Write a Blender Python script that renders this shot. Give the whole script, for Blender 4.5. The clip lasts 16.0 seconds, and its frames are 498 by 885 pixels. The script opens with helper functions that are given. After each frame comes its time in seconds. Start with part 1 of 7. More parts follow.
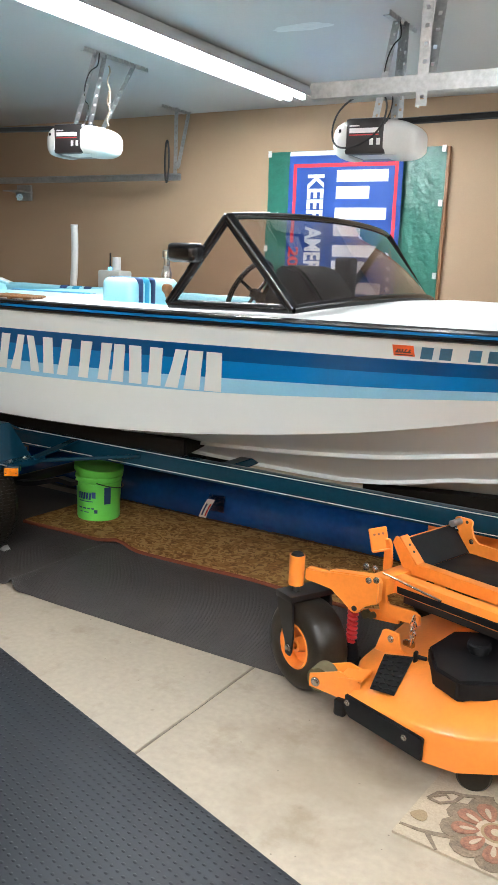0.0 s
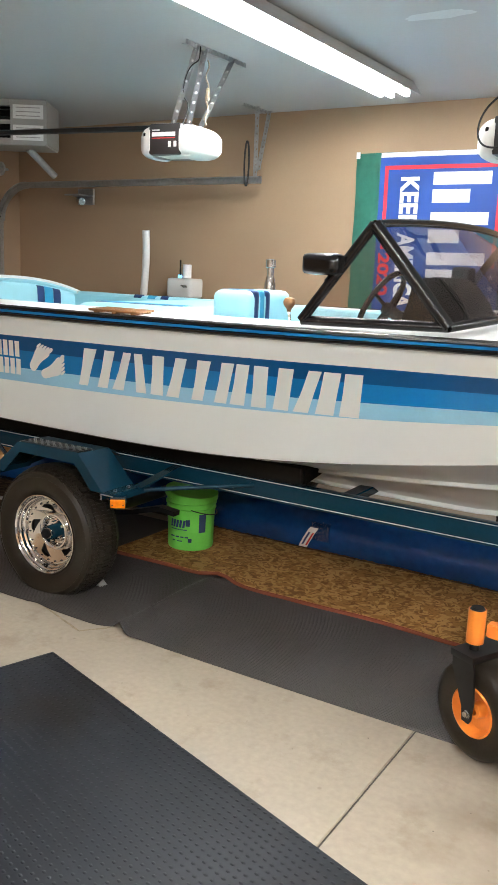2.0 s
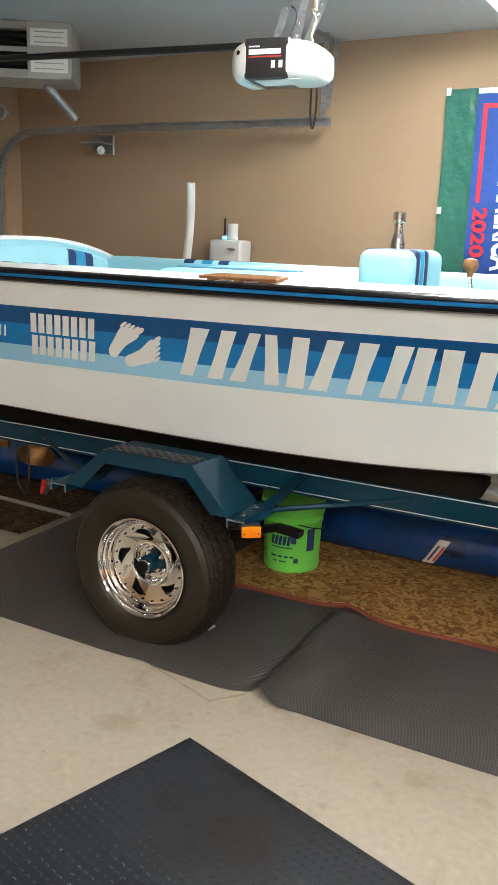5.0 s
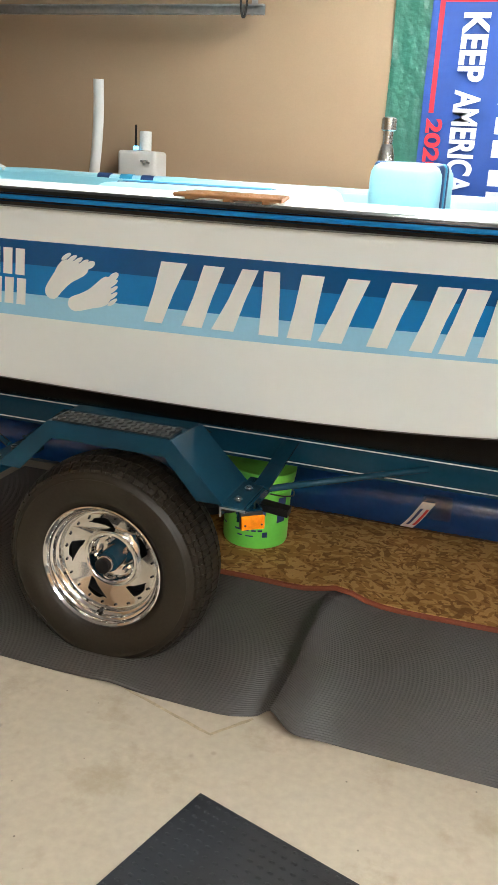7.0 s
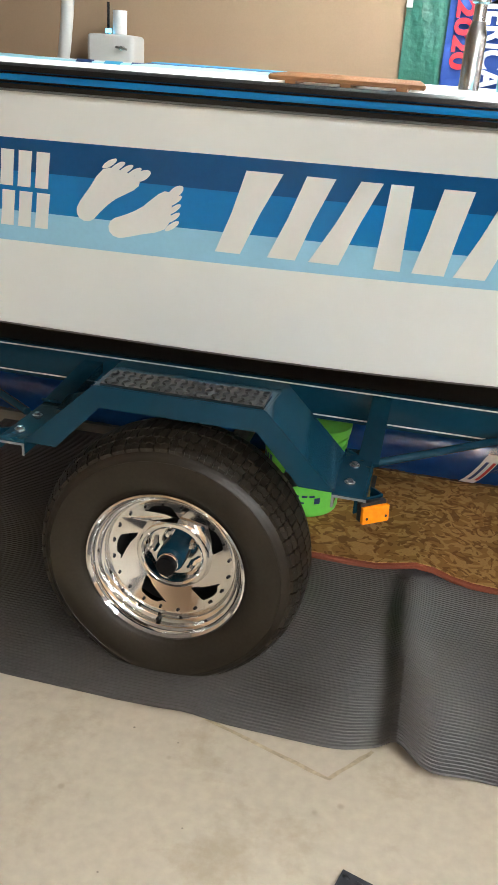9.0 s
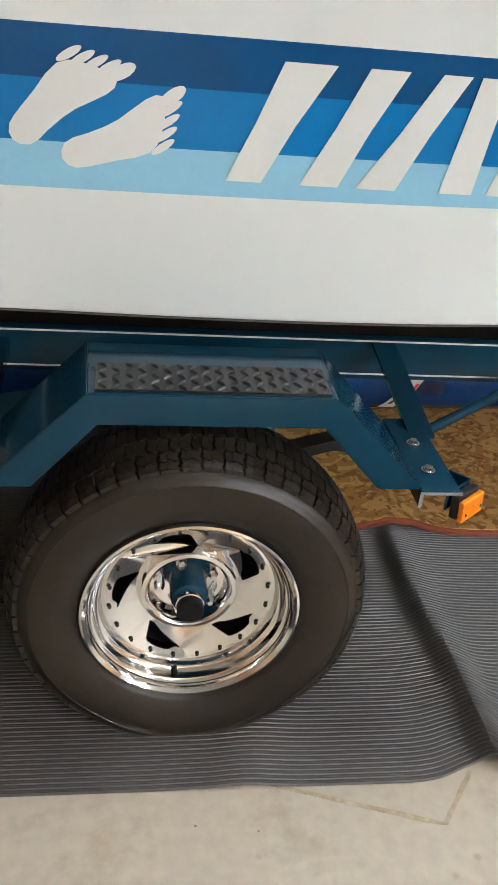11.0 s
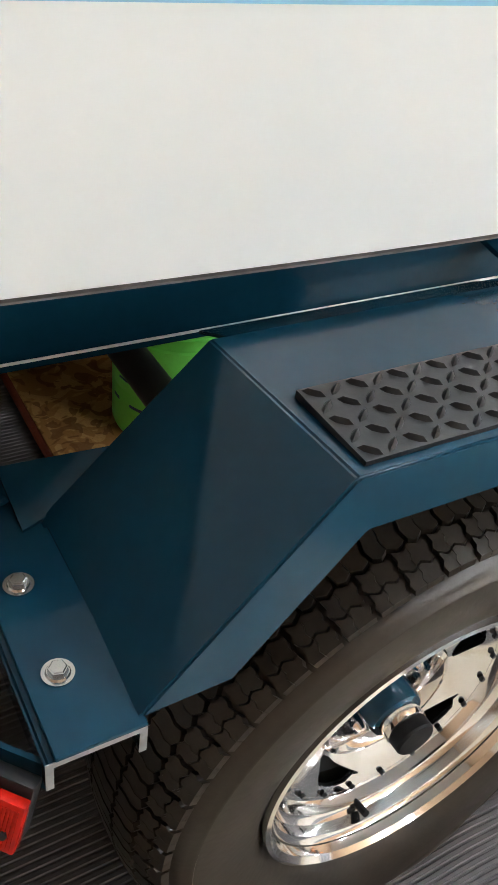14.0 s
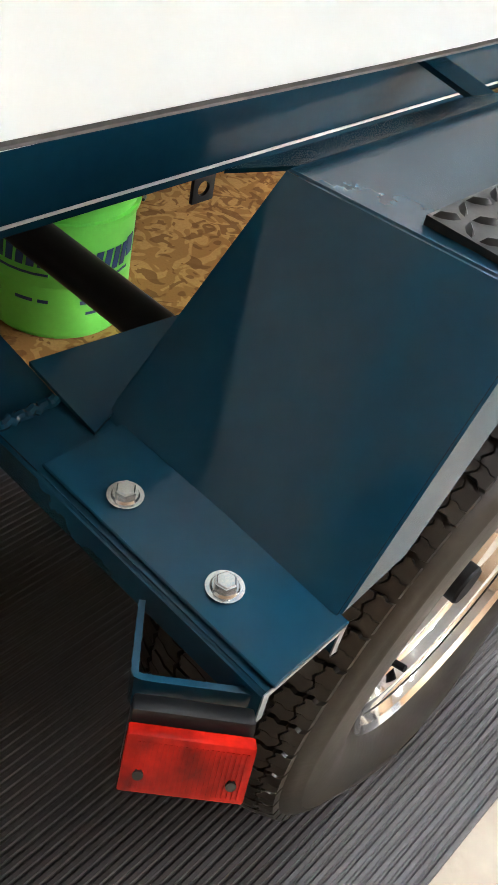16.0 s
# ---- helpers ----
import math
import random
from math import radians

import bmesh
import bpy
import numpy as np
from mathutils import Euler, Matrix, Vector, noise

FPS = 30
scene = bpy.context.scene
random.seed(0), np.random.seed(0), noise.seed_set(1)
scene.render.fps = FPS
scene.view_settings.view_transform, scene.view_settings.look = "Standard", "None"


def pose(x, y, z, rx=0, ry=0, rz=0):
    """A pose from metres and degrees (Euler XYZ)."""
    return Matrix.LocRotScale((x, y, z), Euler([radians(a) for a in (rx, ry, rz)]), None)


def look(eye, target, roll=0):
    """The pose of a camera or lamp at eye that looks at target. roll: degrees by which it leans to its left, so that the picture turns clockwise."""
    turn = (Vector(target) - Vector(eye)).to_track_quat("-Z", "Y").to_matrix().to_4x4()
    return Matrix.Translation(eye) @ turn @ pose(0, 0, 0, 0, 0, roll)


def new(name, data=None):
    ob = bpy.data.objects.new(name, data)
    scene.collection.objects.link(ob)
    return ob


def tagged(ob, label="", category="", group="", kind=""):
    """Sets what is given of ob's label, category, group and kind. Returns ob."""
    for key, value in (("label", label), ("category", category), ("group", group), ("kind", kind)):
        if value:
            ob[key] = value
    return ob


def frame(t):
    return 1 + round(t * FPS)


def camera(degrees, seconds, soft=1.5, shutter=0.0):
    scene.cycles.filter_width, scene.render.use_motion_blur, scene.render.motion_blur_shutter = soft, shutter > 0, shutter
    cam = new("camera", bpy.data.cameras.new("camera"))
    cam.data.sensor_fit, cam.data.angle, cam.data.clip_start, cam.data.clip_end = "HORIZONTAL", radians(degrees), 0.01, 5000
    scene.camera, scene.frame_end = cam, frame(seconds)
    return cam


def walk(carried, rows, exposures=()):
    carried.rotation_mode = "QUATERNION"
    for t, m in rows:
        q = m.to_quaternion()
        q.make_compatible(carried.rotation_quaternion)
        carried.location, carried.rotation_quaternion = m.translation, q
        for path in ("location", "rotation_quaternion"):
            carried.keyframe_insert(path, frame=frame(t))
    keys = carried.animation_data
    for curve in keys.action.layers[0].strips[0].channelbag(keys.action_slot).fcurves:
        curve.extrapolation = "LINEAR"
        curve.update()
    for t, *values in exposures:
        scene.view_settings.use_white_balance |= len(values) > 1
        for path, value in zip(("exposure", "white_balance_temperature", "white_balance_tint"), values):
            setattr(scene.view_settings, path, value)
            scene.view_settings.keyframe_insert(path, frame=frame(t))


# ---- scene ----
cam = camera(32.9, 16.0, soft=0.8)
PATH = [
    (0, (0.008, -0.064, 1.638), (-1.003, 1.612, 1.228), 2.4),
    (0.5, (-0.153, -0.081, 1.644), (-1.173, 1.591, 1.235), 2.6),
    (1, (-0.33, -0.135, 1.655), (-1.336, 1.546, 1.252), 2.7),
    (1.5, (-0.5, -0.106, 1.644), (-1.518, 1.566, 1.235), 2.7),
    (2, (-0.682, -0.016, 1.659), (-1.713, 1.649, 1.253), 2.3),
    (2.5, (-0.867, 0.008, 1.654), (-1.899, 1.67, 1.24), 2.4),
    (3, (-1.082, 0.006, 1.651), (-2.109, 1.672, 1.239), 1.7),
    (3.5, (-1.277, 0.066, 1.629), (-2.286, 1.743, 1.214), 1.5),
    (4, (-1.449, 0.211, 1.64), (-2.419, 1.906, 1.207), 1.7),
    (4.5, (-1.642, 0.306, 1.61), (-2.592, 2.003, 1.142), 1.9),
    (4.7, (-1.739, 0.324, 1.596), (-2.676, 2.028, 1.131), 1.9),
    (6.8, (-2.466, 0.766, 1.543), (-3.093, 2.556, 0.91), 3.4),
    (7, (-2.537, 0.786, 1.534), (-3.121, 2.59, 0.899), 3.2),
    (7.5, (-2.679, 0.861, 1.507), (-3.173, 2.667, 0.802), 3.3),
    (8, (-2.811, 0.995, 1.479), (-3.25, 2.812, 0.768), 3.4),
    (8.5, (-2.954, 1.099, 1.449), (-3.367, 2.91, 0.706), 3.6),
    (8.7, (-3.031, 1.139, 1.447), (-3.436, 2.94, 0.678), 3.8),
    (10.8, (-3.764, 1.666, 1.387), (-3.522, 3.384, 0.391), 5.9),
    (11, (-3.82, 1.711, 1.374), (-3.521, 3.417, 0.375), 5.9),
    (11.5, (-3.934, 1.862, 1.341), (-3.535, 3.554, 0.352), 6.7),
    (12, (-4.002, 2.053, 1.307), (-3.537, 3.708, 0.285), 6.4),
    (12.5, (-4.09, 2.184, 1.271), (-3.457, 3.703, 0.134), 8.7),
    (13, (-4.189, 2.31, 1.239), (-3.412, 3.724, 0.057), 9.2),
    (13.5, (-4.217, 2.451, 1.187), (-3.363, 3.814, -0.002), 9.0),
    (14, (-4.214, 2.574, 1.135), (-3.312, 3.878, -0.084), 8.6),
    (14.5, (-4.253, 2.634, 1.1), (-3.262, 3.752, -0.23), 10.9),
    (15, (-4.314, 2.682, 1.078), (-3.191, 3.637, -0.274), 13.2),
    (15.5, (-4.358, 2.727, 1.047), (-3.162, 3.597, -0.3), 13.9),
    (16, (-4.36, 2.778, 1.017), (-3.158, 3.623, -0.339), 13.3),
]
TONE = [
    (0, 0.80, 6050, 12), (0.5, 0.72, 6200, 14), (2.5, 0.745, 6400, 14), (7, 0.93, 6550, 12),
    (11.5, 1.22, 6000, 13), (13, 1.22, 6050, 13), (14, 1.58, 6050, 14), (15.5, 1.80, 6100, 14), (16, 2.03, 6050, 13),
]
walk(cam, [(t, look(eye, target, roll)) for t, eye, target, roll in PATH], TONE)

# ---- world and light ----
world = bpy.data.worlds.new("world")
scene.world = world
world.use_nodes = True
world.node_tree.nodes["Background"].inputs[0].default_value = (0.8, 0.85, 0.9, 1)
world.node_tree.nodes["Background"].inputs[1].default_value = 0.05
TUBE_POWER = 70.0

# ---- materials ----


def mat(name, color, rough=0.5, metal=0.0, vary=0.12, scale=6.0, fine=90.0, bump=0.05, coat=0.0, dist=0.002, piece=0.0, spec=0.5, detail=6.0, rvary=True):
    """A principled surface with stains at one scale, grain at another and fine relief."""
    m = bpy.data.materials.new(name)
    m.use_nodes = True
    nt = m.node_tree
    p = nt.nodes["Principled BSDF"]
    p.inputs["Roughness"].default_value = rough
    p.inputs["Metallic"].default_value = metal
    p.inputs["Coat Weight"].default_value = coat
    p.inputs["Coat Roughness"].default_value = 0.06
    p.inputs["Specular IOR Level"].default_value = spec
    tc = nt.nodes.new("ShaderNodeTexCoord")
    n1 = nt.nodes.new("ShaderNodeTexNoise")
    n1.inputs["Scale"].default_value = scale
    n1.inputs["Detail"].default_value = detail
    n2 = nt.nodes.new("ShaderNodeTexNoise")
    n2.inputs["Scale"].default_value = fine
    n2.inputs["Detail"].default_value = 3.0
    nt.links.new(tc.outputs["Object"], n1.inputs["Vector"])
    nt.links.new(tc.outputs["Object"], n2.inputs["Vector"])
    mx = nt.nodes.new("ShaderNodeMath")
    mx.operation = "ADD"
    nt.links.new(n1.outputs["Fac"], mx.inputs[0])
    nt.links.new(n2.outputs["Fac"], mx.inputs[1])
    last = mx.outputs[0]
    if piece:
        oi = nt.nodes.new("ShaderNodeObjectInfo")
        ma = nt.nodes.new("ShaderNodeMath")
        ma.operation = "MULTIPLY_ADD"
        ma.inputs[1].default_value = piece
        nt.links.new(oi.outputs["Random"], ma.inputs[0])
        nt.links.new(last, ma.inputs[2])
        last = ma.outputs[0]
    ramp = nt.nodes.new("ShaderNodeValToRGB")
    ramp.color_ramp.elements[0].position = 0.3
    ramp.color_ramp.elements[1].position = 0.7
    lo = [max(0.0, c * (1 - vary)) for c in color[:3]] + [1]
    hi = [min(1.0, c * (1 + vary)) for c in color[:3]] + [1]
    ramp.color_ramp.elements[0].color = lo
    ramp.color_ramp.elements[1].color = hi
    half = nt.nodes.new("ShaderNodeMath")
    half.operation = "MULTIPLY"
    half.inputs[1].default_value = 0.5
    nt.links.new(last, half.inputs[0])
    nt.links.new(half.outputs[0], ramp.inputs[0])
    nt.links.new(ramp.outputs[0], p.inputs["Base Color"])
    if rvary:
        mr = nt.nodes.new("ShaderNodeMapRange")
        mr.inputs["To Min"].default_value = max(0.0, rough * 0.8)
        mr.inputs["To Max"].default_value = min(1.0, rough * 1.2)
        nt.links.new(n1.outputs["Fac"], mr.inputs["Value"])
        nt.links.new(mr.outputs[0], p.inputs["Roughness"])
    if bump:
        b = nt.nodes.new("ShaderNodeBump")
        b.inputs["Strength"].default_value = bump
        b.inputs["Distance"].default_value = dist
        nt.links.new(n2.outputs["Fac"], b.inputs["Height"])
        nt.links.new(b.outputs[0], p.inputs["Normal"])
    return m


def glow(name, color, strength):
    m = bpy.data.materials.new(name)
    m.use_nodes = True
    nt = m.node_tree
    p = nt.nodes["Principled BSDF"]
    p.inputs["Base Color"].default_value = (*color, 1)
    p.inputs["Emission Color"].default_value = (*color, 1)
    p.inputs["Emission Strength"].default_value = strength
    return m


def clear(name, color, rough=0.0, ior=1.45):
    m = bpy.data.materials.new(name)
    m.use_nodes = True
    p = m.node_tree.nodes["Principled BSDF"]
    p.inputs["Base Color"].default_value = (*color, 1)
    p.inputs["Transmission Weight"].default_value = 1.0
    p.inputs["Roughness"].default_value = rough
    p.inputs["IOR"].default_value = ior
    return m


def concrete():
    m = mat("concrete", (0.415, 0.348, 0.262), 0.55, vary=0.13, scale=1.6, fine=38, bump=0.10, dist=0.002)
    nt = m.node_tree
    p = nt.nodes["Principled BSDF"]
    tc = nt.nodes["Texture Coordinate"]
    src = p.inputs["Base Color"].links[0].from_socket
    spots = nt.nodes.new("ShaderNodeTexNoise")
    spots.inputs["Scale"].default_value = 4.3
    spots.inputs["Detail"].default_value = 9
    spots.inputs["Roughness"].default_value = 0.68
    nt.links.new(tc.outputs["Object"], spots.inputs["Vector"])
    rm = nt.nodes.new("ShaderNodeValToRGB")
    rm.color_ramp.elements[0].position, rm.color_ramp.elements[1].position = 0.55, 0.68
    rm.color_ramp.elements[0].color, rm.color_ramp.elements[1].color = (0, 0, 0, 1), (0.7, 0.7, 0.7, 1)
    nt.links.new(spots.outputs["Fac"], rm.inputs[0])
    dots = nt.nodes.new("ShaderNodeTexVoronoi")
    dots.inputs["Scale"].default_value = 7.0
    nt.links.new(tc.outputs["Object"], dots.inputs["Vector"])
    dr = nt.nodes.new("ShaderNodeValToRGB")
    dr.color_ramp.elements[0].position, dr.color_ramp.elements[1].position = 0.03, 0.07
    dr.color_ramp.elements[0].color, dr.color_ramp.elements[1].color = (0.6, 0.6, 0.6, 1), (0, 0, 0, 1)
    nt.links.new(dots.outputs["Distance"], dr.inputs[0])
    mx = nt.nodes.new("ShaderNodeMix")
    mx.data_type = "RGBA"
    mx.inputs["B"].default_value = (0.30, 0.235, 0.155, 1)
    nt.links.new(rm.outputs[0], mx.inputs["Factor"])
    nt.links.new(src, mx.inputs["A"])
    mx2 = nt.nodes.new("ShaderNodeMix")
    mx2.data_type = "RGBA"
    mx2.inputs["B"].default_value = (0.26, 0.21, 0.15, 1)
    nt.links.new(dr.outputs[0], mx2.inputs["Factor"])
    nt.links.new(mx.outputs["Result"], mx2.inputs["A"])
    specks = nt.nodes.new("ShaderNodeTexVoronoi")
    specks.inputs["Scale"].default_value = 16.0
    specks.inputs["Randomness"].default_value = 1.0
    nt.links.new(tc.outputs["Object"], specks.inputs["Vector"])
    sr = nt.nodes.new("ShaderNodeValToRGB")
    sr.color_ramp.elements[0].position, sr.color_ramp.elements[1].position = 0.035, 0.06
    sr.color_ramp.elements[0].color, sr.color_ramp.elements[1].color = (0.75, 0.75, 0.75, 1), (0, 0, 0, 1)
    nt.links.new(specks.outputs["Distance"], sr.inputs[0])
    pick = nt.nodes.new("ShaderNodeMath")
    pick.operation = "LESS_THAN"
    pick.inputs[1].default_value = 0.34
    sep = nt.nodes.new("ShaderNodeSeparateColor")
    nt.links.new(specks.outputs["Color"], sep.inputs[0])
    nt.links.new(sep.outputs[0], pick.inputs[0])
    both = nt.nodes.new("ShaderNodeMath")
    both.operation = "MULTIPLY"
    nt.links.new(sr.outputs[0], both.inputs[0])
    nt.links.new(pick.outputs[0], both.inputs[1])
    mx3 = nt.nodes.new("ShaderNodeMix")
    mx3.data_type = "RGBA"
    mx3.inputs["B"].default_value = (0.10, 0.075, 0.05, 1)
    nt.links.new(both.outputs[0], mx3.inputs["Factor"])
    nt.links.new(mx2.outputs["Result"], mx3.inputs["A"])
    nt.links.new(mx3.outputs["Result"], p.inputs["Base Color"])
    return m


def carpet(name, ground, motif, dark, scale):
    """Woven pile: a pale leafy motif with curling brown outlines over a worn ground."""
    m = bpy.data.materials.new(name)
    m.use_nodes = True
    nt = m.node_tree
    p = nt.nodes["Principled BSDF"]
    p.inputs["Roughness"].default_value = 0.95
    p.inputs["Specular IOR Level"].default_value = 0.1
    tc = nt.nodes.new("ShaderNodeTexCoord")

    def noise_tex(sc, detail, distortion):
        n = nt.nodes.new("ShaderNodeTexNoise")
        n.inputs["Scale"].default_value = sc
        n.inputs["Detail"].default_value = detail
        n.inputs["Distortion"].default_value = distortion
        nt.links.new(tc.outputs["Object"], n.inputs["Vector"])
        return n.outputs["Fac"]

    def step(src, a, b, hi):
        r = nt.nodes.new("ShaderNodeMapRange")
        r.interpolation_type = "SMOOTHSTEP"
        r.inputs["From Min"].default_value, r.inputs["From Max"].default_value = a, b
        r.inputs["To Min"].default_value, r.inputs["To Max"].default_value = (hi, 0.0) if hi < 0 else (0.0, hi)
        nt.links.new(src, r.inputs["Value"])
        return r.outputs[0]

    def mix(fac, a, b):
        x = nt.nodes.new("ShaderNodeMix")
        x.data_type = "RGBA"
        nt.links.new(fac, x.inputs["Factor"])
        if isinstance(a, tuple):
            x.inputs["A"].default_value = (*a, 1)
        else:
            nt.links.new(a, x.inputs["A"])
        x.inputs["B"].default_value = (*b, 1)
        return x.outputs["Result"]

    grain = noise_tex(170, 2, 0)
    base = mix(grain, tuple(c * 0.80 for c in ground), tuple(c * 1.18 for c in ground))
    leaves = mix(step(noise_tex(scale * 1.6, 1.0, 2.0), 0.47, 0.53, 0.85), base, motif)
    specks = mix(step(noise_tex(scale * 2.1, 1.0, 2.2), 0.54, 0.60, 0.8), leaves, dark)
    nt.links.new(specks, p.inputs["Base Color"])
    bp = nt.nodes.new("ShaderNodeBump")
    bp.inputs["Strength"].default_value = 0.5
    bp.inputs["Distance"].default_value = 0.003
    nt.links.new(grain, bp.inputs["Height"])
    nt.links.new(bp.outputs[0], p.inputs["Normal"])
    return m


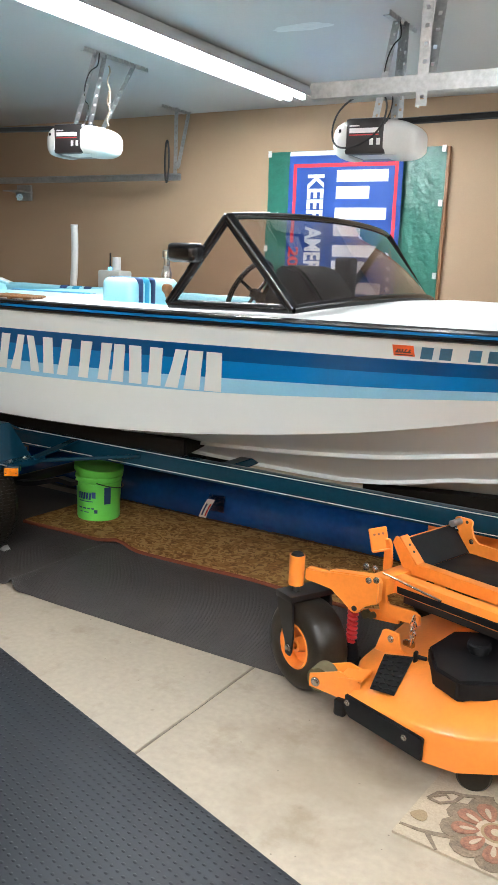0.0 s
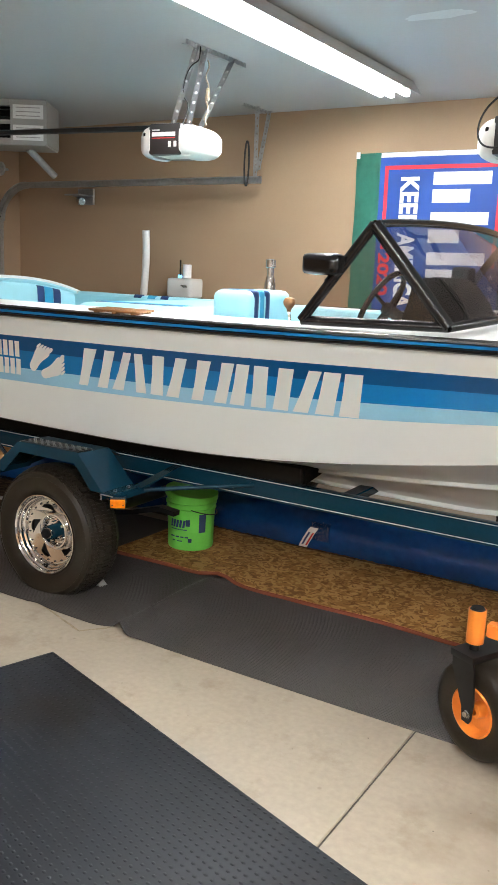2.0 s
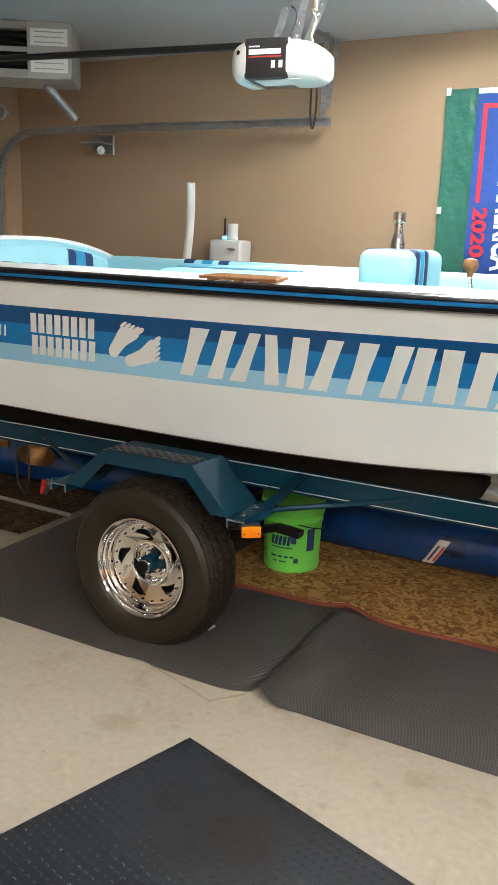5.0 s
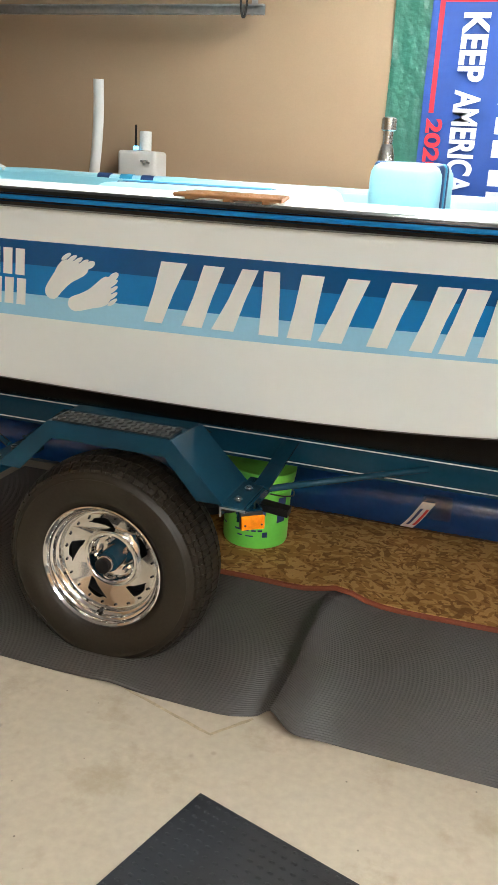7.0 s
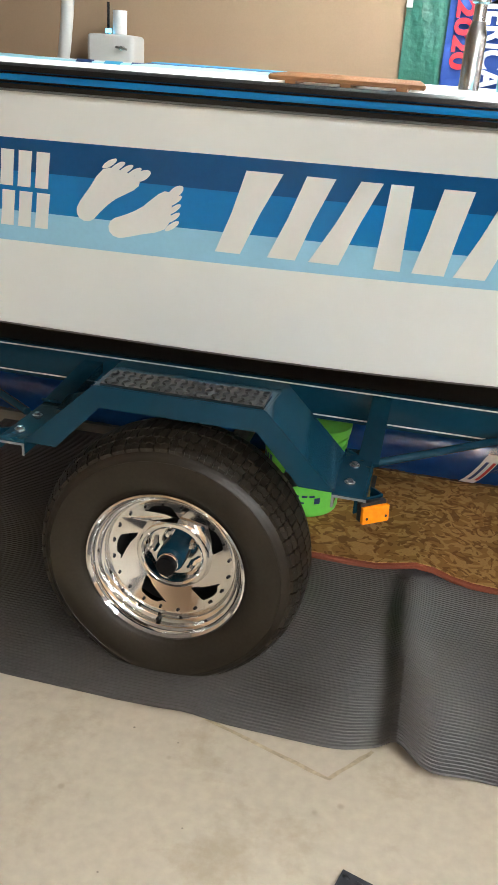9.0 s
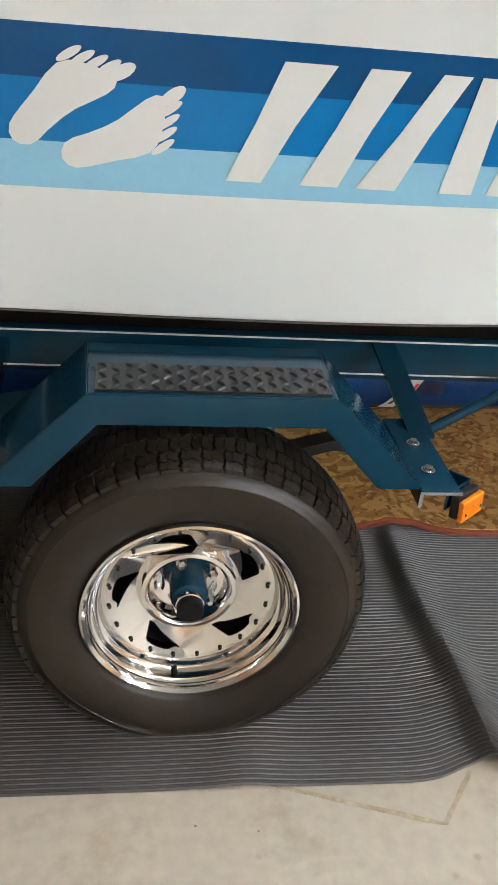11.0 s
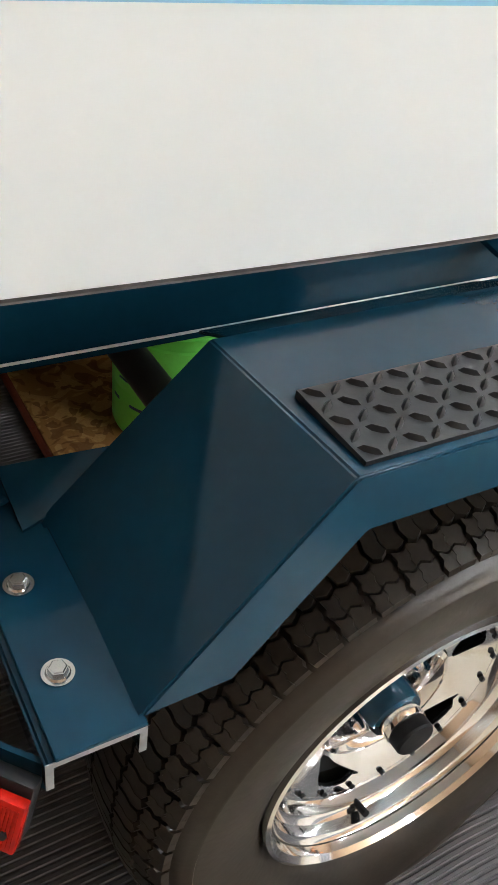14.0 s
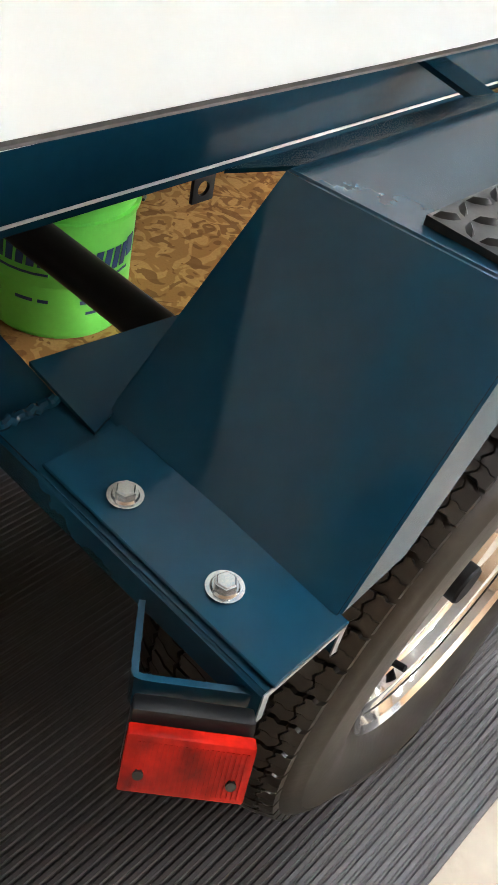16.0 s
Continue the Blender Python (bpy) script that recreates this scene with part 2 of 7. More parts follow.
M = {
    "concrete": concrete(),
    "joint": mat("joint_filler", (0.10, 0.085, 0.07), 0.9),
    "wall": mat("tan_paint", (0.375, 0.255, 0.157), 0.75, vary=0.05, scale=1.2, fine=140, bump=0.15),
    "ceiling": mat("ceiling_paint", (0.475, 0.47, 0.475), 0.45, vary=0.04, scale=1.0, fine=60, bump=0.08),
    "gel": mat("white_gelcoat", (0.79, 0.83, 0.81), 0.28, vary=0.008, scale=2.0, fine=30, bump=0.0, coat=0.08, rvary=False),
    "deck_gel": mat("white_deck_gelcoat", (0.82, 0.83, 0.80), 0.38, vary=0.02, scale=2.0, fine=200, bump=0.05, spec=0.3, rvary=False),
    "navy": mat("navy_vinyl", (0.006, 0.075, 0.215), 0.16, vary=0.06, bump=0.0, spec=0.3, coat=0.08, rvary=False),
    "azure": mat("azure_vinyl", (0.008, 0.180, 0.47), 0.16, vary=0.05, bump=0.0, spec=0.3, coat=0.08, rvary=False),
    "pale": mat("pale_blue_vinyl", (0.32, 0.63, 0.82), 0.16, vary=0.04, bump=0.0, spec=0.35, coat=0.1, rvary=False),
    "decal": mat("white_vinyl", (0.78, 0.805, 0.775), 0.28, vary=0.02, bump=0.0, coat=0.08, rvary=False),
    "black_rubber": mat("black_rubber", (0.007, 0.007, 0.0075), 0.6, spec=0.14, vary=0.25, scale=10, bump=0.15),
    "black_gloss": mat("black_moulding", (0.007, 0.007, 0.0075), 0.25, vary=0.2, bump=0.03),
    "black_paint": mat("black_steel", (0.009, 0.009, 0.0095), 0.35, vary=0.2, bump=0.08, spec=0.4),
    "blue_steel": mat("blue_trailer_paint", (0.0048, 0.0345, 0.059), 0.10, vary=0.10, scale=3, fine=60, bump=0.0, spec=0.22, rvary=False),
    "bare_edge": mat("bare_steel_edge", (0.27, 0.28, 0.29), 0.4, 0.5, vary=0.3, scale=30, bump=0.1),
    "chine_edge": mat("shaded_chine_edge", (0.11, 0.10, 0.095), 0.45, vary=0.4, scale=25, bump=0.1),
    "olive_plastic": mat("olive_plastic", (0.085, 0.078, 0.038), 0.5, vary=0.15, scale=9, bump=0.08),
    "pin": mat("white_pinstripe", (0.75, 0.74, 0.70), 0.3, bump=0.0),
    "chrome": mat("chrome", (0.86, 0.86, 0.85), 0.09, 1.0, vary=0.03, bump=0.0),
    "zinc": mat("zinc_plate", (0.52, 0.51, 0.49), 0.22, 1.0, vary=0.12, scale=12, bump=0.1),
    "galv": mat("galvanised_steel", (0.46, 0.47, 0.47), 0.42, 0.85, vary=0.25, scale=14, fine=60, bump=0.12),
    "tyre": mat("tyre_rubber", (0.0200, 0.0155, 0.0105), 0.40, vary=0.3, scale=7, fine=120, bump=0.12, spec=0.30),
    "ribmat": mat("grey_ribbed_rubber", (0.052, 0.0455, 0.0420), 0.44, vary=0.18, scale=2.5, fine=80, bump=0.15),
    "studmat": mat("dark_stud_vinyl", (0.0165, 0.018, 0.0215), 0.44, vary=0.25, scale=2, fine=90, bump=0.15, spec=0.26),
    "bunk": mat("black_bunk_carpet", (0.010, 0.008, 0.006), 0.95, spec=0.1, vary=0.4, scale=30, fine=300, bump=0.6, dist=0.004),
    "tread": mat("tread_plate_rubber", (0.011, 0.011, 0.0105), 0.32, spec=0.4, vary=0.15, bump=0.1),
    "amber": mat("amber_lens", (0.84, 0.24, 0.006), 0.2, vary=0.15, scale=40, bump=0.0, spec=0.25),
    "red": mat("red_lens", (0.36, 0.008, 0.003), 0.14, vary=0.5, scale=45, bump=0.0, spec=0.22),
    "green": mat("green_plastic", (0.19, 0.74, 0.10), 0.35, vary=0.05, scale=4, bump=0.04),
    "ink": mat("dark_ink", (0.02, 0.05, 0.16), 0.4, bump=0.0),
    "tube": mat("blue_tarp_roll", (0.004, 0.052, 0.20), 0.20, vary=0.2, scale=5, fine=24, bump=0.35, dist=0.008, coat=0.35),
    "paper": mat("white_label", (0.72, 0.72, 0.70), 0.5, bump=0.02),
    "red_ink": mat("red_ink", (0.55, 0.03, 0.03), 0.5, bump=0.0),
    "orange": mat("orange_paint", (0.83, 0.245, 0.030), 0.30, vary=0.08, scale=5, fine=60, bump=0.04, coat=0.3),
    "red_spring": mat("red_spring_paint", (0.55, 0.02, 0.02), 0.4, bump=0.04),
    "seat": mat("pale_blue_seat_vinyl", (0.36, 0.68, 0.76), 0.45, vary=0.06, scale=4, fine=180, bump=0.15),
    "seat_navy": mat("navy_seat_vinyl", (0.012, 0.04, 0.13), 0.42, vary=0.1, fine=180, bump=0.15),
    "seat_teal": mat("teal_seat_vinyl", (0.03, 0.30, 0.50), 0.42, vary=0.08, fine=180, bump=0.15),
    "teak": mat("teak_wood", (0.24, 0.105, 0.035), 0.5, vary=0.3, scale=9, fine=60, bump=0.2),
    "bronze": mat("bronze", (0.36, 0.20, 0.08), 0.3, 0.9, vary=0.25, scale=12, bump=0.08),
    "white_plastic": mat("white_plastic", (0.62, 0.61, 0.575), 0.38, vary=0.04, bump=0.03),
    "label_black": mat("black_label", (0.025, 0.022, 0.022), 0.3, vary=0.1, bump=0.0),
    "tarp_green": mat("green_tarp", (0.026, 0.135, 0.095), 0.30, vary=0.15, scale=7, fine=26, bump=0.8, dist=0.008),
    "flag_blue": mat("flag_blue", (0.010, 0.055, 0.27), 0.7, vary=0.12, scale=8, fine=400, bump=0.2),
    "flag_red": mat("flag_red", (0.62, 0.022, 0.04), 0.75, vary=0.1, fine=400, bump=0.2),
    "flag_white": mat("flag_white", (0.74, 0.74, 0.78), 0.75, vary=0.05, fine=400, bump=0.2),
    "heater": mat("heater_enamel", (0.34, 0.33, 0.31), 0.4, vary=0.08, scale=5, bump=0.05),
    "dark_void": mat("dark_opening_fill", (0.012, 0.012, 0.012), 0.5, bump=0.1),
    "door_paint": mat("door_enamel", (0.48, 0.46, 0.43), 0.5, vary=0.05, bump=0.1),
    "rug": carpet("gold_rug", (0.45, 0.255, 0.085), (0.29, 0.140, 0.042), (0.165, 0.075, 0.023), 8.5),
    "rug_dark": carpet("dark_rug", (0.062, 0.034, 0.018), (0.11, 0.07, 0.034), (0.03, 0.015, 0.01), 9),
    "rug_pale": mat("pale_rug", (0.43, 0.35, 0.25), 0.95, vary=0.2, scale=5, fine=150, bump=0.5, dist=0.003),
    "rug_edge": mat("rust_binding", (0.20, 0.045, 0.018), 0.9, vary=0.2, fine=160, bump=0.4),
    "rust_motif": mat("rust_motif", (0.27, 0.125, 0.075), 0.95, vary=0.5, scale=40, fine=150, bump=0.5),
    "umber_motif": mat("umber_motif", (0.20, 0.15, 0.10), 0.95, vary=0.5, scale=40, fine=150, bump=0.5),
    "olive_motif": mat("olive_motif", (0.30, 0.22, 0.12), 0.95, vary=0.2, fine=150, bump=0.5),
    "glass": clear("smoked_glass", (0.60, 0.53, 0.50)),
    "vinyl_clear": clear("clear_film", (0.9, 0.9, 0.9), 0.12),
    "lamp": glow("tube_glow", (0.97, 1.0, 0.98), TUBE_POWER),
    "diffuser": mat("lamp_housing", (0.62, 0.63, 0.63), 0.4, vary=0.05, bump=0.02),
    "led": glow("blue_led", (0.1, 0.6, 1.0), 3.0),
    "strap": mat("black_strap", (0.015, 0.015, 0.015), 0.8, bump=0.3),
    "reg_orange": mat("orange_sticker", (0.80, 0.12, 0.02), 0.4, bump=0.0),
    "teal_ink": mat("blue_grey_lettering", (0.05, 0.16, 0.26), 0.3, bump=0.0),
    "grime": mat("tape_residue", (0.36, 0.29, 0.19), 0.8, vary=0.35, scale=20, bump=0.1),
}



def wear_shade_patch(m, at, size, color, strength):
    """A patch of wear or painted shade, of its own shape, on a surface whose coordinates are the room's."""
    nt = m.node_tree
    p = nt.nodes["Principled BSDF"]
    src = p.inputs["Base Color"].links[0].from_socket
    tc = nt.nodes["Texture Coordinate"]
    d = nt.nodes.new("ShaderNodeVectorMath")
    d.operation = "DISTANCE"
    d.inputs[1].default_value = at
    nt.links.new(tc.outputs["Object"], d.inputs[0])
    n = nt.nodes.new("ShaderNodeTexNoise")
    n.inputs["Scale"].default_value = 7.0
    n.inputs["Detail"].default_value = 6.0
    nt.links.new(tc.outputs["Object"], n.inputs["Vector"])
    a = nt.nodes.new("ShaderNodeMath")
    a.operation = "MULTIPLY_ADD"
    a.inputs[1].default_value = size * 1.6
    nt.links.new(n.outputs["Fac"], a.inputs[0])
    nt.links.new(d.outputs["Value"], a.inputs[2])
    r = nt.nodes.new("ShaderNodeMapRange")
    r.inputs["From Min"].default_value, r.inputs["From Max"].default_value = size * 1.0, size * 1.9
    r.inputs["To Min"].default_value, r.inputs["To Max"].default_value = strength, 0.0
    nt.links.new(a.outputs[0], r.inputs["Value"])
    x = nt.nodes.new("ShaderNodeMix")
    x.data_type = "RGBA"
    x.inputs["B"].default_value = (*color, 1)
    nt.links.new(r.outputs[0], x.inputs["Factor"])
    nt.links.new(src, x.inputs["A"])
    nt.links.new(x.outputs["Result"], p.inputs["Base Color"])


wear_shade_patch(M["studmat"], (-2.80, 2.12, 0.0), 0.28, (0.012, 0.009, 0.007), 0.9)
# Dirt by the mower, with the mower's shade put into the concrete's colour.
wear_shade_patch(M["concrete"], (-1.0, 2.25, 0.0), 0.45, (0.25, 0.19, 0.125), 0.55)

# ---- mesh helpers ----


def part(name, bm, material, parent=None, label="", sharp=35):
    """Links a bmesh, given in world metres, as one mesh under a thing or a part."""
    me = bpy.data.meshes.new(name)
    bmesh.ops.recalc_face_normals(bm, faces=bm.faces)
    bm.to_mesh(me)
    bm.free()
    return part_mesh(name, me, material, parent, label, sharp)


def part_mesh(name, me, material, parent=None, label="", sharp=35):
    me.materials.append(M[material])
    if sharp:
        me.shade_smooth()
        me.set_sharp_from_angle(angle=radians(sharp))
    ob = new(name, me)
    if parent is not None:
        ob.parent = parent
        if parent.type == "EMPTY":
            ob.matrix_parent_inverse = parent.matrix_basis.inverted()
    if label:
        ob["label"] = label
    return ob


def thing(name, at, label, category, group="", kind=""):
    e = new(name)
    e.empty_display_size = 0.1
    e.matrix_basis = Matrix.Translation(at)
    return tagged(e, label, category, group, kind)


def single(name, bm, material, label, category, group="", kind="", sharp=35):
    return tagged(part(name, bm, material, None, "", sharp), label, category, group, kind)


def box(bm, c, s, rot=None, bevel=0.0, seg=1):
    """A box of size s round c, turned by rot (an Euler or Matrix), with rounded edges."""
    r = bmesh.ops.create_cube(bm, size=1.0)
    vs = r["verts"]
    m3 = rot.to_matrix().to_4x4() if isinstance(rot, Euler) else (rot.to_4x4() if rot is not None else Matrix())
    mm = Matrix.Translation(c) @ m3 @ Matrix.Diagonal((*s, 1))
    bmesh.ops.transform(bm, matrix=mm, verts=vs)
    if bevel:
        es = list({e for v in vs for e in v.link_edges})
        bmesh.ops.bevel(bm, geom=es, offset=bevel, segments=seg, affect="EDGES", profile=0.6)
    return bm


def rotz(a):
    return Matrix.Rotation(radians(a), 3, "Z")


def frame_of(d):
    d = Vector(d).normalized()
    u = d.orthogonal().normalized()
    if abs(d.z) < 0.95:
        u = Vector((0, 0, 1)).cross(d).normalized()
    return d, u, d.cross(u)


def rod(bm, a, b, r, n=14, r2=None, caps=True):
    """A round bar from a to b."""
    a, b = Vector(a), Vector(b)
    _, u, w = frame_of(b - a)
    r2 = r if r2 is None else r2
    rings = []
    for p, rr in ((a, r), (b, r2)):
        rings.append([bm.verts.new(p + (u * math.cos(t) + w * math.sin(t)) * rr) for t in [2 * math.pi * i / n for i in range(n)]])
    for i in range(n):
        j = (i + 1) % n
        bm.faces.new((rings[0][i], rings[0][j], rings[1][j], rings[1][i]))
    if caps:
        bm.faces.new(rings[0][::-1])
        bm.faces.new(rings[1])
    return bm


def hose(bm, pts, r, n=10, closed=False):
    """A round bar along a line of points."""
    P = [Vector(p) for p in pts]
    k = len(P)
    rings = []
    up = None
    for i in range(k):
        d = (P[(i + 1) % k] - P[i - 1]) if closed else (P[min(i + 1, k - 1)] - P[max(i - 1, 0)])
        d = d.normalized()
        if up is None:
            up = d.orthogonal().normalized()
        up = (up - d * up.dot(d)).normalized()
        w = d.cross(up)
        rings.append([bm.verts.new(P[i] + (up * math.cos(t) + w * math.sin(t)) * r) for t in [2 * math.pi * j / n for j in range(n)]])
    for i in range(k if closed else k - 1):
        A, B = rings[i], rings[(i + 1) % k]
        for j in range(n):
            q = (j + 1) % n
            bm.faces.new((A[j], A[q], B[q], B[j]))
    if not closed:
        bm.faces.new(rings[0][::-1])
        bm.faces.new(rings[-1])
    return bm


def lathe(bm, c, axis, prof, n=64, closed=False):
    """Turns a profile of (radius, along) round an axis through c."""
    c = Vector(c)
    d, u, w = frame_of(axis)
    rings = []
    for r, h in prof:
        rings.append([bm.verts.new(c + d * h + (u * math.cos(t) + w * math.sin(t)) * max(r, 1e-4)) for t in [2 * math.pi * i / n for i in range(n)]])
    k = len(prof)
    for i in range(k if closed else k - 1):
        A, B = rings[i], rings[(i + 1) % k]
        for j in range(n):
            q = (j + 1) % n
            bm.faces.new((A[j], A[q], B[q], B[j]))
    return bm


def slab(bm, pts, direction):
    """A flat outline of 3D points, pushed out by a vector into a plate."""
    d = Vector(direction)
    a = [bm.verts.new(Vector(p)) for p in pts]
    b = [bm.verts.new(Vector(p) + d) for p in pts]
    n = len(pts)
    bm.faces.new(a)
    bm.faces.new(b[::-1])
    for i in range(n):
        j = (i + 1) % n
        bm.faces.new((a[i], b[i], b[j], a[j]))
    return bm


def strip(bm, rows):
    """Quads between rows of points of the same length."""
    V = [[bm.verts.new(Vector(p)) for p in r] for r in rows]
    for i in range(len(V) - 1):
        for j in range(len(V[0]) - 1):
            bm.faces.new((V[i][j], V[i + 1][j], V[i + 1][j + 1], V[i][j + 1]))
    return V


def thick(bm, amount):
    bmesh.ops.recalc_face_normals(bm, faces=bm.faces)
    bmesh.ops.solidify(bm, geom=list(bm.faces), thickness=amount)
    return bm


def bolt(bm, c, axis, r=0.011):
    """A hexagon head on a washer."""
    d = Vector(axis).normalized()
    c = Vector(c)
    rod(bm, c, c + d * 0.002, r * 1.75, 24)
    rod(bm, c + d * 0.002, c + d * (0.002 + r * 0.25), r * 1.35, 18, r * 1.2)
    rod(bm, c + d * (0.002 + r * 0.25), c + d * (0.002 + r * 0.85), r * 1.08, 6)
    rod(bm, c + d * (0.002 + r * 0.85), c + d * (0.002 + r * 0.95), r * 0.98, 6, r * 0.85)
    return bm


def tbl(x, table):
    """Smooth reading of a table of (x, value)."""
    n = len(table)
    if x <= table[0][0]:
        return table[0][1]
    if x >= table[-1][0]:
        return table[-1][1]
    for i in range(n - 1):
        x0, y0 = table[i]
        x1, y1 = table[i + 1]
        if x0 <= x <= x1:
            def slope(k):
                a, b = max(k - 1, 0), min(k + 1, n - 1)
                return (table[b][1] - table[a][1]) / (table[b][0] - table[a][0])
            h = x1 - x0
            t = (x - x0) / h
            m0, m1 = slope(i) * h, slope(i + 1) * h
            return (2 * t**3 - 3 * t**2 + 1) * y0 + (t**3 - 2 * t**2 + t) * m0 + (-2 * t**3 + 3 * t**2) * y1 + (t**3 - t**2) * m1


def lettering(name, text, size, m, material, parent, depth=0.0006):
    """Words in the built-in font as a mesh."""
    cu = bpy.data.curves.new(name, "FONT")
    cu.body, cu.size, cu.extrude, cu.offset, cu.align_x, cu.align_y = text, size, depth, size * 0.035, "LEFT", "BOTTOM_BASELINE"
    tmp = bpy.data.objects.new(name, cu)
    me = bpy.data.meshes.new_from_object(tmp)
    bpy.data.objects.remove(tmp)
    bpy.data.curves.remove(cu)
    me.transform(m)
    return part_mesh(name, me, material, parent, sharp=0)


# ---- room ----
X0, X1, Y0, Y1, H = -7.0, 4.6, -3.0, 5.86, 2.83
bm = bmesh.new()
box(bm, ((X0 + X1) / 2, (Y0 + Y1) / 2, -0.06), (X1 - X0 + 0.4, Y1 - Y0 + 0.4, 0.10))
floor = single("floor", bm, "joint", "beige bare concrete garage floor with control joints", "floor", kind="structure", sharp=0)
for a, b in ((X0 - 0.1, -1.628), (-1.619, X1 + 0.1)):
    bm = bmesh.new()
    box(bm, ((a + b) / 2, (Y0 + Y1) / 2, -0.006), (b - a, Y1 - Y0 + 0.2, 0.012), bevel=0.003)
    part("slab", bm, "concrete", floor)


def wall(name, c, s, label="tan painted smooth garage wall"):
    bm = bmesh.new()
    box(bm, c, s)
    return single(name, bm, "wall", label, "wall", kind="structure", sharp=0)


wall("wall_north", ((X0 + X1) / 2, Y1 + 0.07, H / 2), (X1 - X0 + 0.28, 0.14, H))
wall("wall_south", ((X0 + X1) / 2, Y0 - 0.07, H / 2), (X1 - X0 + 0.28, 0.14, H))


def door_wall(name, x, sign):
    """An end wall with the opening for an overhead door."""
    t = 0.14
    bm = bmesh.new()
    lo, hi, top = 2.45, 5.42, 2.16
    cx = x + sign * t / 2
    for a, b, c, d in ((Y0, lo, 0, H), (hi, Y1, 0, H), (lo, hi, top, H)):
        box(bm, (cx, (a + b) / 2, (c + d) / 2), (t, b - a, d - c))
    return single(name, bm, "wall", "tan painted end wall round a garage door", "wall", kind="structure", sharp=0)


door_wall("wall_west", X0, -1)
door_wall("wall_east", X1, 1)
bm = bmesh.new()
box(bm, ((X0 + X1) / 2, (Y0 + Y1) / 2, H + 0.05), (X1 - X0 + 0.28, Y1 - Y0 + 0.28, 0.1))
single("ceiling", bm, "ceiling", "flat pale grey painted garage ceiling", "ceiling", kind="structure", sharp=0)


def overhead_door(name, x, sign):
    d = thing(name, (x, 3.93, 0), "closed white steel sectional garage door with shut panels", "garage door", kind="structure")
    for i in range(4):
        bm = bmesh.new()
        box(bm, (x + sign * 0.03, 3.935, 0.27 + 0.54 * i), (0.045, 3.02, 0.532), bevel=0.006)
        for k in range(5):
            box(bm, (x + sign * 0.004, 2.75 + 0.593 * k, 0.27 + 0.54 * i), (0.012, 0.46, 0.36), bevel=0.005)
        part("panel", bm, "door_paint", d)
    for i in range(3):
        for k in (2.47, 5.37):
            bm = bmesh.new()
            box(bm, (x - sign * 0.006, k, 0.54 + 0.54 * i), (0.012, 0.05, 0.13), bevel=0.003)
            rod(bm, (x - sign * 0.02, k - 0.05, 0.54 + 0.54 * i), (x - sign * 0.02, k + 0.06, 0.54 + 0.54 * i), 0.012)
            part("hinge", bm, "galv", d)
    return d


overhead_door("door_1", X0, -1)
overhead_door("door_2", X1, 1)

# ---- lamps on the ceiling ----


def shop_light(x, y, group="ceiling lights"):
    """A two-tube strip with a bent steel hood, 1.22 m long, two of them end to end."""
    L = 2.44
    e = thing("ceiling_light", (x, y, H), "lit two-tube fluorescent strip under a grey steel hood on the ceiling", "ceiling light", group)
    bm = bmesh.new()
    prof = [(-0.135, -0.085), (-0.128, -0.085), (-0.07, -0.03), (0.07, -0.03), (0.128, -0.085), (0.135, -0.085), (0.078, -0.004), (-0.078, -0.004)]
    slab(bm, [(x + a, y - L / 2, H + b) for a, b in prof], (0, L, 0))
    part("hood", bm, "diffuser", e, sharp=20)
    for s in (-1, 1):
        bm = bmesh.new()
        rod(bm, (x + s * 0.052, y - L / 2 + 0.03, H - 0.075), (x + s * 0.052, y + L / 2 - 0.03, H - 0.075), 0.019, 18)
        part("tube", bm, "lamp", e, "glowing white fluorescent tube")
        for q in (-1, 1):
            bm = bmesh.new()
            box(bm, (x + s * 0.052, y + q * (L / 2 - 0.015), H - 0.06), (0.03, 0.022, 0.065), bevel=0.003)
            part("socket", bm, "white_plastic", e)
    bm = bmesh.new()
    hose(bm, [(x + 0.05, y + 0.1, H - 0.04), (x + 0.085, y + 0.1, H - 0.10), (x + 0.06, y + 0.1, H - 0.125), (x + 0.02, y + 0.1, H - 0.10)], 0.006)
    part("clip", bm, "white_plastic", e)
    return e


LX = -2.91
# Only the first strip is seen; the rest are added out of view to brighten.
for lx, ly in ((LX, 4.00), (1.3, 4.00), (-0.8, -0.4), (1.3, -0.4), (-2.3, -2.4), (-0.6, -2.4)):
    shop_light(lx, ly)

# ---- mats and rugs on the floor ----


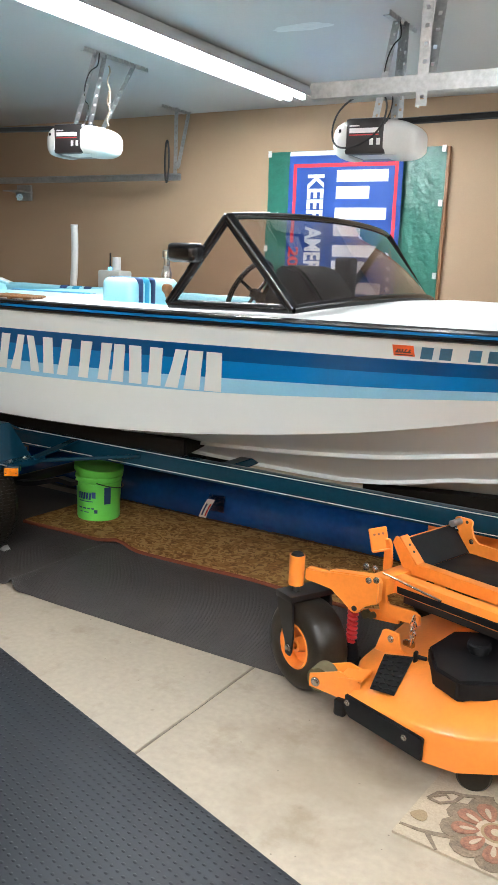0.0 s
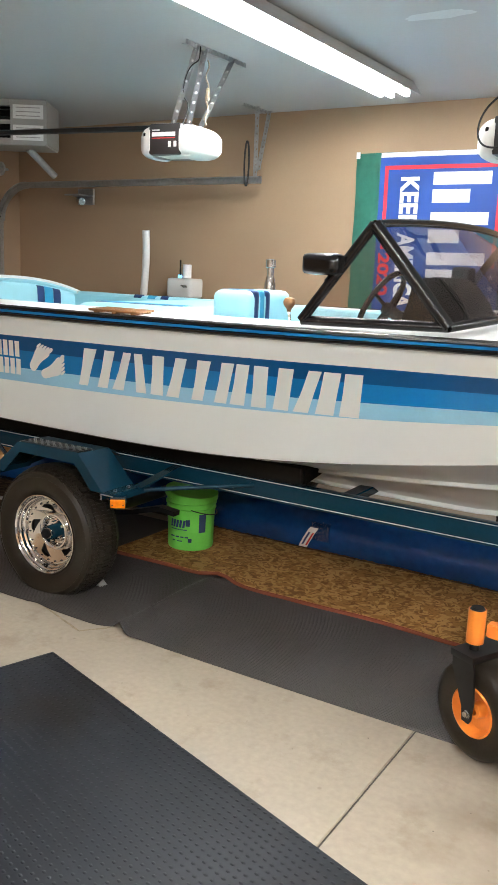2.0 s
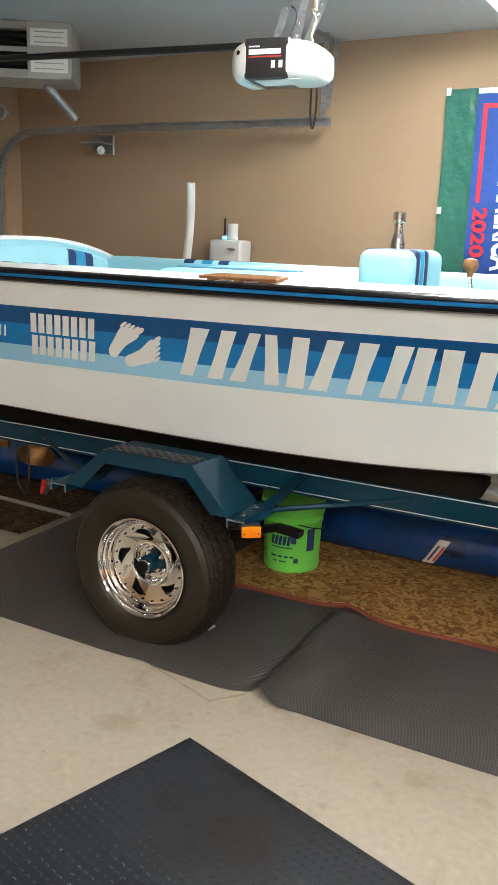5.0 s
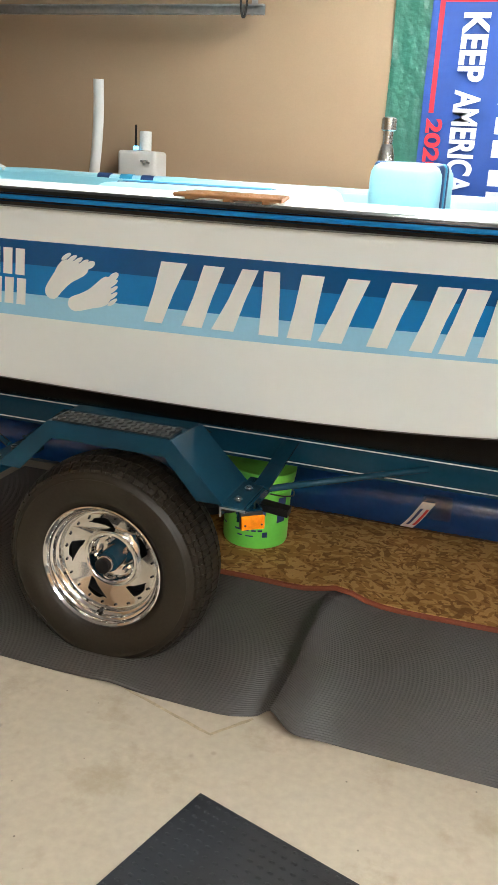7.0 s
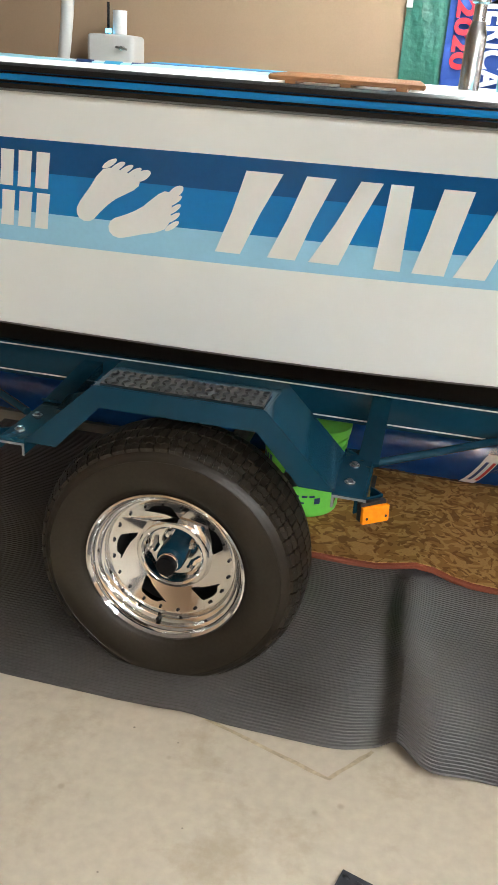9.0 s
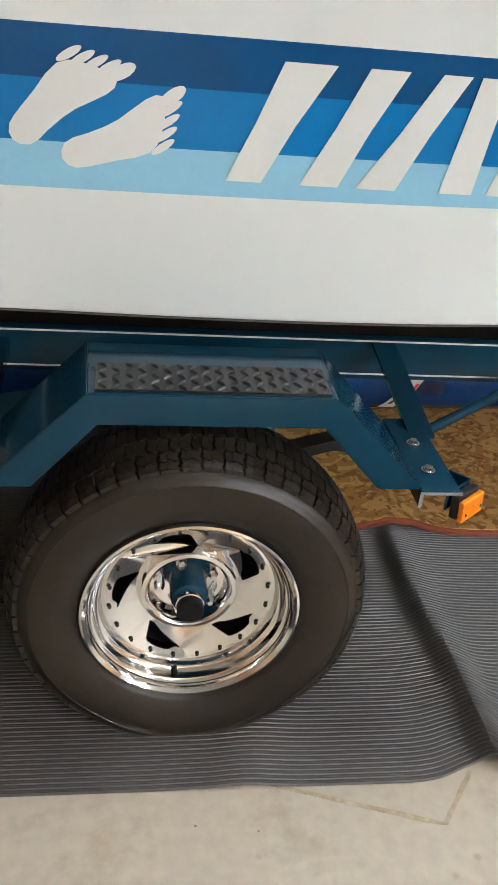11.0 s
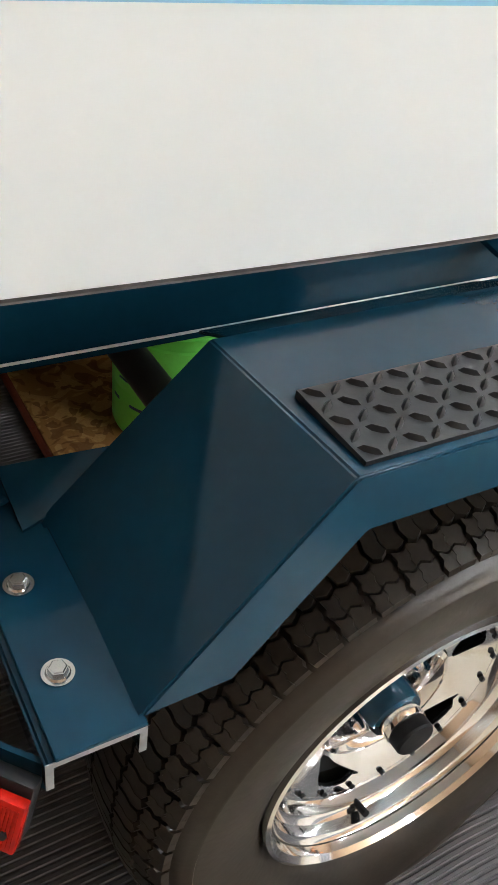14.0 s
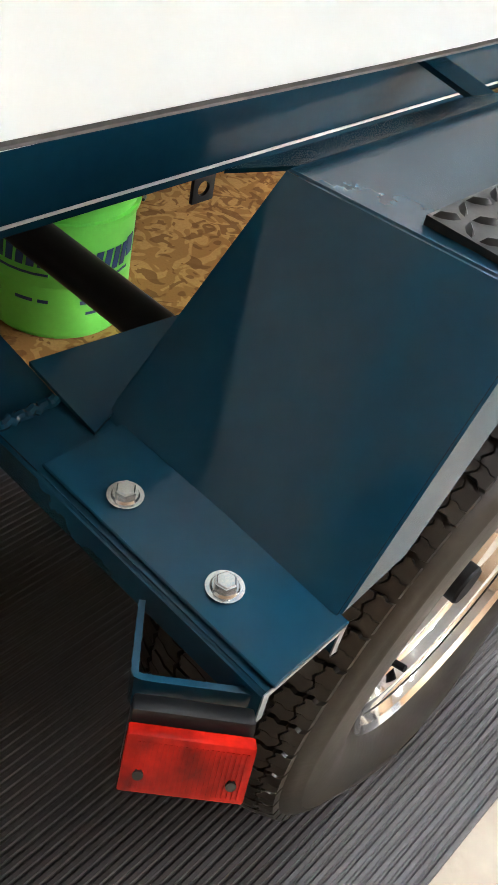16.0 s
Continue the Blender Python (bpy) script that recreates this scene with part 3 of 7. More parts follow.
def ribbed_mat():
    """Rubber runner with ribs along its length and a soft fold across it."""
    xa, xb, ya, yb, pitch = -4.84, 1.6, 2.750, 4.25, 0.0112
    xs, x = [], xa
    while x < xb:
        xs.append(x)
        x += 0.012 if -3.22 < x < -2.85 else 0.03 if -3.75 < x < -2.6 else 0.12
    xs.append(xb)
    n = int((yb - ya) / pitch)
    prof = [(0.0, 0.0042), (0.14, 0.0064), (0.62, 0.0066), (0.76, 0.0042)]

    def lift(x, y):
        k = max(0.0, 1 - (y - ya) / 0.95)
        d = x + 3.066 + 0.02 * (y - ya) - 0.006 * math.sin(9 * y)
        c2 = -3.58 + 0.25 * (y - ya)
        a = 0.040 * (0.55 + 0.45 * k) * (math.exp(-(d / 0.030) ** 2) if d < 0 else 0.55 * math.exp(-(d / 0.045) ** 2) + 0.45 * math.exp(-(d / 0.13) ** 2))
        b = 0.010 * k * math.exp(-((x - c2) / 0.07) ** 2)
        return (a + b) * max(0.0, min(1.0, (3.60 - y) / 0.09))

    def edge(x):
        return 0.008 * math.sin(x * 1.7 + 3.0) + 0.034 * math.exp(-((x + 3.10) / 0.07) ** 2) - 0.018 * math.exp(-((x + 2.99) / 0.06) ** 2)

    V, F = [], []
    row = []
    for i in range(n):
        for f, z in prof:
            row.append((ya + (i + f) * pitch, z))
    row = [(ya, 0.0005)] + row + [(yb, 0.0005)]
    m = len(row)
    for x in xs:
        for y, z in row:
            fade = max(0.0, 1 - (y - ya) / 0.5)
            V.append((x, y + edge(x) * fade, z + lift(x, y)))
    for i in range(len(xs) - 1):
        for j in range(m - 1):
            a = i * m + j
            F.append((a, a + m, a + m + 1, a + 1))
    me = bpy.data.meshes.new("ribbed_mat")
    me.from_pydata(V, [], F)
    ob = part_mesh("ribbed_mat", me, "ribmat", sharp=25)
    return tagged(ob, "dark grey ribbed rubber runner with a fold, on the concrete", "floor mat")


ribbed_mat()


def stud_mat():
    """Dark vinyl sheet with small raised lens-shaped studs, lying askew."""
    c, u, v = Vector((-3.145, 2.425, 0)), Vector((0.958, -0.287, 0)), Vector((-0.287, -0.958, 0))
    Lu, Lv, t = 4.1, 2.9, 0.005
    e = thing("stud_mat", c + u * Lu / 2 + v * Lv / 2, "dark grey vinyl mat with raised studs lying askew on concrete", "floor mat")
    bm = bmesh.new()
    slab(bm, [c, c + u * Lu, c + u * Lu + v * Lv, c + v * Lv], (0, 0, t))
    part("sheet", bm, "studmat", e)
    V, F = [], []
    p = 0.0285
    z = Vector((0, 0, 1))
    for i in range(int(Lu / p)):
        for j in range(int(Lv / p)):
            q = c + u * (0.012 + (i + 0.5 * (j % 2)) * p) + v * (0.014 + j * p)
            if q.y < 0.35 and q.x > -1.6:
                continue
            k = len(V)
            for r, h in ((0.0088, 0.0), (0.0058, 0.0018)):
                V += [q + (u * math.cos(a) + v * 0.62 * math.sin(a)) * r + z * (t + h) for a in [math.pi * n / 3 for n in range(6)]]
            F.append(tuple(range(k + 6, k + 12)))
            F += [(k + n, k + (n + 1) % 6, k + 6 + (n + 1) % 6, k + 6 + n) for n in range(6)]
    me = bpy.data.meshes.new("studs")
    me.from_pydata([tuple(w) for w in V], [], F)
    tagged(part_mesh("studs", me, "studmat", e, sharp=60), kind="stuff")


stud_mat()


def rug(name, x0, x1, y0, y1, material, label, edge, wave=0.02, turn=0.0, z0=0.007):
    e = thing(name, ((x0 + x1) / 2, (y0 + y1) / 2, 0), label, "rug")
    R = rotz(turn)
    c = Vector(((x0 + x1) / 2, (y0 + y1) / 2, 0))
    nx, ny = int((x1 - x0) / 0.06), max(4, int((y1 - y0) / 0.08))
    rows = []
    for i in range(nx + 1):
        x = x0 + (x1 - x0) * i / nx
        r = []
        for j in range(ny + 1):
            y = y0 + (y1 - y0) * j / ny
            f = 1 - j / ny
            w = wave * f * (math.sin(x * 5.1) * 0.5 + math.exp(-((x + 3.05) / 0.10) ** 2) - 0.3)
            z = z0 + 0.010 + 0.004 * noise.noise((x * 3, y * 3, 1)) + 0.024 * f * f * math.exp(-((x + 3.05) / 0.09) ** 2) * (wave > 0)
            r.append(c + R @ (Vector((x, y + w, z)) - c))
        rows.append(r)
    bm = bmesh.new()
    strip(bm, rows)
    thick(bm, -0.009)
    part("rug_field", bm, material, e)
    if edge:
        bm = bmesh.new()
        hose(bm, [r[0] + Vector((0, -0.004, -0.003)) for r in rows], 0.0105, 8)
        hose(bm, [p + Vector((-0.004, 0, -0.003)) for p in rows[0]], 0.0105, 8)
        part("binding", bm, edge, e, "rust red bound edge")
    return e


rug("gold_rug", -3.79, 0.9, 3.565, 4.62, "rug", "gold and brown scroll-patterned rug with rust edge under the boat", "rug_edge")
rug("dark_rug", -6.6, -4.90, 3.52, 4.6, "rug_dark", "dark brown patterned rug on the concrete by the garage door", "", 0.0, z0=0.001)


MEDALLIONS = ((0.242, 0.204), (0.80, 0.40))
STEMS = (
    (((0.004, 0.036), (0.060, 0.050), (0.110, 0.072), (0.153, 0.100)), 0.010, 0.022),
    (((0.085, 0.060), (0.115, 0.035), (0.145, 0.012)), 0.016, 0.009),
    (((0.004, 0.206), (0.045, 0.210), (0.075, 0.250), (0.080, 0.300)), 0.012, 0.014),
    (((0.004, 0.206), (0.015, 0.255), (0.050, 0.290), (0.080, 0.300), (0.16, 0.36)), 0.012, 0.018),
    (((0.015, 0.225), (0.040, 0.262), (0.058, 0.250)), 0.010, 0.006),
    (((0.34, 0.29), (0.42, 0.34), (0.50, 0.33), (0.60, 0.39)), 0.016, 0.020),
)


def floral_rug():
    e = thing("floral_rug", (0.2, 2.3, 0), "beige rug with rust and olive flower motifs under the mower", "rug")
    c, u, v = Vector((-0.740, 2.100, 0.002)), Vector((0.972, -0.235, 0)), Vector((0.17, 0.985, 0))
    k, eu, ev = Vector((-0.737, 2.089, 0.002)), Vector((0.998, -0.068, 0)), Vector((0.068, 0.998, 0))
    bm = bmesh.new()
    slab(bm, [k, k + eu * 1.9, k + eu * 1.9 + ev * 0.9, k + ev * 0.9], (0, 0, 0.008))
    part("rug_field", bm, "rug_pale", e)

    def petal(bm, a, b, ang, ln, wd):
        P = c + u * a + v * b + Vector((0, 0, 0.0085 + 0.0003 * (round(ang * 100) % 11)))
        d = u * math.cos(ang) + v * math.sin(ang)
        w = Vector((-d.y, d.x, 0))
        pts = []
        for k in range(12):
            t = 2 * math.pi * k / 12
            pts.append(P + d * (ln / 2 + ln / 2 * math.cos(t)) + w * wd / 2 * math.sin(t) * (1.1 + 0.4 * math.cos(t)))
        slab(bm, pts, (0, 0, 0.0015))

    def stroke(bm, pts, w0, w1, lift):
        """A woven line through points of (across, along), tapering."""
        q = [c + u * a + v * b + Vector((0, 0, 0.0085 + lift)) for a, b in pts]
        fine = []
        for k in range(len(q) - 1):
            fine += [q[k].lerp(q[k + 1], t / 4) for t in range(4)]
        fine.append(q[-1])
        side = []
        for k, p in enumerate(fine):
            d = (fine[min(k + 1, len(fine) - 1)] - fine[max(k - 1, 0)]).normalized()
            w = Vector((-d.y, d.x, 0)) * (w0 + (w1 - w0) * k / (len(fine) - 1)) / 2
            side.append((p + w, p - w))
        slab(bm, [a for a, b in side] + [b for a, b in side][::-1], (0, 0, 0.0012))

    for fa, fb in MEDALLIONS:
        for k in range(9):
            ang = k * 2 * math.pi / 9 + 0.2
            bm = bmesh.new()
            petal(bm, fa + 0.045 * math.cos(ang), fb + 0.045 * math.sin(ang), ang, 0.125, 0.085)
            part("petal_edge", bm, "umber_motif", e)
            bm = bmesh.new()
            petal(bm, fa + 0.048 * math.cos(ang), fb + 0.048 * math.sin(ang), ang, 0.088, 0.052)
            bmesh.ops.translate(bm, verts=bm.verts, vec=(0, 0, 0.0034))
            part("petal", bm, "rust_motif", e)
            bm = bmesh.new()
            petal(bm, fa + 0.060 * math.cos(ang), fb + 0.060 * math.sin(ang), ang, 0.050, 0.014)
            bmesh.ops.translate(bm, verts=bm.verts, vec=(0, 0, 0.0050))
            part("petal_vein", bm, "rug_pale", e)
        for r, z, mt in ((0.062, 0.0145, "rug_pale"), (0.046, 0.0155, "olive_motif"), (0.036, 0.0165, "rust_motif"), (0.016, 0.0175, "rug_pale")):
            bm = bmesh.new()
            slab(bm, [c + u * (fa + r * math.cos(t)) + v * (fb + r * math.sin(t)) + Vector((0, 0, 0.008)) for t in [2 * math.pi * i / 20 for i in range(20)]], (0, 0, z - 0.008))
            part("flower_centre", bm, mt, e)
    for k, (pts, w0, w1) in enumerate(STEMS):
        bm = bmesh.new()
        stroke(bm, pts, w0, w1, 0.0004 * k)
        part("stem", bm, "umber_motif", e)
    bm = bmesh.new()
    petal(bm, 0.004, 0.095, 0.5, 0.055, 0.05)
    part("blossom", bm, "olive_motif", e)



floral_rug()


def tarp_roll():
    e = thing("blue_roll", (-2.3, 4.345, 0), "long rolled blue vinyl cover lying along the floor", "vinyl roll")
    bm = bmesh.new()
    rings = []
    xs = [-6.3 + 0.08 * i for i in range(101)]
    rows = []
    for x in xs:
        r = []
        for k in range(29):
            t = 2 * math.pi * k / 28
            rr = 0.138 + 0.006 * noise.noise((x * 1.5, math.cos(t) * 1.4, math.sin(t) * 1.4)) + 0.003 * noise.noise((x * 7, math.cos(t) * 2, 3 + math.sin(t) * 2))
            r.append((x, 4.345 + rr * math.cos(t), 0.146 + rr * math.sin(t)))
        rows.append(r)
    strip(bm, rows)
    bmesh.ops.remove_doubles(bm, verts=bm.verts, dist=0.0005)
    bmesh.ops.holes_fill(bm, edges=[q for q in bm.edges if q.is_boundary], sides=0)
    part("cover", bm, "tube", e, sharp=60)
    # a shipping label taped on with clear film
    def wrap(x0, x1, a0, a1, rad, skew=0.0):
        bm = bmesh.new()
        rows = []
        for i in range(4):
            x = x0 + (x1 - x0) * i / 3
            rows.append([(x + skew * j / 5, 4.345 + rad * math.cos(radians(a0 + (a1 - a0) * j / 5)), 0.150 + rad * math.sin(radians(a0 + (a1 - a0) * j / 5))) for j in range(6)])
        strip(bm, rows)
        return thick(bm, 0.0006)

    part("tape", wrap(-2.85, -2.725, 150, 192, 0.1475), "vinyl_clear", e, "clear tape patch")
    part("label", wrap(-2.850, -2.795, 164, 222, 0.1490, -0.088), "paper", e, "white paper label with red print")
    for k in range(2):
        part("print_bar", wrap(-2.855 + 0.026 * k, -2.843 + 0.026 * k, 176, 212, 0.1500, -0.055), "red_ink" if k else "ink", e)


tarp_roll()


def bucket():
    c = Vector((-3.500, 3.915, 0.014))
    e = thing("bucket", c, "bright green plastic bucket with lid and dark print on the rug", "bucket")
    bm = bmesh.new()
    lathe(bm, c, (0, 0, 1), [(0.0, 0.0), (0.128, 0.0), (0.132, 0.006), (0.141, 0.245), (0.147, 0.247), (0.147, 0.255), (0.141, 0.257), (0.142, 0.275), (0.150, 0.277), (0.150, 0.287), (0.143, 0.289), (0.144, 0.312), (0.139, 0.312), (0.135, 0.02), (0.0, 0.02)], 48)
    part("pail", bm, "green", e)
    bm = bmesh.new()
    lathe(bm, c, (0, 0, 1), [(0.0, 0.318), (0.125, 0.318), (0.128, 0.327), (0.150, 0.327), (0.152, 0.300), (0.156, 0.300), (0.156, 0.333), (0.0, 0.336)], 48)
    bmesh.ops.rotate(bm, verts=bm.verts, cent=c + Vector((0.13, 0.0, 0.318)), matrix=Matrix.Rotation(radians(7), 3, "Y"))
    part("lid", bm, "green", e)
    bm = bmesh.new()
    hose(bm, [c + Vector((0.153 * math.cos(a), 0.153 * math.sin(a), 0.262 - 0.05 * math.sin((a + 0.95)))) for a in [-0.95 + 3.14 * i / 24 for i in range(25)]], 0.003, 8)
    part("bail", bm, "black_paint", e)

    def ink(a0, a1, z0, z1, slant=0.0, mat_="ink"):
        bm = bmesh.new()
        rows = []
        for i in range(5):
            a = a0 + (a1 - a0) * i / 4
            rows.append([c + Vector(((0.1325 + 0.037 * z + 0.0008) * math.cos(radians(a + slant * k)), (0.1325 + 0.037 * z + 0.0008) * math.sin(radians(a + slant * k)), z)) for k, z in enumerate((z0, (z0 + z1) / 2, z1))])
        strip(bm, rows)
        return part("print_bar", thick(bm, 0.0006), mat_, e)

    for i in range(5):
        ink(250 + 8.5 * i, 256 + 8.5 * i, 0.150, 0.195, 1.5)
    ink(293, 303, 0.16, 0.20)
    ink(252, 296, 0.135, 0.140)
    for a, w in ((250, 12), (266, 10), (280, 8), (291, 8)):
        ink(a, a + w, 0.088, 0.096)
    for a, w in ((255, 9), (270, 14)):
        ink(a, a + w, 0.064, 0.070)
    ink(299, 308, 0.062, 0.085)
    ink(325, 343, 0.12, 0.23, 0, "ink")
    for a, w in ((200, 14), (218, 8), (175, 10)):
        ink(a, a + w, 0.09, 0.097)
    for i in range(5):
        ink(184 + 8.5 * i, 190 + 8.5 * i, 0.165, 0.215, 1.5)
    ink(186, 226, 0.148, 0.153)


bucket()
for a, b in (((-3.53, 2.755), (-3.208, 2.651)), ((-3.208, 2.651), (-3.118, 2.765))):
    bm = bmesh.new()
    d = Vector((b[0] - a[0], b[1] - a[1], 0))
    w = Vector((-d.y, d.x, 0)).normalized()
    pts = []
    for i in range(9):
        pts.append(Vector((a[0], a[1], 0.0006)) + d * i / 8 + w * (0.006 + 0.004 * noise.noise((i * 0.9, a[0], 0))))
    for i in range(8, -1, -1):
        pts.append(Vector((a[0], a[1], 0.0006)) + d * i / 8 - w * (0.003 + 0.005 * noise.noise((i * 0.8, 4, a[1]))))
    slab(bm, pts, (0, 0, 0.0008))
    single("tape_residue", bm, "grime", "thin brown line of old tape residue on concrete", "residue")

# ---- the boat ----
YC = 4.14
HALF = [(-5.7, 0.97), (-4.5, 1.055), (-3.6, 1.085), (-3.0, 1.08), (-2.5, 1.035), (-2.1, 0.975), (-1.33, 0.855), (-0.6, 0.68), (0.0, 0.47), (0.5, 0.23), (0.8, 0.04)]
CHINE = [(-5.7, 0.90), (-4.0, 0.960), (-3.3, 0.960), (-2.5, 0.892), (-1.83, 0.785), (-1.41, 0.70), (-0.94, 0.545), (-0.4, 0.36), (0.2, 0.15), (0.6, 0.03), (0.8, 0.015)]
ZCHINE = [(-5.7, 0.798), (-4.0, 0.787), (-3.0, 0.787), (-2.5, 0.808), (-2.1, 0.843), (-1.83, 0.873), (-1.41, 0.933), (-0.94, 1.02), (-0.4, 1.13), (0.2, 1.26), (0.6, 1.33), (0.8, 1.36)]
KEEL = [(-5.7, 0.60), (-3.0, 0.55), (-1.6, 0.513), (-1.28, 0.537), (-1.04, 0.553), (-0.8, 0.590), (-0.2, 0.74), (0.3, 0.95), (0.7, 1.22), (0.8, 1.34)]
ZG = 1.375


def side_y(x, z):
    """Distance of the hull's side from the centre line."""
    a, b, zc = tbl(x, HALF), tbl(x, CHINE), tbl(x, ZCHINE)
    t = (z - zc) / (ZG - zc)
    return b + (a - b) * t - 0.012 * math.sin(math.pi * max(0.0, min(1.0, t)))


boat = thing("ski_boat", (-2.4, YC, 0.55), "white inboard ski boat with blue side stripes resting on a trailer", "boat")
XS = [-5.7 + 0.1 * i for i in range(66)]


def hull():
    bm = bmesh.new()
    rows = []
    for x in XS:
        b, zc, zk = tbl(x, CHINE), tbl(x, ZCHINE), tbl(x, KEEL)
        half = [(side_y(x, ZG + (zc - ZG) * k / 8), ZG + (zc - ZG) * k / 8) for k in range(9)]
        lip = min(0.045, b * 0.25)
        half += [(b - 0.005, zc - 0.003), (b - lip, zc - 0.008)]
        ya, za = b - lip, zc - 0.008
        aft = max(0.0, min(1.0, (-1.2 - x) / 0.6))
        for f0, g0 in ((0.40, 0.42), (0.70, 0.78 + 0.14 * aft)):
            y0, q0 = (b - lip) * (1 - f0), zc - 0.014 + (zk - zc + 0.014) * g0
            k = min(1.0, b / 0.5)
            half += [(ya + (y0 - ya) * 0.46 - 0.004 * k, za + (q0 - za) * 0.42), (y0 - 0.002 * k, za + (q0 - za) * 0.90), (y0 + 0.008 * k, q0), (y0 + 0.007 * k, q0 - 0.006 * k), (y0 - 0.016 * k, q0 - 0.007 * k)]
            ya, za = y0 - 0.016 * k, q0 - 0.007 * k
        half.append((0.0, zk))
        left = [(x, YC - y, z) for y, z in half]
        right = [(x, YC + y, z) for y, z in half[:-1]][::-1]
        rows.append(left + right)
    V = strip(bm, rows)
    bm.faces.new(V[0])
    part("hull", bm, "gel", boat, "glossy white gelcoat hull with spray rails", sharp=18)


hull()

# Grey lip of the chine, its colour darkened to draw the shadow line.
for s in (-1, 1):
    bm = bmesh.new()
    strip(bm, [[(x, YC + s * (tbl(x, CHINE) - o), tbl(x, ZCHINE) - dz) for o, dz in ((0.006, 0.0030), (-0.0006, 0.0032), (-0.0006, 0.0055), (0.008, 0.0065))] for x in XS[:36]])
    part("chine_trim", bm, "chine_edge", boat, "thin grey chine trim, coloured dark for its shadow line", sharp=60)


def band(name, lo, hi, material, off=0.0016, x0=-5.65, x1=0.3, label=""):
    """A stripe of vinyl that follows the hull's side between two height tables."""
    for s in (-1, 1):
        bm = bmesh.new()
        rows = []
        n = 66
        for i in range(n + 1):
            x = x0 + (x1 - x0) * i / n
            a, b = tbl(x, lo), tbl(x, hi)
            rows.append([(x, YC + s * (side_y(x, a + (b - a) * k / 3) + off), a + (b - a) * k / 3) for k in range(4)])
        strip(bm, rows)
        part(name, bm, material, boat, label)


ZA = [(-5.7, 1.250), (-4.0, 1.262), (-3.6, 1.266), (-2.7, 1.270), (-1.1, 1.273), (0.3, 1.275)]
ZB = [(-5.7, 1.172), (-4.0, 1.186), (-3.6, 1.188), (-2.8, 1.194), (-1.1, 1.212), (0.3, 1.238)]
ZC = [(-5.7, 1.076), (-4.0, 1.090), (-3.6, 1.094), (-3.0, 1.100), (-2.1, 1.118), (-1.1, 1.148), (0.3, 1.20)]
ZD = [(-5.7, 1.000), (-4.0, 1.014), (-3.6, 1.018), (-3.0, 1.026), (-2.1, 1.046), (-1.1, 1.106), (0.3, 1.18)]
band("stripe", ZB, ZA, "navy", label="navy blue stripe")
band("stripe", ZC, ZB, "azure", label="bright blue stripe")
band("stripe", ZD, ZC, "pale", label="pale blue stripe")


def decal(name, pts, material, s=-1, off=0.0032, label=""):
    """A flat shape given in length and height, laid on the hull's side."""
    bm = bmesh.new()
    slab(bm, [(x, YC + s * (side_y(x, z) + off), z) for x, z in pts], (0, s * 0.0006, 0))
    return part(name, bm, material, boat, label)


def brand_bar(a, b, c, d, z0, z1):
    """A plain leaning bar from a..b at its foot to c..d at its head."""
    m = 0.5 * (z0 + z1)
    decal("brand_bar", [(a, z0), (b, z0), (b + (d - b) * 0.46, m), (d, z1), (c, z1), (a + (c - a) * 0.54, m)], "decal")


# the brand lettering is covered by plain leaning bars
for a, b, c, d in ((-3.657, -3.597, -3.583, -3.500), (-3.532, -3.466, -3.448, -3.384), (-3.435, -3.365, -3.330, -3.282), (-3.286, -3.226, -3.266, -3.218),
                   (-3.200, -3.128, -3.155, -3.090), (-3.108, -3.038, -3.025, -2.963), (-2.967, -2.907, -2.905, -2.835), (-2.846, -2.783, -2.780, -2.717),
                   (-2.765, -2.692, -2.705, -2.642), (-2.658, -2.585, -2.620, -2.551), (-2.551, -2.478, -2.502, -2.432), (-2.455, -2.385, -2.365, -2.307),
                   (-2.353, -2.270, -2.297, -2.222), (-2.245, -2.158, -2.205, -2.128)):
    brand_bar(a, b, c, d, 1.046, 1.238)
for r, (z0, z1) in enumerate(((1.149, 1.234), (1.051, 1.138))):
    for k in range(8):
        x = -4.425 + 0.0458 * k - 0.014 * r
        brand_bar(x, x + 0.034, x + 0.018, x + 0.052, z0, z1)
for k in range(3):
    x = -4.655 + 0.030 * k
    brand_bar(x, x + 0.012, x + 0.014, x + 0.026, 1.118, 1.168)


def sole(hx, hz, ang, flip):
    """A plain rounded sole shape with five short rounded bars beyond it."""
    ca, sa = math.cos(ang), math.sin(ang)

    def P(u, v):
        v *= flip
        return (hx + u * ca - v * sa, hz + u * sa + v * ca)

    upper = [(-0.025, 0.0), (-0.021, 0.012), (-0.010, 0.022), (0.005, 0.025), (0.03, 0.0235), (0.06, 0.024), (0.085, 0.027), (0.110, 0.034), (0.135, 0.0405), (0.152, 0.0415), (0.162, 0.036)]
    lower = [(0.160, 0.018), (0.150, 0.0), (0.138, -0.018), (0.126, -0.031), (0.110, -0.0385), (0.085, -0.038), (0.055, -0.032), (0.025, -0.028), (0.005, -0.025), (-0.010, -0.021), (-0.021, -0.012)]
    decal("sole_shape", [P(u, v) for u, v in upper + lower], "decal")
    for k in range(5):
        t = k / 4
        c = Vector((0.176, 0.031)).lerp(Vector((0.133, -0.037)), t)
        ru, rv = (0.023, 0.0108) if k == 0 else (0.0215, 0.0066)
        q = [P(c.x + ru * math.cos(2 * math.pi * j / 14) + 0.10 * rv * math.sin(2 * math.pi * j / 14), c.y + rv * math.sin(2 * math.pi * j / 14) + 0.004 * math.cos(2 * math.pi * j / 14)) for j in range(14)]
        decal("sole_bar", q, "decal")


sole(-3.978, 1.106, radians(43), -1)
sole(-3.898, 1.074, radians(24), 1)
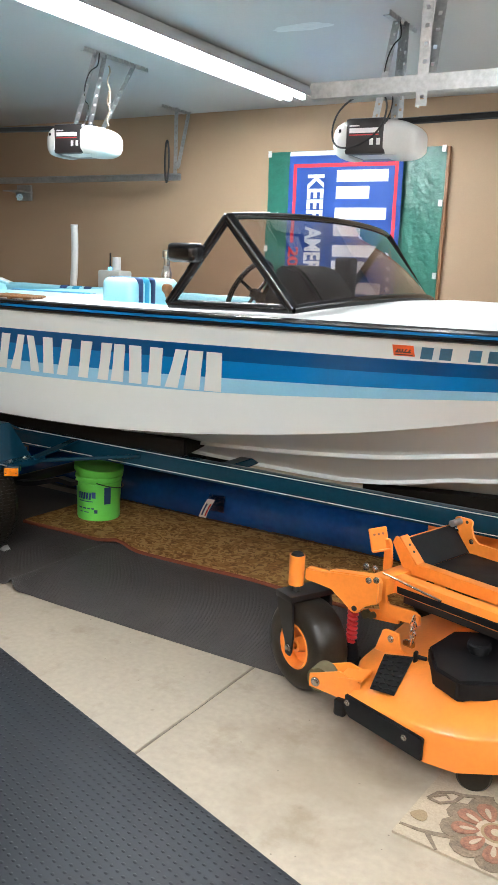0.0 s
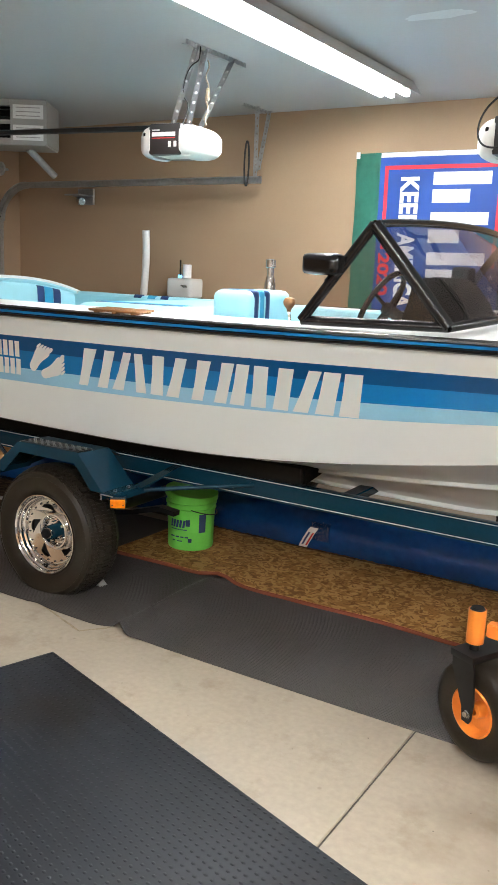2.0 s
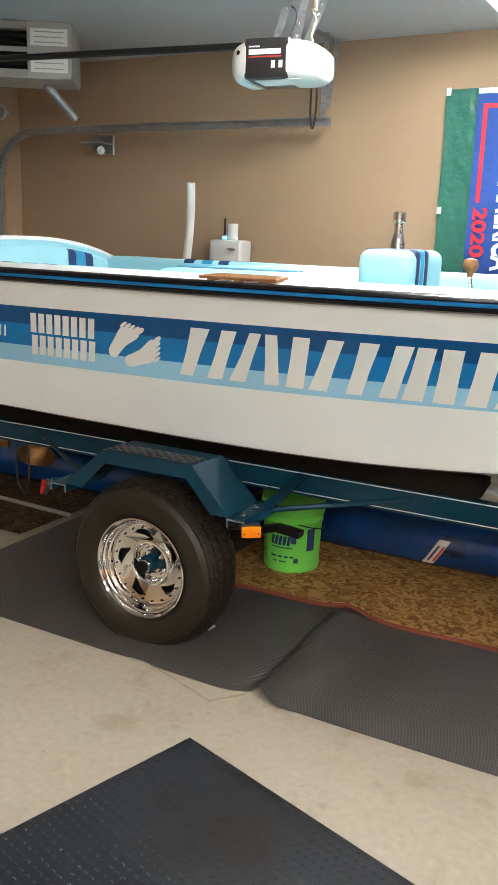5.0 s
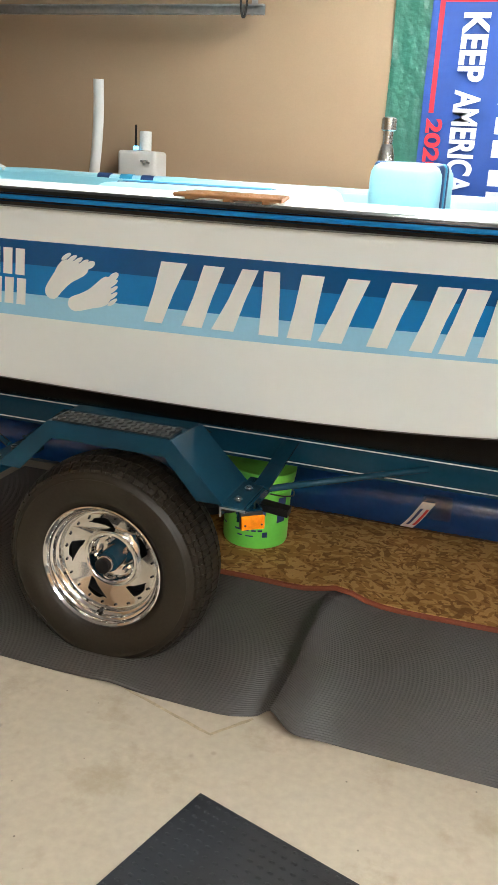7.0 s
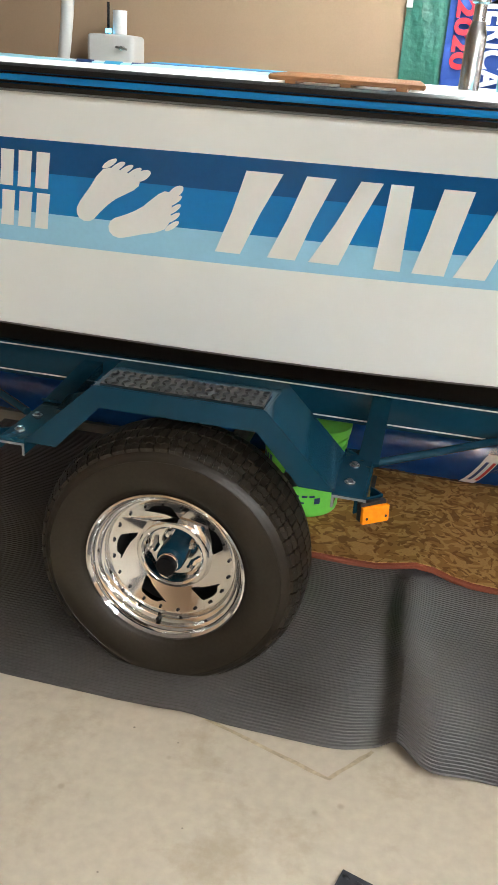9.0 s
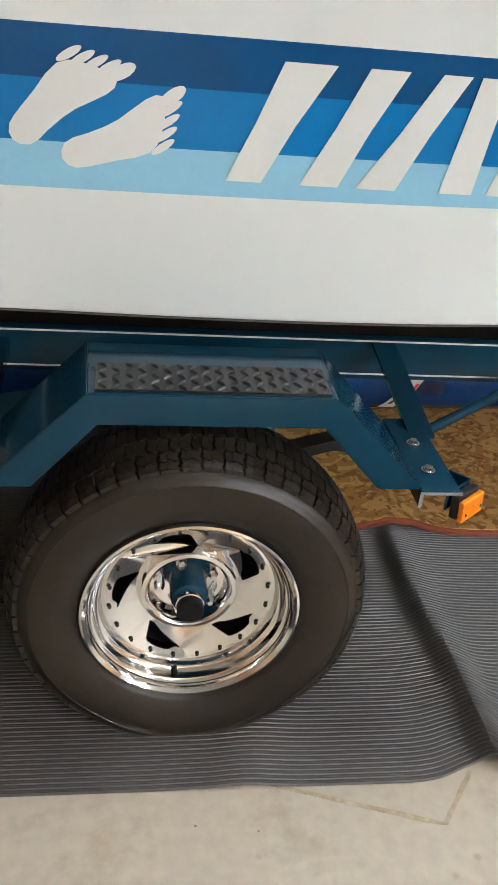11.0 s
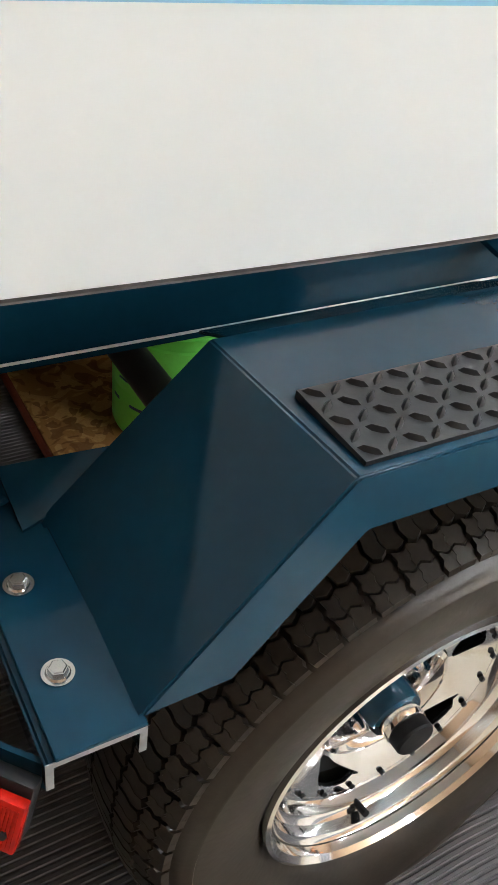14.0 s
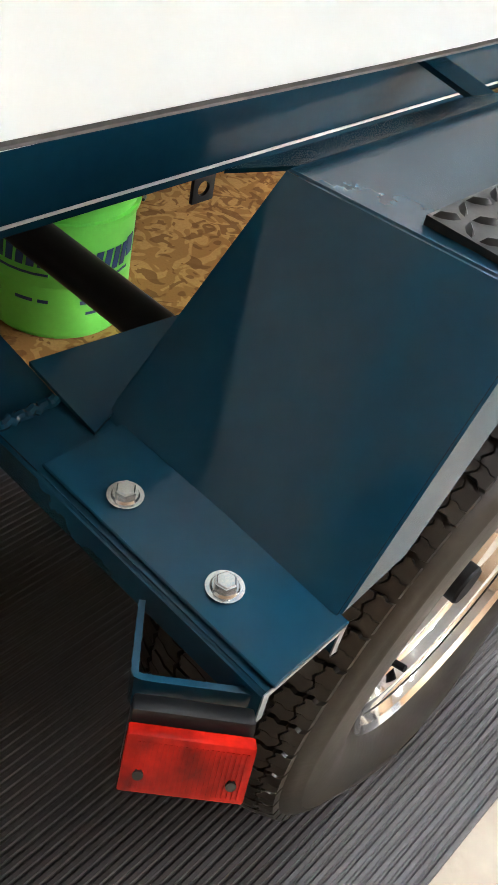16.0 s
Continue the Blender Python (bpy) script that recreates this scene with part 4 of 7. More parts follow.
# registration sticker and covered registration characters
decal("sticker", [(-1.335, 1.290), (-1.248, 1.290), (-1.248, 1.338), (-1.335, 1.338)], "reg_orange", label="orange registration sticker")
decal("sticker_band", [(-1.328, 1.294), (-1.256, 1.294), (-1.256, 1.298), (-1.328, 1.298)], "label_black", off=0.0042)
for k in range(6):
    x = -1.228 + 0.075 * k + (0.04 if k > 1 else 0)
    decal("number_bar", [(x, 1.283), (x + 0.048, 1.283), (x + 0.062, 1.335), (x + 0.014, 1.335)], "teal_ink")


ob = lettering("year_lettering", "2022", 0.030, Matrix.Identity(4), "label_black", boat)
xs = [v.co.x for v in ob.data.vertices]
sc = 0.066 / (max(xs) - min(xs))
ya, yb = YC - side_y(-1.325, 1.318) - 0.0045, YC - side_y(-1.258, 1.318) - 0.0045
ob.data.transform(Matrix(((1, 0, 0, -1.325), ((yb - ya) / 0.067, 0, -1, ya), (0, 1, 0, 1.306), (0, 0, 0, 1))) @ Matrix.Diagonal((sc, 1, 1, 1)) @ Matrix.Translation((-min(xs), 0, 0)))


def girdle(name, prof, material, label=""):
    """A moulding that runs round the gunwale: profile of (outward, height)."""
    for s in (-1, 1):
        bm = bmesh.new()
        rows = []
        for x in XS:
            a = tbl(x, HALF)
            rows.append([(x, YC + s * (a + o), z) for o, z in prof])
        V = strip(bm, rows)
        bm.faces.new(V[0])
        bm.faces.new(V[-1])
        part(name, bm, material, boat, label)


girdle("rub_rail", [(-0.01, 1.362), (0.012, 1.362), (0.024, 1.368), (0.026, 1.378), (0.014, 1.382), (0.014, 1.400), (0.026, 1.404), (0.024, 1.414), (0.012, 1.420), (-0.012, 1.420), (-0.01, 1.362)], "black_gloss", "black rubber rub rail")
girdle("rub_insert", [(0.0145, 1.384), (0.021, 1.385), (0.0235, 1.391), (0.021, 1.397), (0.0145, 1.398)], "azure", "blue rub rail insert")

# the deck, with the cockpit cut out of it
WELL = [(-5.7, 0.80), (-2.3, 0.79), (-2.0, 0.70), (-1.82, 0.42), (-1.74, 0.0)]


def deck_z(x, y):
    a = max(0.05, tbl(x, HALF))
    s = min(1.0, abs(y) / a)
    crown = 0.028 if x < -2.3 else 0.028 + 0.065 * min(1.0, (x + 2.3) / 0.9)
    if x > -0.6:
        crown *= max(0.2, 1 - (x + 0.6) / 1.6)
    return 1.416 + crown * (1 - s ** 2.2)


def deck():
    bm = bmesh.new()
    for s in (-1, 1):
        rows = []
        for x in [-5.4 + 0.05 * i for i in range(124)]:
            a = tbl(x, HALF) + 0.004
            w = max(0.0, tbl(x, WELL)) if x < -1.74 else 0.0
            w = min(w, a - 0.02)
            r = []
            for k in range(13):
                y = a + (w - a) * k / 12
                r.append((x, YC + s * y, deck_z(x, y)))
            if w > 0:
                r += [(x, YC + s * (w - 0.006), deck_z(x, w) - 0.012), (x, YC + s * (w - 0.008), deck_z(x, w) - 0.10)]
            else:
                r += [(x, YC, deck_z(x, 0)), (x, YC, deck_z(x, 0))]
            rows.append(r)
        strip(bm, rows)
    bmesh.ops.remove_doubles(bm, verts=bm.verts, dist=0.0008)
    rows = []
    for x in (-5.7, -5.6, -5.5, -5.4):
        a = tbl(x, HALF) + 0.004
        rows.append([(x, YC - a + 2 * a * k / 20, deck_z(x, a - 2 * a * k / 20)) for k in range(21)])
    strip(bm, rows)
    part("deck", bm, "deck_gel", boat, "glossy white moulded deck", sharp=50)


deck()


def pad(name, c, s, material, bevel=0.04, rot=None, label="", parent=boat):
    bm = bmesh.new()
    box(bm, c, s, rot, bevel=min(bevel, min(s) * 0.45), seg=4)
    return part(name, bm, material, parent, label, sharp=60)


# cockpit lining
bm = bmesh.new()
box(bm, (-3.8, YC, 0.90), (3.2, 1.50, 0.04))
part("cockpit_sole", bm, "seat", boat)
for s in (-1, 1):
    bm = bmesh.new()
    box(bm, (-3.85, YC + s * 0.78, 1.16), (3.10, 0.045, 0.50), bevel=0.015, seg=2)
    part("side_lining", bm, "seat", boat, "pale blue padded lining")
    bm = bmesh.new()
    hose(bm, [(-5.35 + 0.13 * i, YC + s * 0.79, 1.400 + 0.004 * math.sin(i)) for i in range(25)], 0.028, 12)
    part("coaming_bolster", bm, "seat", boat, "pale blue padded coaming")
    for q, mt in ((-4.75, "seat_navy"), (-4.62, "seat_teal"), (-4.50, "seat_navy"), (-2.40, "seat_navy"), (-2.30, "seat_teal")):
        bm = bmesh.new()
        hose(bm, [(q - 0.035 + 0.014 * i, YC + s * 0.79, 1.401) for i in range(6)], 0.0300, 12)
        part("accent_band", bm, mt, boat)
# aft deck with its crowned edge and padded forward face
AX = -5.40


def aft_z(y):
    return 1.428 + 0.113 * (1 - min(1.0, abs(y - YC) / 0.86) ** 2.4)


bm = bmesh.new()
YS = [YC - 0.86 + 1.72 * k / 32 for k in range(33)]
strip(bm, [[(x, y, aft_z(y) - 0.03 * ((AX - x) / 0.3) ** 2 - dz) for y in YS] for x, dz in ((-5.69, 0.0), (-5.6, 0.0), (-5.5, 0.0), (AX - 0.012, 0.0), (AX - 0.003, 0.003), (AX, 0.010), (AX, 0.024))])
part("aft_deck", bm, "deck_gel", boat, "crowned white aft deck", sharp=60)
bm = bmesh.new()
strip(bm, [[(AX + o, y, aft_z(y) - dz) for y in YS] for o, dz in ((-0.004, 0.020), (0.010, 0.024), (0.016, 0.036), (0.006, 0.050), (0.018, 0.056), (0.030, 0.075), (0.034, 0.16), (0.034, 0.45))])
part("aft_pad", bm, "seat", boat, "pale blue padded bulkhead", sharp=60)
for ya, yb, mt in ((4.50, 4.573, "seat_navy"), (4.575, 4.660, "seat_teal"), (4.662, 4.74, "seat_navy"), (3.78, 3.705, "seat_navy"), (3.703, 3.62, "seat_teal"), (3.618, 3.54, "seat_navy")):
    bm = bmesh.new()
    strip(bm, [[(AX + o, ya + (yb - ya) * k / 4, aft_z(ya + (yb - ya) * k / 4) - dz) for k in range(5)] for o, dz in ((0.0205, 0.056), (0.0325, 0.075), (0.0365, 0.16), (0.0365, 0.40))])
    part("pad_stripe", bm, mt, boat)
pad("engine_cover", (-3.74, YC - 0.05, 1.26), (0.70, 1.15, 0.35), "seat", 0.09, None, "pale blue padded engine cover")

for y0, wd, mt in ((3.66, 0.035, "seat_navy"), (3.705, 0.05, "seat_teal"), (3.76, 0.035, "seat_navy")):
    bm = bmesh.new()
    hose(bm, [(-4.02 + 0.06 * k, y0 + 0.010 * k, 1.430) for k in range(10)], 0.5 * wd, 12)
    for v in bm.verts:
        v.co.z = 1.430 + (v.co.z - 1.430) * 0.45
    part("cover_stripe", bm, mt, boat, "sewn stripe across the engine cover")


def boat_seat(x, y):
    pad("seat_back", (x, y, 1.40), (0.215, 0.43, 0.30), "seat", 0.05, None, "pale blue vinyl seat back")
    for k, mt in enumerate(("seat_navy", "seat_teal", "seat_navy")):
        pad("seat_stripe", (x + 0.004, y - 0.135 + 0.052 * k, 1.402), (0.217, 0.048, 0.302), mt, 0.022)
    pad("seat_base", (x + 0.28, y, 1.12), (0.50, 0.44, 0.16), "seat", 0.05)


boat_seat(-2.955, 3.635)
# ski pylon
bm = bmesh.new()
lathe(bm, (-3.135, YC - 0.04, 0.915), (0, 0, 1), [(0.0, 0), (0.045, 0), (0.045, 0.02), (0.031, 0.03), (0.031, 0.66), (0.021, 0.70), (0.019, 0.70), (0.019, 0.745), (0.028, 0.75), (0.028, 0.79), (0.019, 0.795), (0.0, 0.797)], 24)
part("tow_pylon", bm, "zinc", boat, "polished metal tow pylon")
# throttle
bm = bmesh.new()
rod(bm, (-2.60, 3.44, 1.30), (-2.64, 3.45, 1.47), 0.007)
lever = part("throttle_lever", bm, "chrome", boat)
bm = bmesh.new()
lathe(bm, (-2.638, 3.45, 1.465), (0, 0, 1), [(0.0, 0), (0.010, 0), (0.012, 0.012), (0.026, 0.03), (0.029, 0.045), (0.022, 0.062), (0.0, 0.068)], 20)
part("knob", bm, "teak", lever, "varnished wooden knob")


def teak_step():
    for i in range(6):
        bm = bmesh.new()
        y = 3.085 + 0.022 * i
        box(bm, (-3.385, y, deck_z(-3.385, YC - y) + 0.013), (0.325 - 0.006 * i, 0.017, 0.012), bevel=0.003)
        part("teak_slat", bm, "teak", boat, "teak step slat")
    for x in (-3.50, -3.385, -3.27):
        bm = bmesh.new()
        box(bm, (x, 3.14, deck_z(x, YC - 3.14) + 0.003), (0.022, 0.125, 0.010))
        part("teak_batten", bm, "teak", boat)


teak_step()

# windscreen
WR, WF, WT = Vector((-2.425, 3.185, 1.448)), Vector((-1.81, 3.285, 1.455)), Vector((-2.128, 3.215, 1.850))


def mirror_y(p):
    return Vector((p.x, 2 * YC - p.y, p.z))


def bar(name, pts, w, d, parent=boat, closed=False):
    """A flat-sided black extrusion along points: w across, d deep."""
    bm = bmesh.new()
    hose(bm, pts, w / 2, 8, closed)
    return part(name, bm, "black_gloss", parent, sharp=50)


def arc(a, b, bulge_x, bulge_z, n=20):
    out = []
    for i in range(n + 1):
        t = i / n
        p = a.lerp(b, t)
        k = 1 - (2 * t - 1) ** 2
        k = k ** 0.8
        out.append(p + Vector((bulge_x * k, 0, bulge_z * k)))
    return out


base_arc = arc(WF, mirror_y(WF), 0.20, 0.055)
top_arc = arc(WT, mirror_y(WT), 0.12, 0.035)
shield = part("windscreen_frame", hose(bmesh.new(), top_arc, 0.017, 10), "black_gloss", boat, "black windscreen frame", sharp=50)
bar("windscreen_base", base_arc, 0.042, 0.03)
for f in (lambda p: p, mirror_y):
    bar("windscreen_post", [f(WF), f(WF.lerp(WT, 0.5)), f(WT)], 0.058, 0.03)
    bar("windscreen_post", [f(WR), f(WR.lerp(WT, 0.5)), f(WT)], 0.046, 0.03)
    bar("windscreen_sill", [f(WR), f(WR.lerp(WF, 0.5)), f(WF)], 0.042, 0.03)
    bm = bmesh.new()
    slab(bm, [f(WR), f(WF), f(WT)], (0, 0.004, 0))
    g = part("side_pane", bm, "glass", boat, "smoked side glass")
    g.visible_shadow = False
bm = bmesh.new()
strip(bm, [[b.lerp(t, k / 6) for k in range(7)] for b, t in zip(base_arc, top_arc)])
g = part("front_pane", thick(bm, 0.004), "glass", boat, "smoked front glass", sharp=60)
g.visible_shadow = False


def side_mirror(f, tag):
    bm = bmesh.new()
    c = f(Vector((-2.325, 3.165, 1.685)))
    box(bm, c, (0.19, 0.085, 0.088), rotz(-16 if tag else 16), bevel=0.03, seg=3)
    m = part("mirror", bm, "black_gloss", boat, "black boat mirror on the windscreen", sharp=60)
    bm = bmesh.new()
    rod(bm, c + Vector((0.06, 0.01, -0.01)), f(WR.lerp(WT, 0.62)), 0.018, 10)
    rod(bm, f(WR.lerp(WT, 0.62)), f(WR.lerp(WT, 0.40)) + Vector((-0.01, 0, 0)), 0.020, 10)
    part("mirror_arm", bm, "black_gloss", m)


side_mirror(lambda p: p, 1)
# helm
bm = bmesh.new()
prof = [(-2.14, 1.22), (-2.12, 1.48), (-2.09, 1.62), (-2.02, 1.655), (-1.93, 1.63), (-1.83, 1.51), (-1.80, 1.22)]
slab(bm, [(x, 3.56, z) for x, z in prof], (0, 0.42, 0))
bmesh.ops.bevel(bm, geom=list(bm.edges), offset=0.02, segments=2, affect="EDGES")
part("dashboard", bm, "black_rubber", boat, "black padded dashboard", sharp=40)
pad("passenger_console", (-2.24, 4.72, 1.545), (0.11, 0.12, 0.33), "black_rubber", 0.03, None, "upright black console")
bm = bmesh.new()
cw = Vector((-2.27, 3.66, 1.515))
ax = Vector((-0.88, 0, 0.48)).normalized()
_, u, w = frame_of(ax)
hose(bm, [cw + (u * math.cos(t) + w * math.sin(t)) * 0.165 for t in [2 * math.pi * i / 36 for i in range(36)]], 0.013, 10, True)
for a in (0.4, 2.5, 4.6):
    rod(bm, cw - ax * 0.04, cw + (u * math.cos(a) + w * math.sin(a)) * 0.16, 0.009, 8)
rod(bm, cw - ax * 0.22, cw - ax * 0.02, 0.028, 14)
part("steering_wheel", bm, "black_gloss", boat, "black steering wheel", sharp=60)
# propeller and shaft under the stern
bm = bmesh.new()
rod(bm, (-4.50, YC, 0.545), (-5.38, YC, 0.335), 0.013)
shaft = part("prop_shaft", bm, "zinc", boat)
bm = bmesh.new()
rod(bm, (-5.25, YC, 0.352), (-5.38, YC, 0.336), 0.026, 16, 0.018)
prop = part("propeller", bm, "bronze", boat, "bronze three-blade propeller")
for k in range(3):
    bm = bmesh.new()
    a0 = k * 2.094 + 0.25
    rows = []
    for i in range(6):
        r = 0.02 + 0.028 * i
        wd = 0.12 * math.sin(0.5 + 2.3 * i / 6)
        rows.append([(-5.31 + 0.35 * wd * (j - 2), YC + r * math.cos(a0 + wd * (j - 2) * 3.0), 0.345 + r * math.sin(a0 + wd * (j - 2) * 3.0)) for j in range(5)])
    strip(bm, rows)
    part("blade", thick(bm, 0.006), "bronze", prop, sharp=60)
bm = bmesh.new()
slab(bm, [(-5.68, YC - 0.008, 0.62), (-5.55, YC - 0.008, 0.62), (-5.56, YC - 0.008, 0.26), (-5.66, YC - 0.008, 0.26)], (0, 0.016, 0))
part("rudder", bm, "bronze", boat)

# ---- the trailer ----
trailer = thing("boat_trailer", (-3.0, YC, 0.0), "dark blue steel boat trailer with white pinstripes carrying the boat", "boat trailer")
RY, RZ0, RZ1 = 3.43, 0.543, 0.645


def rail(s):
    y = YC + s * (YC - RY)
    bm = bmesh.new()
    box(bm, (-1.8, y - s * 0.025, (RZ0 + RZ1) / 2), (6.6, 0.05, RZ1 - RZ0), bevel=0.006, seg=2)
    part("rail", bm, "blue_steel", trailer)
    for z in (RZ0 + 0.0140, RZ1 - 0.0055):
        bm = bmesh.new()
        box(bm, (-1.8, y + s * 0.0008, z), (6.58, 0.0016, 0.0036))
        part("pinstripe", bm, "pin", trailer, "white pinstripe")
    bm = bmesh.new()
    box(bm, (-3.75, y - s * 0.16, 0.700), (2.45, 0.20, 0.105), Euler((s * radians(-8), 0, 0)), bevel=0.02, seg=2)
    part("bunk", bm, "bunk", trailer, "black carpeted bunk board")
    bm = bmesh.new()
    box(bm, (-3.92, y - s * 0.045, 0.682), (2.78, 0.03, 0.10), bevel=0.008)
    part("guide_board", bm, "bunk", trailer, "black rubber guide strip")


for s in (-1, 1):
    rail(s)
for x in (-4.75, -2.35, -0.6):
    bm = bmesh.new()
    box(bm, (x, YC, 0.578), (0.075, 1.32, 0.045), bevel=0.006)
    part("crossmember", bm, "blue_steel", trailer)
bm = bmesh.new()
rod(bm, (-3.69, 3.02, 0.322), (-3.69, 2 * YC - 3.02, 0.322), 0.032, 18)
part("axle", bm, "black_paint", trailer)
SPRING = [(-3.70, 0.335), (-3.60, 0.34), (-3.5, 0.36), (-3.33, 0.41), (-3.22, 0.40)]
for s in (-1, 1):
    bm = bmesh.new()
    yy = YC + s * 0.745
    strip(bm, [[(x, yy - 0.025, z) for x, z in SPRING], [(x, yy + 0.025, z) for x, z in SPRING]])
    part("leaf_spring", thick(bm, 0.026), "black_paint", trailer, "black steel leaf spring", sharp=40)


FX0, FX1, FX2, FX3 = -4.050, -3.875, -3.467, -3.292
FZT, FZB = 0.752, 0.588
FYO, FYB, FYI = 2.918, 2.899, 3.136


def fender(f):
    """Folded sheet fender over a wheel: flat top, two sloping ends, a hanging lip and bolted end straps."""
    P = lambda x, y, z: f(Vector((x, y, z)))
    fd = None
    bm = bmesh.new()
    xs = [(FX0, FZB), (FX1, FZT), (FX2, FZT), (FX3, FZB)]
    n = [P(x, y, z) for (x, z), y in zip(xs, (FYB, FYO, FYO, FYB))]
    i_ = [P(FX0 - 0.005, FYI, FZB - 0.014), P(FX1 - 0.010, FYI, FZT - 0.007), P(FX2 + 0.010, FYI, FZT - 0.007), P(FX3 + 0.005, FYI, FZB - 0.014)]
    Vn = [bm.verts.new(p) for p in n]
    Vi = [bm.verts.new(p) for p in i_]
    for k in range(3):
        bm.faces.new((Vn[k], Vn[k + 1], Vi[k + 1], Vi[k]))
    lo = [P(FX0 + 0.082, FYB + 0.004, FZB - 0.003), P(FX1 + 0.016, FYO - 0.008, FZT - 0.052), P(FX2 - 0.016, FYO - 0.008, FZT - 0.052), P(FX3 - 0.082, FYB + 0.004, FZB - 0.003)]
    Vl = [bm.verts.new(p) for p in lo]
    for k in range(3):
        bm.faces.new((Vn[k], Vl[k], Vl[k + 1], Vn[k + 1]))
    thick(bm, 0.005)
    bmesh.ops.bevel(bm, geom=[e for e in bm.edges if e.calc_length() > 0.05], offset=0.0022, segments=2, affect="EDGES")
    fd = part("fender", bm, "blue_steel", trailer, "dark blue folded steel fender", sharp=30)
    bm = bmesh.new()
    slab(bm, [P(-3.972, 3.134, 0.650), P(-4.066, 3.200, 0.600), P(-4.066, 3.120, 0.588), P(-4.040, 3.130, 0.588)], (0, 0, -0.004))
    part("gusset", bm, "blue_steel", fd)
    # tread plate with raised lozenges
    bm = bmesh.new()
    x0, x1, y0, y1, z = FX1 + 0.012, FX2 - 0.008, FYO + 0.010, FYO + 0.108, FZT + 0.0038
    slab(bm, [P(x0, y0, FZT - 0.004), P(x1, y0, FZT - 0.004), P(x1, y1, FZT - 0.004), P(x0, y1, FZT - 0.004)], (0, 0, 0.008))
    tp = part("tread_plate", bm, "tread", fd, "black diamond tread step")
    bm = bmesh.new()
    rows, cols = 5, 18
    for i in range(cols):
        for j in range(rows):
            cx, cy = x0 + (i + 0.5) * (x1 - x0) / cols, y0 + (j + 0.5) * (y1 - y0) / rows
            a = radians(40 if (i + j) % 2 else -45)
            d, q = Vector((math.cos(a), math.sin(a), 0)), Vector((-math.sin(a), math.cos(a), 0))
            c = Vector((cx, cy, z))
            L, W, Hh = 0.0105, 0.0032, 0.0042
            ring = [c + d * L, c + d * L * 0.4 + q * W, c - d * L * 0.4 + q * W, c - d * L, c - d * L * 0.4 - q * W, c + d * L * 0.4 - q * W]
            ring = [bm.verts.new(f(p)) for p in ring]
            top = [bm.verts.new(f(c + d * L * k + Vector((0, 0, Hh)))) for k in (0.55, -0.55)]
            bm.faces.new((ring[0], ring[1], top[0]))
            bm.faces.new((ring[1], ring[2], top[1], top[0]))
            bm.faces.new((ring[2], ring[3], top[1]))
            bm.faces.new((ring[3], ring[4], top[1]))
            bm.faces.new((ring[4], ring[5], top[0], top[1]))
            bm.faces.new((ring[5], ring[0], top[0]))
    tagged(part("tread_relief", bm, "tread", tp, sharp=50), kind="stuff")
    # inner flange that meets the rail
    bm = bmesh.new()
    slab(bm, [P(-3.86, 3.139, FZT - 0.012), P(-3.46, 3.139, FZT - 0.012), P(-3.46, 3.235, FZT - 0.064), P(-3.84, 3.235, FZT - 0.064)], (0, 0, -0.004))
    part("fender_flange", bm, "blue_steel", fd)
    # end straps: a channel with a thinner foot plate on it
    for xa, xb, s in ((FX0 - 0.072, FX0 + 0.006, -1), (FX3 - 0.006, FX3 + 0.072, 1)):
        ya, yb, zt = FYB - 0.004, 3.164, FZB - 0.003
        prof = [(xa, zt - 0.032), (xa, zt), (xb, zt), (xb, zt - 0.032), (xb - 0.006, zt - 0.032), (xb - 0.006, zt - 0.006), (xa + 0.006, zt - 0.006), (xa + 0.006, zt - 0.032)]
        bm = bmesh.new()
        slab(bm, [P(x, ya, z) for x, z in prof], P(0, yb, 0) - P(0, ya, 0))
        bmesh.ops.bevel(bm, geom=[e for e in bm.edges if e.calc_length() > 0.2], offset=0.003, segments=3, affect="EDGES")
        br = part("fender_bracket", bm, "blue_steel", trailer, sharp=30)
        bm = bmesh.new()
        slab(bm, [P(x, ya - 0.0012, z) for x, z in prof], P(0, 0.001, 0) - P(0, 0, 0))
        part("cut_edge", bm, "bare_edge", br, "pale bare steel edge")
        fa, fb = (xa + 0.007, xb) if s < 0 else (xa, xb - 0.007)
        bm = bmesh.new()
        slab(bm, [P(fa, ya - 0.002, zt), P(fb, ya - 0.002, zt), P(fb, 3.116, zt), P(fa, 3.116, zt)], (0, 0, 0.004))
        bmesh.ops.bevel(bm, geom=list(bm.edges), offset=0.001, segments=1, affect="EDGES")
        part("foot_plate", bm, "blue_steel", br)
        xm = (xa + xb) / 2 - s * 0.006 if s > 0 else -4.089
        for y in (2.961, 3.058):
            bm = bmesh.new()
            bolt(bm, P(xm, y, zt + 0.004), (0, 0, 1), 0.0074)
            part("bolt", bm, "zinc", br, "zinc hexagon bolt with washer")
    # upright tie and diagonal stay ahead of the fender
    bm = bmesh.new()
    slab(bm, [P(-3.262, 3.09, FZB), P(-3.262, 3.42, RZ1 - 0.004), P(-3.262, 3.42, RZ1 - 0.012), P(-3.262, 3.09, FZB - 0.008)], P(0.052, 0, 0) - P(0, 0, 0))
    part("fender_tie", bm, "blue_steel", trailer)
    bm = bmesh.new()
    rod(bm, P(-3.24, 3.12, 0.567), P(-2.775, 3.425, 0.612), 0.011, 14)
    part("stay", bm, "blue_steel", trailer, "round diagonal stay")
    bm = bmesh.new()
    rod(bm, P(-4.15, 3.12, 0.567), P(-4.66, 3.425, 0.620), 0.011, 14)
    part("stay", bm, "blue_steel", trailer, "round diagonal stay")
    bm = bmesh.new()
